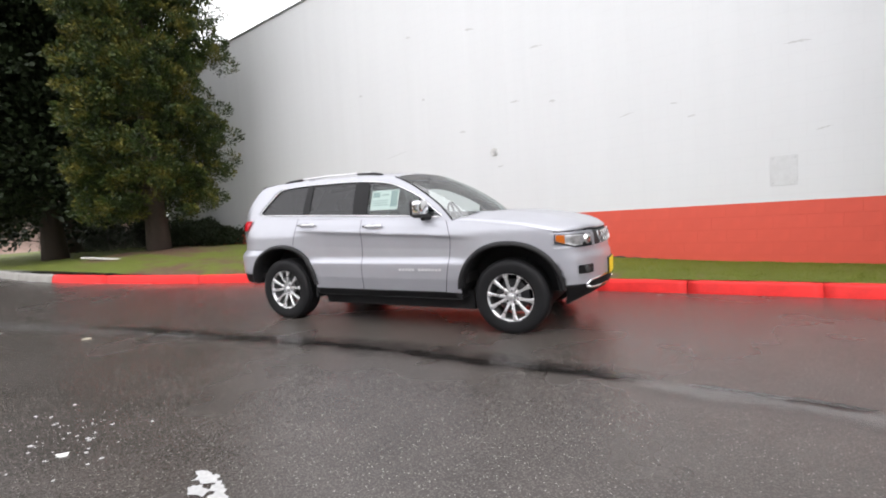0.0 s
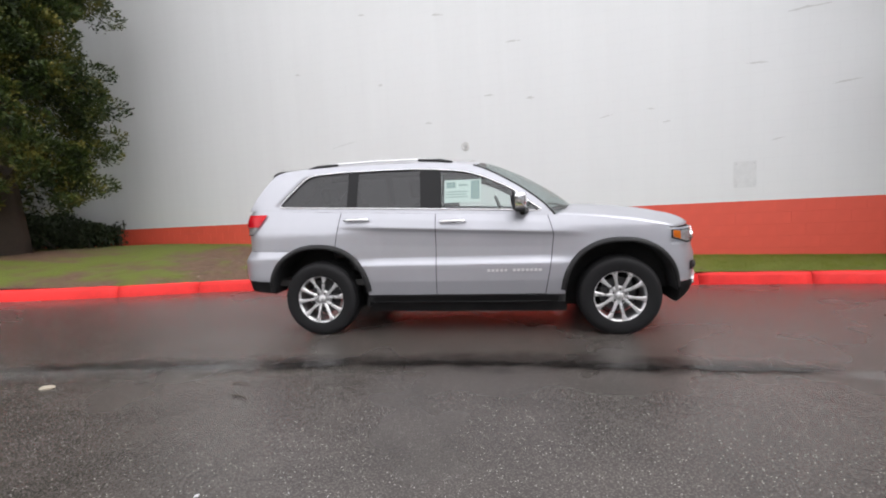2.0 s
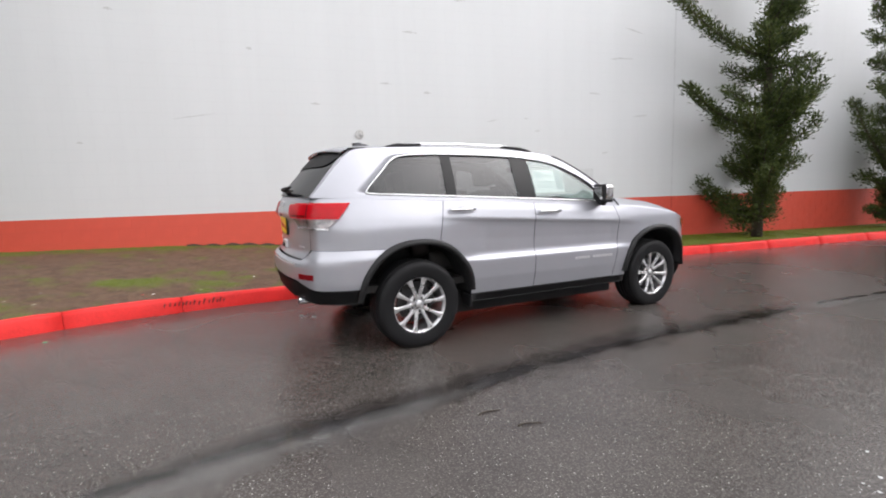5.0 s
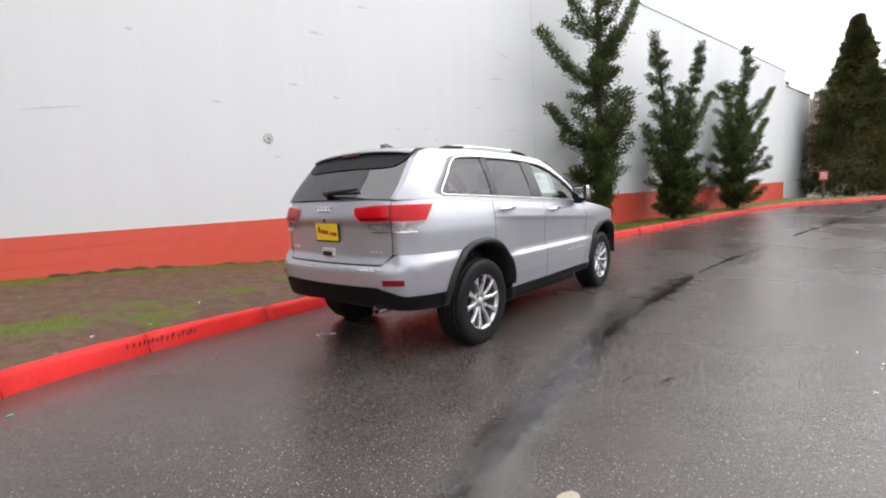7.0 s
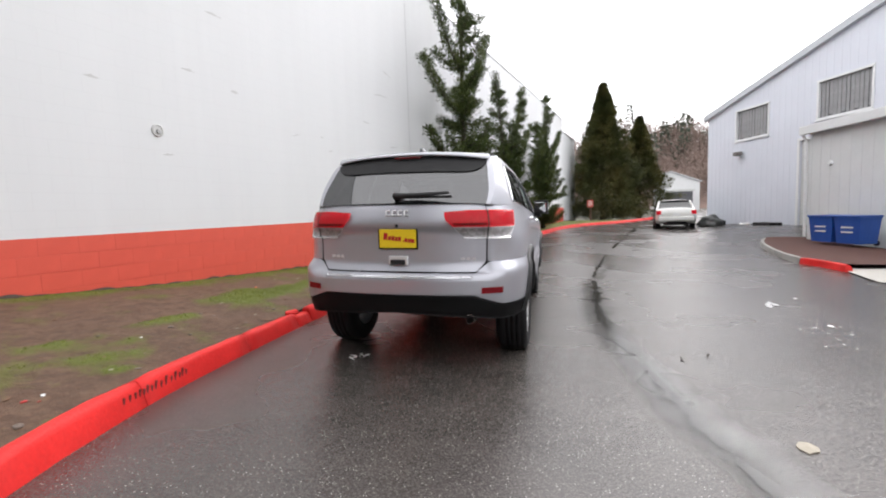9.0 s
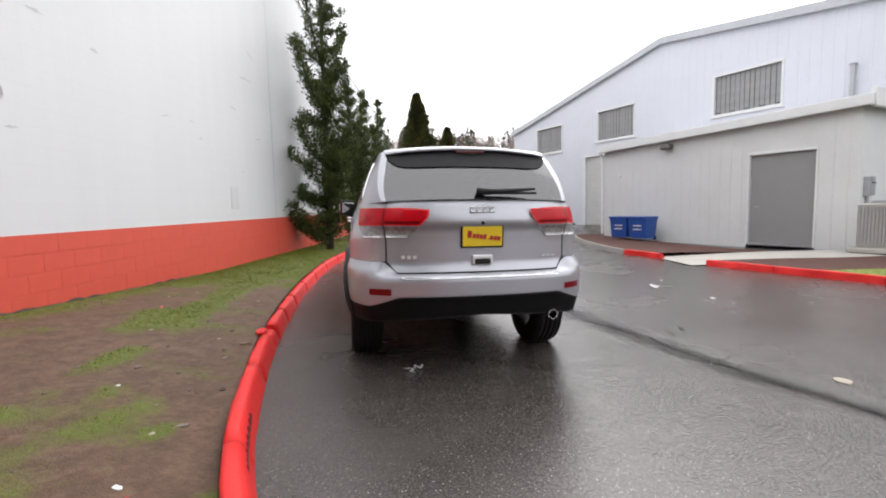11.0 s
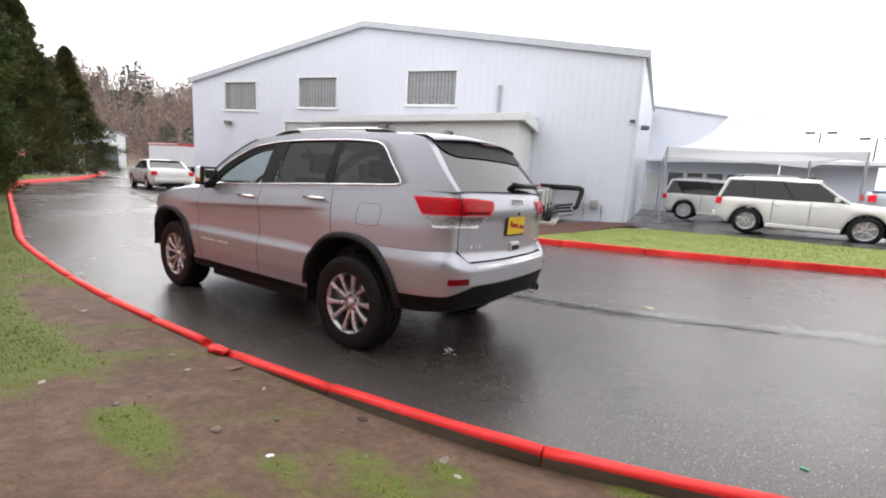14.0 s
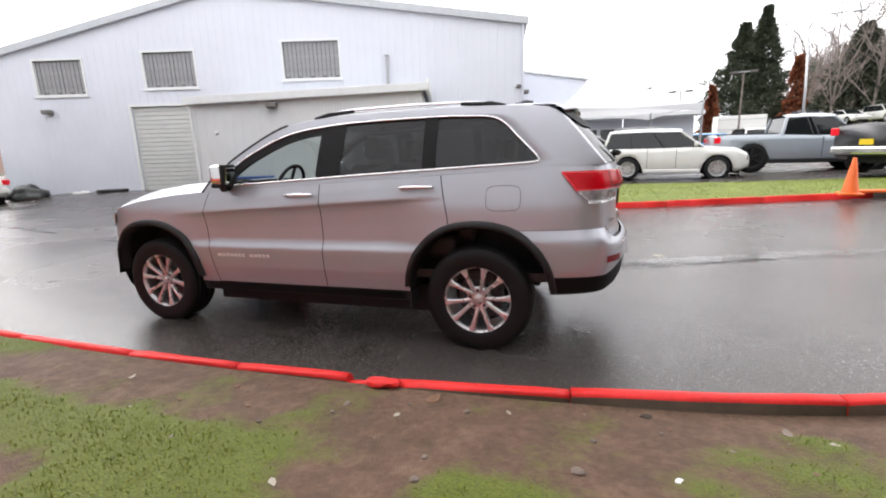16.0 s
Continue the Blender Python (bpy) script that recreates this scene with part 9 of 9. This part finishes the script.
for k in range(46):
    x = -4.0 + 5.6 * rc.random()
    y = WALL_Y - 0.05 - abs(rc.gauss(0, 0.06))
    scrap(x, y, verge_z(x, y) + 0.002, rc.uniform(0.01, 0.03), 300 + k, (SOIL, RED_CHIP, SOIL, LEAF_PALE)[k % 4], ("clod of dark soil by the wall", "flake of red paint by the wall", "clod of dark soil by the wall", "pale chip of block by the wall")[k % 4],
          ("clod", "paint_chip", "clod", "block_chip")[k % 4], rc.uniform(-20, 20), 1.6)
# bits by the kerb's low end
GREEN_BIT = surface("green_plastic", (0.05, 0.40, 0.20), 0.4)
road_scrap(-4.36, -0.24, 0.013, 401, GREEN_BIT, "torn green plastic bit by the kerb", name="plastic_scrap", long=1.6)
for k, (x, y, s_, mt, lab, nm) in enumerate(((-3.95, 0.98, 0.009, RED_CHIP, "red paint chip in the mud", "paint_chip"), (-4.05, 1.10, 0.022, LEAF_BROWN, "brown leaf in the mud", "dead_leaf"), (-1.75, 0.92, 0.045, LEAF_BROWN, "curled brown leaf by the chipped kerb", "dead_leaf"),
                                             (-3.3, 1.15, 0.028, STONE, "flat grey stone in the mud", "flat_stone"), (-3.45, 1.22, 0.030, LEAF_PALE, "pale stone chip in the mud", "stone_chip"), (-2.75, 1.05, 0.028, SOIL, "dark clod in the mud", "clod"), (-2.9, 1.75, 0.016, PAPER, "white scrap in the mud", "paper_scrap"))):
    y = max(y, kerb_y(x) + 0.19)
    scrap(x, y, verge_z(x, y) + 0.003, s_, 420 + k, mt, lab, nm, 40 * k, 1.3)

# broken lump at a kerb joint
bm = bmesh.new()
bmesh.ops.create_icosphere(bm, subdivisions=3, radius=1)
for v in bm.verts:
    v.co *= 1 + 0.35 * noise.noise(v.co * 1.6) + 0.12 * noise.noise(v.co * 5)
    v.co.x, v.co.y, v.co.z = v.co.x * 0.11, v.co.y * 0.045, v.co.z * 0.028
tagged(part("kerb_chunk", bm, RED_KERB, m=pose(-1.40, kerb_y(-1.40) + 0.085, road_z(-1.4, kerb_y(-1.4)) + 0.150, 8, 4, 12)), "broken lump of red-painted kerb at a joint", "kerb chunk")
